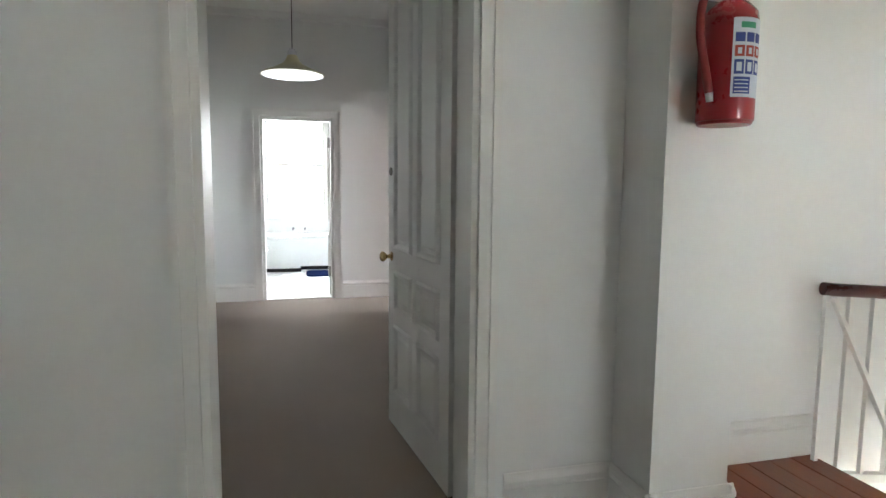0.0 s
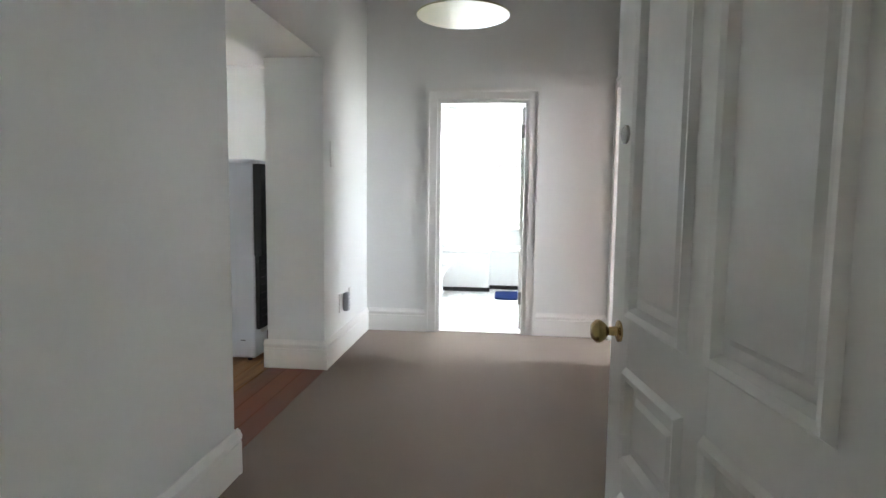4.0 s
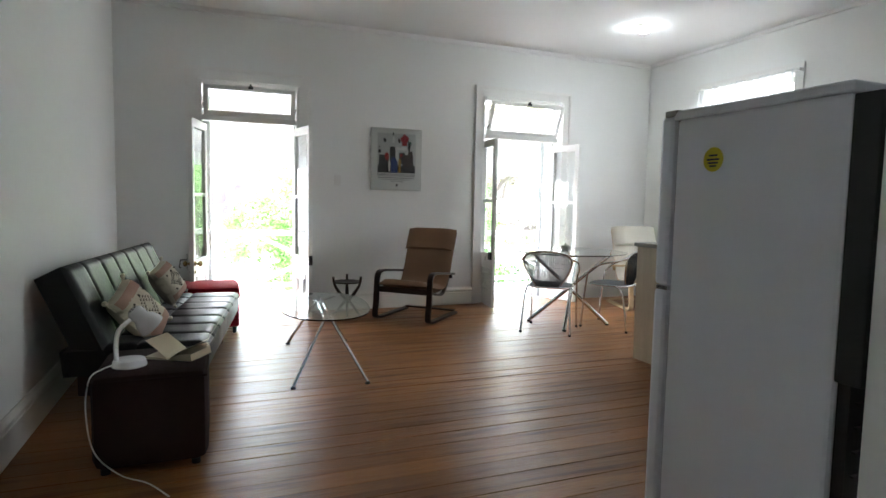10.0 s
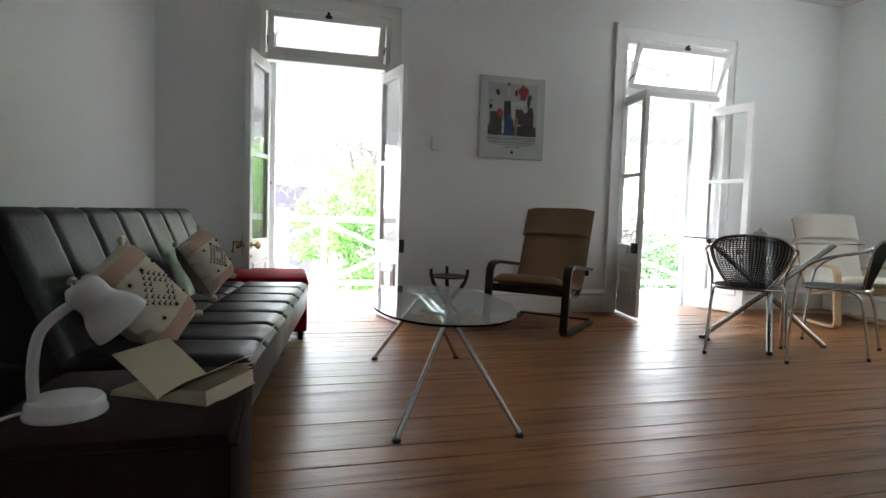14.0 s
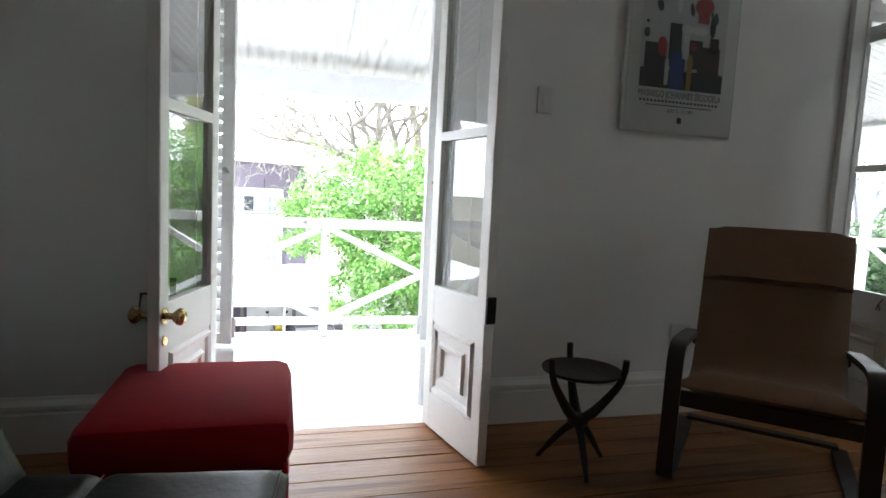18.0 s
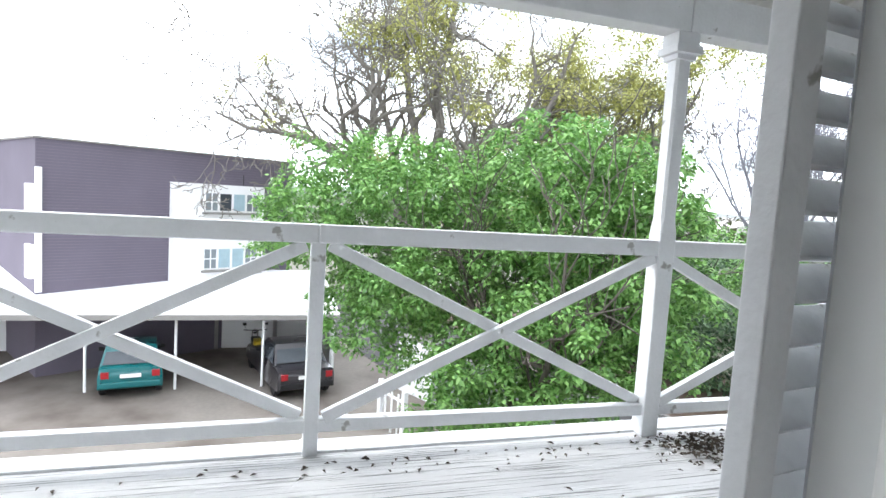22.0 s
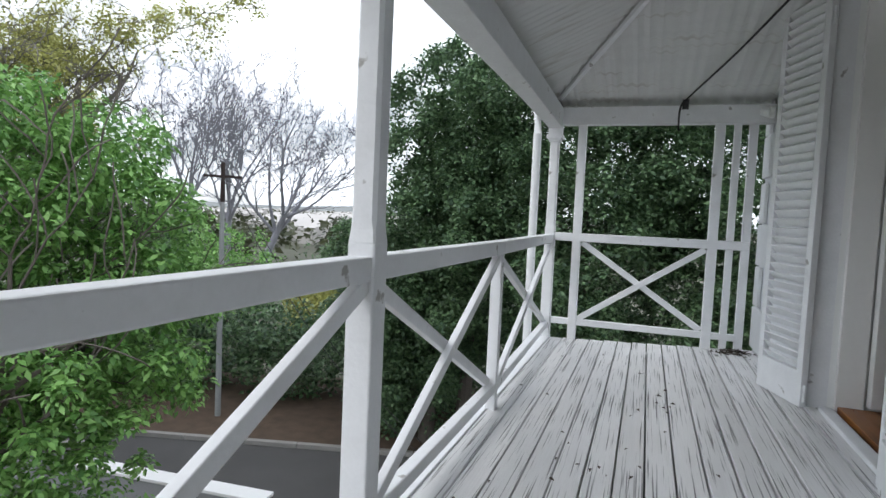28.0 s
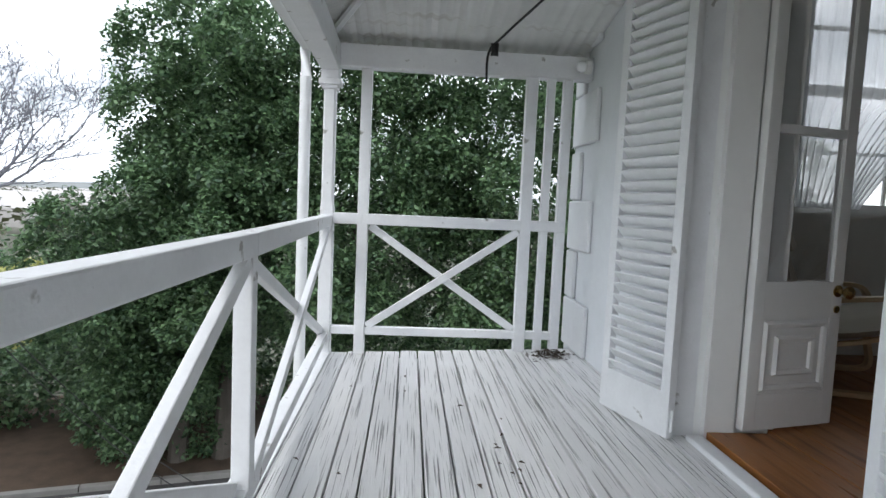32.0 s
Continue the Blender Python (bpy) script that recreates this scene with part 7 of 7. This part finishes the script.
def leaf_mesh(name, centres, radii, per, size, seed, mat, droop=0.25, slim=0.30):
    """Folded leaves set like shingles on small sprays: each looks outward and up, its tip hanging."""
    rng = np.random.default_rng(seed)
    n = len(centres) * per
    c = np.repeat(np.asarray(centres, float), per, 0)
    r = np.repeat(np.asarray(radii, float), per)[:, None]
    o = rng.normal(0, 1, (n, 3))
    o[:, 2] += 0.25
    o /= np.linalg.norm(o, axis=1)[:, None]
    p = c + o * r * (1 - 0.75 * rng.random((n, 1)) ** 1.6) * np.array([1.0, 1.0, 0.8])
    nrm = o * 0.7 + np.array([0, 0, 0.75]) + rng.normal(0, 0.38, (n, 3))
    nrm /= np.linalg.norm(nrm, axis=1)[:, None]
    d = np.cross(nrm, rng.normal(0, 1, (n, 3))) + o * 0.5
    d[:, 2] -= droop
    d /= np.linalg.norm(d, axis=1)[:, None]
    s = np.cross(d, nrm)
    s /= np.linalg.norm(s, axis=1)[:, None]
    up_ = np.cross(s, d)
    k = size * rng.uniform(0.6, 1.35, (n, 1))
    v = np.stack([p, p + d * k * 0.45 + s * k * slim + up_ * k * 0.10, p + d * k, p + d * k * 0.45 - s * k * slim + up_ * k * 0.10], 1).reshape(-1, 3)
    i = np.arange(n)[:, None] * 4
    f = np.concatenate([i + np.array([[0, 1, 2]]), i + np.array([[0, 2, 3]])], 1).reshape(-1, 3)
    return triangles(name, v, f, mat)


def branch_tree(name, base, height, mat, label, seed, limbs, reach, length, rise, crooked, trunk_r, levels=3, lean=(0, 0), tips_out=None, shoots=5, thin=0.009, stout=0.55):
    """A trunk, a few great limbs, and side shoots on every limb down to thin twigs."""
    rnd = random.Random(seed)
    root = empty(name, Matrix.Translation(base), label, "tree")
    bm = bmesh.new()

    def limb(p, d, span, r, level):
        n = 8 if level < 2 else (6 if level < 3 else 4)
        bend = crooked * (0.8 if level == 0 else 1.15)
        pts, rad, q, dd = [p], [r], p, d
        for k in range(n):
            dd = (dd + Vector((rnd.gauss(0, bend), rnd.gauss(0, bend), rnd.gauss(0, bend) + rise))).normalized()
            q = q + dd * span / n
            pts.append(q)
            rad.append(max(thin, r * (1 - 0.80 * (k + 1) / n)))
        bm_tube(bm, pts, rad, 7 if level < 1 else (5 if level < 2 else 3))
        if level >= levels:
            if tips_out is not None:
                tips_out.append(q)
            return
        for k in range(2, n + 1):
            for j in range(2 if level == 0 and k > 3 else 1):
                if rnd.random() > shoots / 6.0:
                    continue
                along = (pts[k] - pts[k - 1]).normalized()
                side = (Matrix.Rotation(rnd.uniform(0, math.tau), 3, along) @ along.orthogonal()).normalized()
                way = (along + side * rnd.uniform(0.55, 1.25) + Vector((0, 0, 0.15))).normalized()
                limb(pts[k], way, span * rnd.uniform(0.34, 0.62) * (1.1 - 0.3 * k / n), rad[k] * rnd.uniform(0.55, 0.8), level + 1)
    stem, q, way = [Vector((0, 0, -0.1))], Vector((0, 0, -0.1)), Vector((lean[0], lean[1], 1)).normalized()
    for k in range(5):
        q = q + (way + Vector((rnd.gauss(0, 0.05), rnd.gauss(0, 0.05), 0))) * height / 5
        stem.append(q)
    part("trunk", tube(stem, [trunk_r * (1.25 if k == 0 else 1 - 0.07 * k) for k in range(6)], 12), mat, root, "grey trunk", True)
    turn0 = rnd.uniform(0, math.tau)
    for k in range(limbs):
        a = turn0 + k * math.tau / limbs + rnd.uniform(-0.25, 0.25)
        way = Vector((math.cos(a) * reach + lean[0], math.sin(a) * reach + lean[1], 0.55 + 0.55 * (k % 3))).normalized()
        limb(stem[5 if k % 2 else 4], way, length * rnd.uniform(0.8, 1.1), trunk_r * stout * rnd.uniform(0.85, 1.15), 0)
    part("twig_mass", bm, mat, root, "bare forking branches")["kind"] = "stuff"
    return root


def crown_points(rng, centre, size, n, bumps, seed):
    """Points near the uneven skin of a crown, and some inside."""
    d = rng.normal(0, 1, (n, 3))
    d /= np.linalg.norm(d, axis=1)[:, None]
    out = []
    for v in d:
        k = 1 + bumps * noise.noise(Vector(v) * 2.1 + Vector((seed, 0, 0))) + 0.5 * bumps * noise.noise(Vector(v) * 5.3 + Vector((0, seed, 0)))
        out.append(np.asarray(centre) + v * np.asarray(size) * k * (1 - 0.55 * rng.random() ** 2.2))
    return out


def spaced(points, gap):
    """Thin a cloud so that no two points stand closer than the gap."""
    kept, cells = [], {}
    for p in points:
        key = tuple(int(math.floor(v / gap)) for v in p)
        near = (q for dx in (-1, 0, 1) for dy in (-1, 0, 1) for dz in (-1, 0, 1) for q in cells.get((key[0] + dx, key[1] + dy, key[2] + dz), ()))
        if all((p[0] - q[0]) ** 2 + (p[1] - q[1]) ** 2 + (p[2] - q[2]) ** 2 > gap * gap for q in near):
            cells.setdefault(key, []).append(p)
            kept.append(p)
    return kept


# the fresh green tree close to the balcony
rng = np.random.default_rng(11)
pts = []
for c, r in (((-17.9, 5.6, 0.45), 1.1), ((-17.2, 6.9, 0.75), 1.4), ((-16.2, 8.4, 0.65), 1.5), ((-15.0, 9.5, 0.95), 1.4), ((-14.5, 10.2, 0.95), 1.1), ((-16.4, 7.4, -0.8), 1.35),
             ((-15.2, 8.8, -1.0), 1.5), ((-14.0, 9.8, -0.6), 1.3), ((-14.1, 9.0, -2.2), 1.2), ((-15.1, 7.9, -2.3), 0.85), ((-14.0, 10.1, 0.1), 0.7), ((-13.7, 10.1, -1.3), 0.5), ((-17.0, 6.2, -0.9), 0.8)):
    pts += crown_points(rng, c, (r, r, r * 0.92), int(120 * r * r), 0.6, c[0] + c[2])
pts = spaced(pts, 0.27)
green = empty("leafy_tree", pose(-15.4, 8.9, G), "fresh green leafy tree close to the balcony", "tree")
ob = new("crown", leaf_mesh("crown", pts, list(rng.uniform(0.15, 0.34, len(pts))), 100, 0.098, 3, LEAF_GREEN, 0.55, 0.26))
ob.parent, ob.matrix_parent_inverse = green, Matrix.Translation((15.4, -8.9, -G))
tagged(ob, "crown of fresh green leaves", kind="stuff")
bt = branch_tree("leafy_tree_limbs", (-15.4, 8.9, G), 2.6, BARK, "dark limbs of the fresh green tree", 4, 7, 0.75, 3.6, 0.05, 0.14, 0.16, 2)
for ch in list(bt.children):
    ch.parent = green
    ch.name = "limb"
bpy.data.objects.remove(bt)

# tall trees with bare crooked branches and yellow-green tufts
for base, h, limbs, reach, length, seed, tufts, tr, high in (((-26.0, 10.0, G), 6.6, 13, 1.9, 7.2, 5, 2000, 0.44, 0.0), ((-25.6, 16.3, G), 6.8, 10, 1.25, 5.0, 8, 650, 0.30, 0.28)):
    tips = []
    t_ = branch_tree("tall_tree", base, h, BARKPALE, "tall tree with crooked bare branches and yellow-green tufts", seed, limbs, reach, length, 0.025, 0.29, tr, 4, (0, 0.03), tips, 4.8, 0.012, 0.46)
    rr = random.Random(seed)
    score = lambda p: -p.y * 0.15 + 2.0 * noise.noise(p * 0.5 + Vector((seed, 0, 0))) + 0.10 * abs(p.z - h - 2.0) - high * p.z + rr.gauss(0, 0.25)
    chosen = sorted(tips, key=score)[:tufts]
    ob = new("foliage", leaf_mesh("foliage", [tuple(p) for p in chosen], [0.36] * len(chosen), 32, 0.11, seed, LEAF_YELLOW, 0.3))
    ob.parent = t_
    tagged(ob, "sparse yellow-green leaf tufts", kind="stuff")

# leafless trees farther off
for base, h, limbs, reach, length, seed, lean in (((-33.6, 38.0, G), 5.9, 9, 0.80, 8.0, 31, (0.40, 0.0)), ((-36.3, 38.6, G), 6.2, 7, 0.40, 8.4, 44, (0.02, 0.0)), ((-38.8, 37.4, G), 6.0, 7, 0.40, 8.2, 57, (-0.06, 0.0))):
    branch_tree("bare_tree", base, h, BARKHAZE, "leafless tree with fine upswept twigs", seed, limbs, reach, length, 0.05, 0.11, 0.30, 4, lean, None, 4.3, 0.016, 0.40)


# the dark evergreens beyond the end of the balcony
def bough_points(rng, c, s, boughs, phase):
    """Sprays on rounded boughs that stand out of the crown, and a looser fill behind them."""
    out, size = [], []
    heads = spaced(crown_points(rng, c, s, boughs * 4, 0.45, phase), 0.62)[:boughs]
    for b in heads:
        away = (b - np.asarray(c)) / (np.linalg.norm(b - np.asarray(c)) + 1e-6)
        big = rng.uniform(0.38, 0.72)
        for j in range(int(26 * big / 0.55)):
            d = rng.normal(0, 1, 3) + 0.75 * away + np.array([0, 0, 0.45])
            out.append(b + d / np.linalg.norm(d) * big * rng.uniform(0.75, 1.0))
            size.append(rng.uniform(0.13, 0.22))
    for q in crown_points(rng, c, np.asarray(s) * 0.88, boughs * 13, 0.4, phase):
        out.append(q)
        size.append(0.36)
    return out, size


rng = np.random.default_rng(17)
for k, (c, s, n) in enumerate((((-13.2, 19.0, -0.9), (2.1, 2.1, 2.7), 62), ((-12.3, 19.2, 2.4), (2.0, 2.0, 2.9), 60), ((-9.4, 19.0, 1.6), (3.0, 2.6, 4.6), 110), ((-5.6, 18.6, 1.0), (3.0, 2.6, 4.8), 95), ((-2.4, 19.2, 0.6), (3.0, 2.6, 4.4), 60), ((-13.9, 19.8, -3.2), (1.9, 2.0, 2.0), 34))):
    tree = empty("evergreen_tree", pose(c[0], c[1], G), "dense dark evergreen tree beyond the balcony end", "tree", "dark evergreens")
    p, sizes = bough_points(rng, np.asarray(c), s, n, k * 3.7)
    p = [q - np.array([c[0], c[1], G]) for q in p]
    ob = new("crown", leaf_mesh("crown", p, sizes, 30, 0.105, 40 + k, LEAF_DARK, 0.15))
    ob.parent = tree
    tagged(ob, "dense crown of small dark leaves", kind="stuff")
    part("trunk", tube([(0, 0, -0.1), (0.1, 0.1, 2.2), (0, 0.2, c[2] - G)], [0.22, 0.16, 0.06], 8), BARK, tree)

# hedge and shrubs along the road
pts = []
rng = np.random.default_rng(23)
for k in range(30):
    u = -12 + k * 1.1
    c = ROAD_M @ Vector((u, 4.2 + 0.5 * math.sin(k * 1.7), 0))
    pts += crown_points(rng, (c.x, c.y, G + 1.5 + 0.3 * math.sin(k * 2.3)), (1.2, 1.2, 1.7), 95, 0.3, k)
ob = single("hedge", bmesh.new(), LEAF_DARK, "dark unclipped hedge along the verge", "hedge", kind="stuff")
ob.data = leaf_mesh("hedge", pts, [0.36] * len(pts), 20, 0.17, 5, LEAF_DARK)
for k, (x, y, z, r, mat, lab) in enumerate(((-26.5, 27.0, -2.6, 2.3, LEAF_GREEN, "green shrub tree beyond the road"), (-22.0, 29.0, -3.2, 2.2, LEAF_DARK, "dark green shrub tree beyond the road"), (-21.2, 26.6, -3.4, 1.4, LEAF_YELLOW, "yellow flowering shrub beyond the road"), (-30.5, 25.5, -2.4, 2.4, LEAF_DARK, "dark green shrub tree beyond the road"), (-33.5, 30.0, -2.2, 2.6, LEAF_GREEN, "green shrub tree beyond the road"))):
    p = [q - np.array([x, y, G]) for q in crown_points(rng, (x, y, z), (r, r, r), 260, 0.3, k)]
    sh = empty("shrub_tree", pose(x, y, G), lab, "shrub", "shrubs beyond the road")
    ob = new("crown", leaf_mesh("crown", p, [0.4] * len(p), 20, 0.2, 60 + k, mat))
    ob.parent = sh
    ob["kind"] = "stuff"
    part("trunk", cyl((0, 0, -0.1), (0, 0, z - G), 0.10, 0.05, 8), BARK, sh)

# ---- the valley, the town and the hills ----
rng = np.random.default_rng(2)
verts, faces = [], []
for k in range(520):
    az = radians(rng.uniform(95, 150))
    d = rng.uniform(110, 620)
    x, y = -8 + d * math.cos(az), 5 + d * math.sin(az)
    w, l, h = rng.uniform(3, 8), rng.uniform(3, 8), rng.uniform(1.6, 3.6)
    b = len(verts)
    z = G - 0.3
    verts += [(x - w, y - l, z), (x + w, y - l, z), (x + w, y + l, z), (x - w, y + l, z), (x - w, y - l, z + h), (x + w, y - l, z + h), (x + w, y + l, z + h), (x - w, y + l, z + h), (x - w, y, z + h * 1.5), (x + w, y, z + h * 1.5)]
    faces += [(b, b + 1, b + 5, b + 4), (b + 1, b + 2, b + 6, b + 9, b + 5), (b + 2, b + 3, b + 7, b + 6), (b + 3, b, b + 4, b + 8, b + 7), (b + 4, b + 5, b + 9, b + 8), (b + 6, b + 7, b + 8, b + 9)]
me = bpy.data.meshes.new("town")
me.from_pydata(verts, [], faces)
me.materials.append(material("far_house_paint", (0.46, 0.44, 0.42), 0.8, 0.4, 0.02, 0.1, 0.0))
tagged(new("distant_town", me), "small pale houses scattered over the valley", "town", kind="stuff")
pts = []
for k in range(1500):
    az = radians(rng.uniform(95, 150))
    d = rng.uniform(70, 560)
    pts.append((-8 + d * math.cos(az), 5 + d * math.sin(az), G + rng.uniform(0.5, 2.6)))
me = leaf_mesh("distant_trees", pts, [3.4] * len(pts), 26, 1.5, 9, leaf_material("far_foliage", (0.035, 0.045, 0.022), (0.09, 0.10, 0.05)))
tagged(new("distant_trees", me), "far scattered trees in the valley", "trees", kind="stuff")
# Distance haze is put into this pale base colour.
HILL = material("haze_tinted_hill", (0.20, 0.215, 0.21), 1.0, 0.2, 0.004, 0.05, 0.0)
for dist, top, seed in ((800, 9, 0.0), (1500, 24, 5.0)):
    bm = bmesh.new()
    prev = None
    for k in range(241):
        az = radians(40 + k * 0.75)
        h = top * (0.55 + 0.6 * noise.noise(Vector((k * 0.045, seed, 0))) + 0.18 * noise.noise(Vector((k * 0.2, seed, 3))))
        x, y = dist * math.cos(az), dist * math.sin(az)
        row = [bm.verts.new((x, y, G - 1)), bm.verts.new((x * 1.12, y * 1.12, G + max(2, h))), bm.verts.new((x * 1.4, y * 1.4, G - 2))]
        if prev:
            bm.faces.new((prev[0], row[0], row[1], prev[1]))
            bm.faces.new((prev[1], row[1], row[2], prev[2]))
        prev = row
    single("distant_hills", bm, HILL, "low hills on the horizon with haze put into their colour", "hills", kind="structure", smooth=True)

# ---- balcony clutter ----
DEADLEAF = material("dry_dark_leaves", (0.085, 0.07, 0.055), 0.9, 0.4, 20, 100, 0.0)
rng = np.random.default_rng(8)
v, f = [], []
for (cx, cy, rx, ry, n) in ((-8.46, 6.50, 0.13, 0.17, 460), (-7.28, 9.74, 0.10, 0.09, 190), (-8.55, 5.3, 0.08, 1.2, 60), (-8.0, 7.5, 0.5, 2.2, 50)):
    for k in range(n):
        x, y = cx + rng.normal(0, rx * 0.6), cy + rng.normal(0, ry * 0.6)
        if not (XR + 0.05 < x < XO - 0.02):
            continue
        pile = 0.035 * math.exp(-((x - cx) / rx) ** 2 - ((y - cy) / ry) ** 2) if n > 100 else 0.0
        z = DZ(x) + 0.004 + pile * rng.random()
        a, s = rng.uniform(0, math.tau), rng.uniform(0.008, 0.02)
        t = rng.uniform(-0.006, 0.010)
        b = len(v)
        v += [(x - s * math.cos(a), y - s * math.sin(a), z), (x + 0.4 * s * math.sin(a), y - 0.4 * s * math.cos(a), z + 0.004 + abs(t)), (x + s * math.cos(a), y + s * math.sin(a), z + 0.002), (x - 0.4 * s * math.sin(a), y + 0.4 * s * math.cos(a), z + 0.006)]
        f += [(b, b + 1, b + 2), (b, b + 2, b + 3)]
me = bpy.data.meshes.new("fallen_leaves")
me.from_pydata(v, [], f)
me.materials.append(DEADLEAF)
tagged(new("fallen_leaves", me), "dry dark leaves swept into heaps on the deck", "leaves", kind="stuff")
rope = empty("hanging_cable", pose(0, 0, 0), "black cable tied to the end beam, running up under the roof", "cable")
part("cable", tube(smooth_line([(-7.77, 9.79, 1.66), (-7.765, 9.785, 1.84), (-7.69, 9.70, 1.925), (-7.47, 9.10, 2.06), (-7.26, 8.45, 2.21)], 8), 0.008, 6), IRON, rope, smooth=True)
part("knot", moved(puffed(0.05, 0.08, 0.04), pose(-7.73, 9.775, 1.86)), IRON, rope)

# ---- boards ----
def boards(name, x0, x1, y0, y1, width, mat, parent_label, top=0.0, slope=None, thick=0.024, gap=0.0035, jitter=0.0012, tilt=0.0):
    rnd = random.Random(5)
    root = empty(name, pose(0, 0, 0), parent_label, "floor", kind="structure")
    n = round((x1 - x0) / width)
    w = (x1 - x0) / n
    g = gap / 2
    for k in range(n):
        x = x0 + k * w
        me = bpy.data.meshes.new("plank")
        bm = bmesh.new()
        bm_box(bm, g, w - g, y0 - (y0 + y1) / 2, y1 - (y0 + y1) / 2, -thick, 0)
        top_edges = [e for e in bm.edges if all(v.co.z > -1e-6 for v in e.verts)]
        bmesh.ops.bevel(bm, geom=top_edges, offset=0.002, segments=1, affect="EDGES")
        bm.to_mesh(me)
        bm.free()
        me.materials.append(mat)
        ob = new("plank", me)
        ob.parent = root
        z = top if slope is None else slope(x + w / 2)
        ob.location = (x, (y0 + y1) / 2, z + rnd.uniform(-jitter, jitter))
        ob.rotation_euler = (0, radians(rnd.gauss(0, tilt)), 0)
    return root


boards("floor_living", XW, -0.985, 3.42, YN, 0.135, BOARD, "varnished red-brown pine floorboards in the living room", -0.001, None, 0.024, 0.0028, 0.0006, 0.45)
boards("floor_threshold", -0.98, -0.56, 4.0, 5.61, 0.14, REDBOARD, "red-brown boards in the wide opening", -0.001)
boards("floor_landing", 1.72, 3.03, 0.4, 2.125, 0.13, REDBOARD, "red-brown boards on the stair landing", 0.0)
boards("deck_boards", XR - 0.01, XO - 0.002, -3.0, YE + 0.02, 0.118, DECK, "weathered white painted deck boards with bare grey grain", 0, DZ, 0.05, 0.009, 0.002)
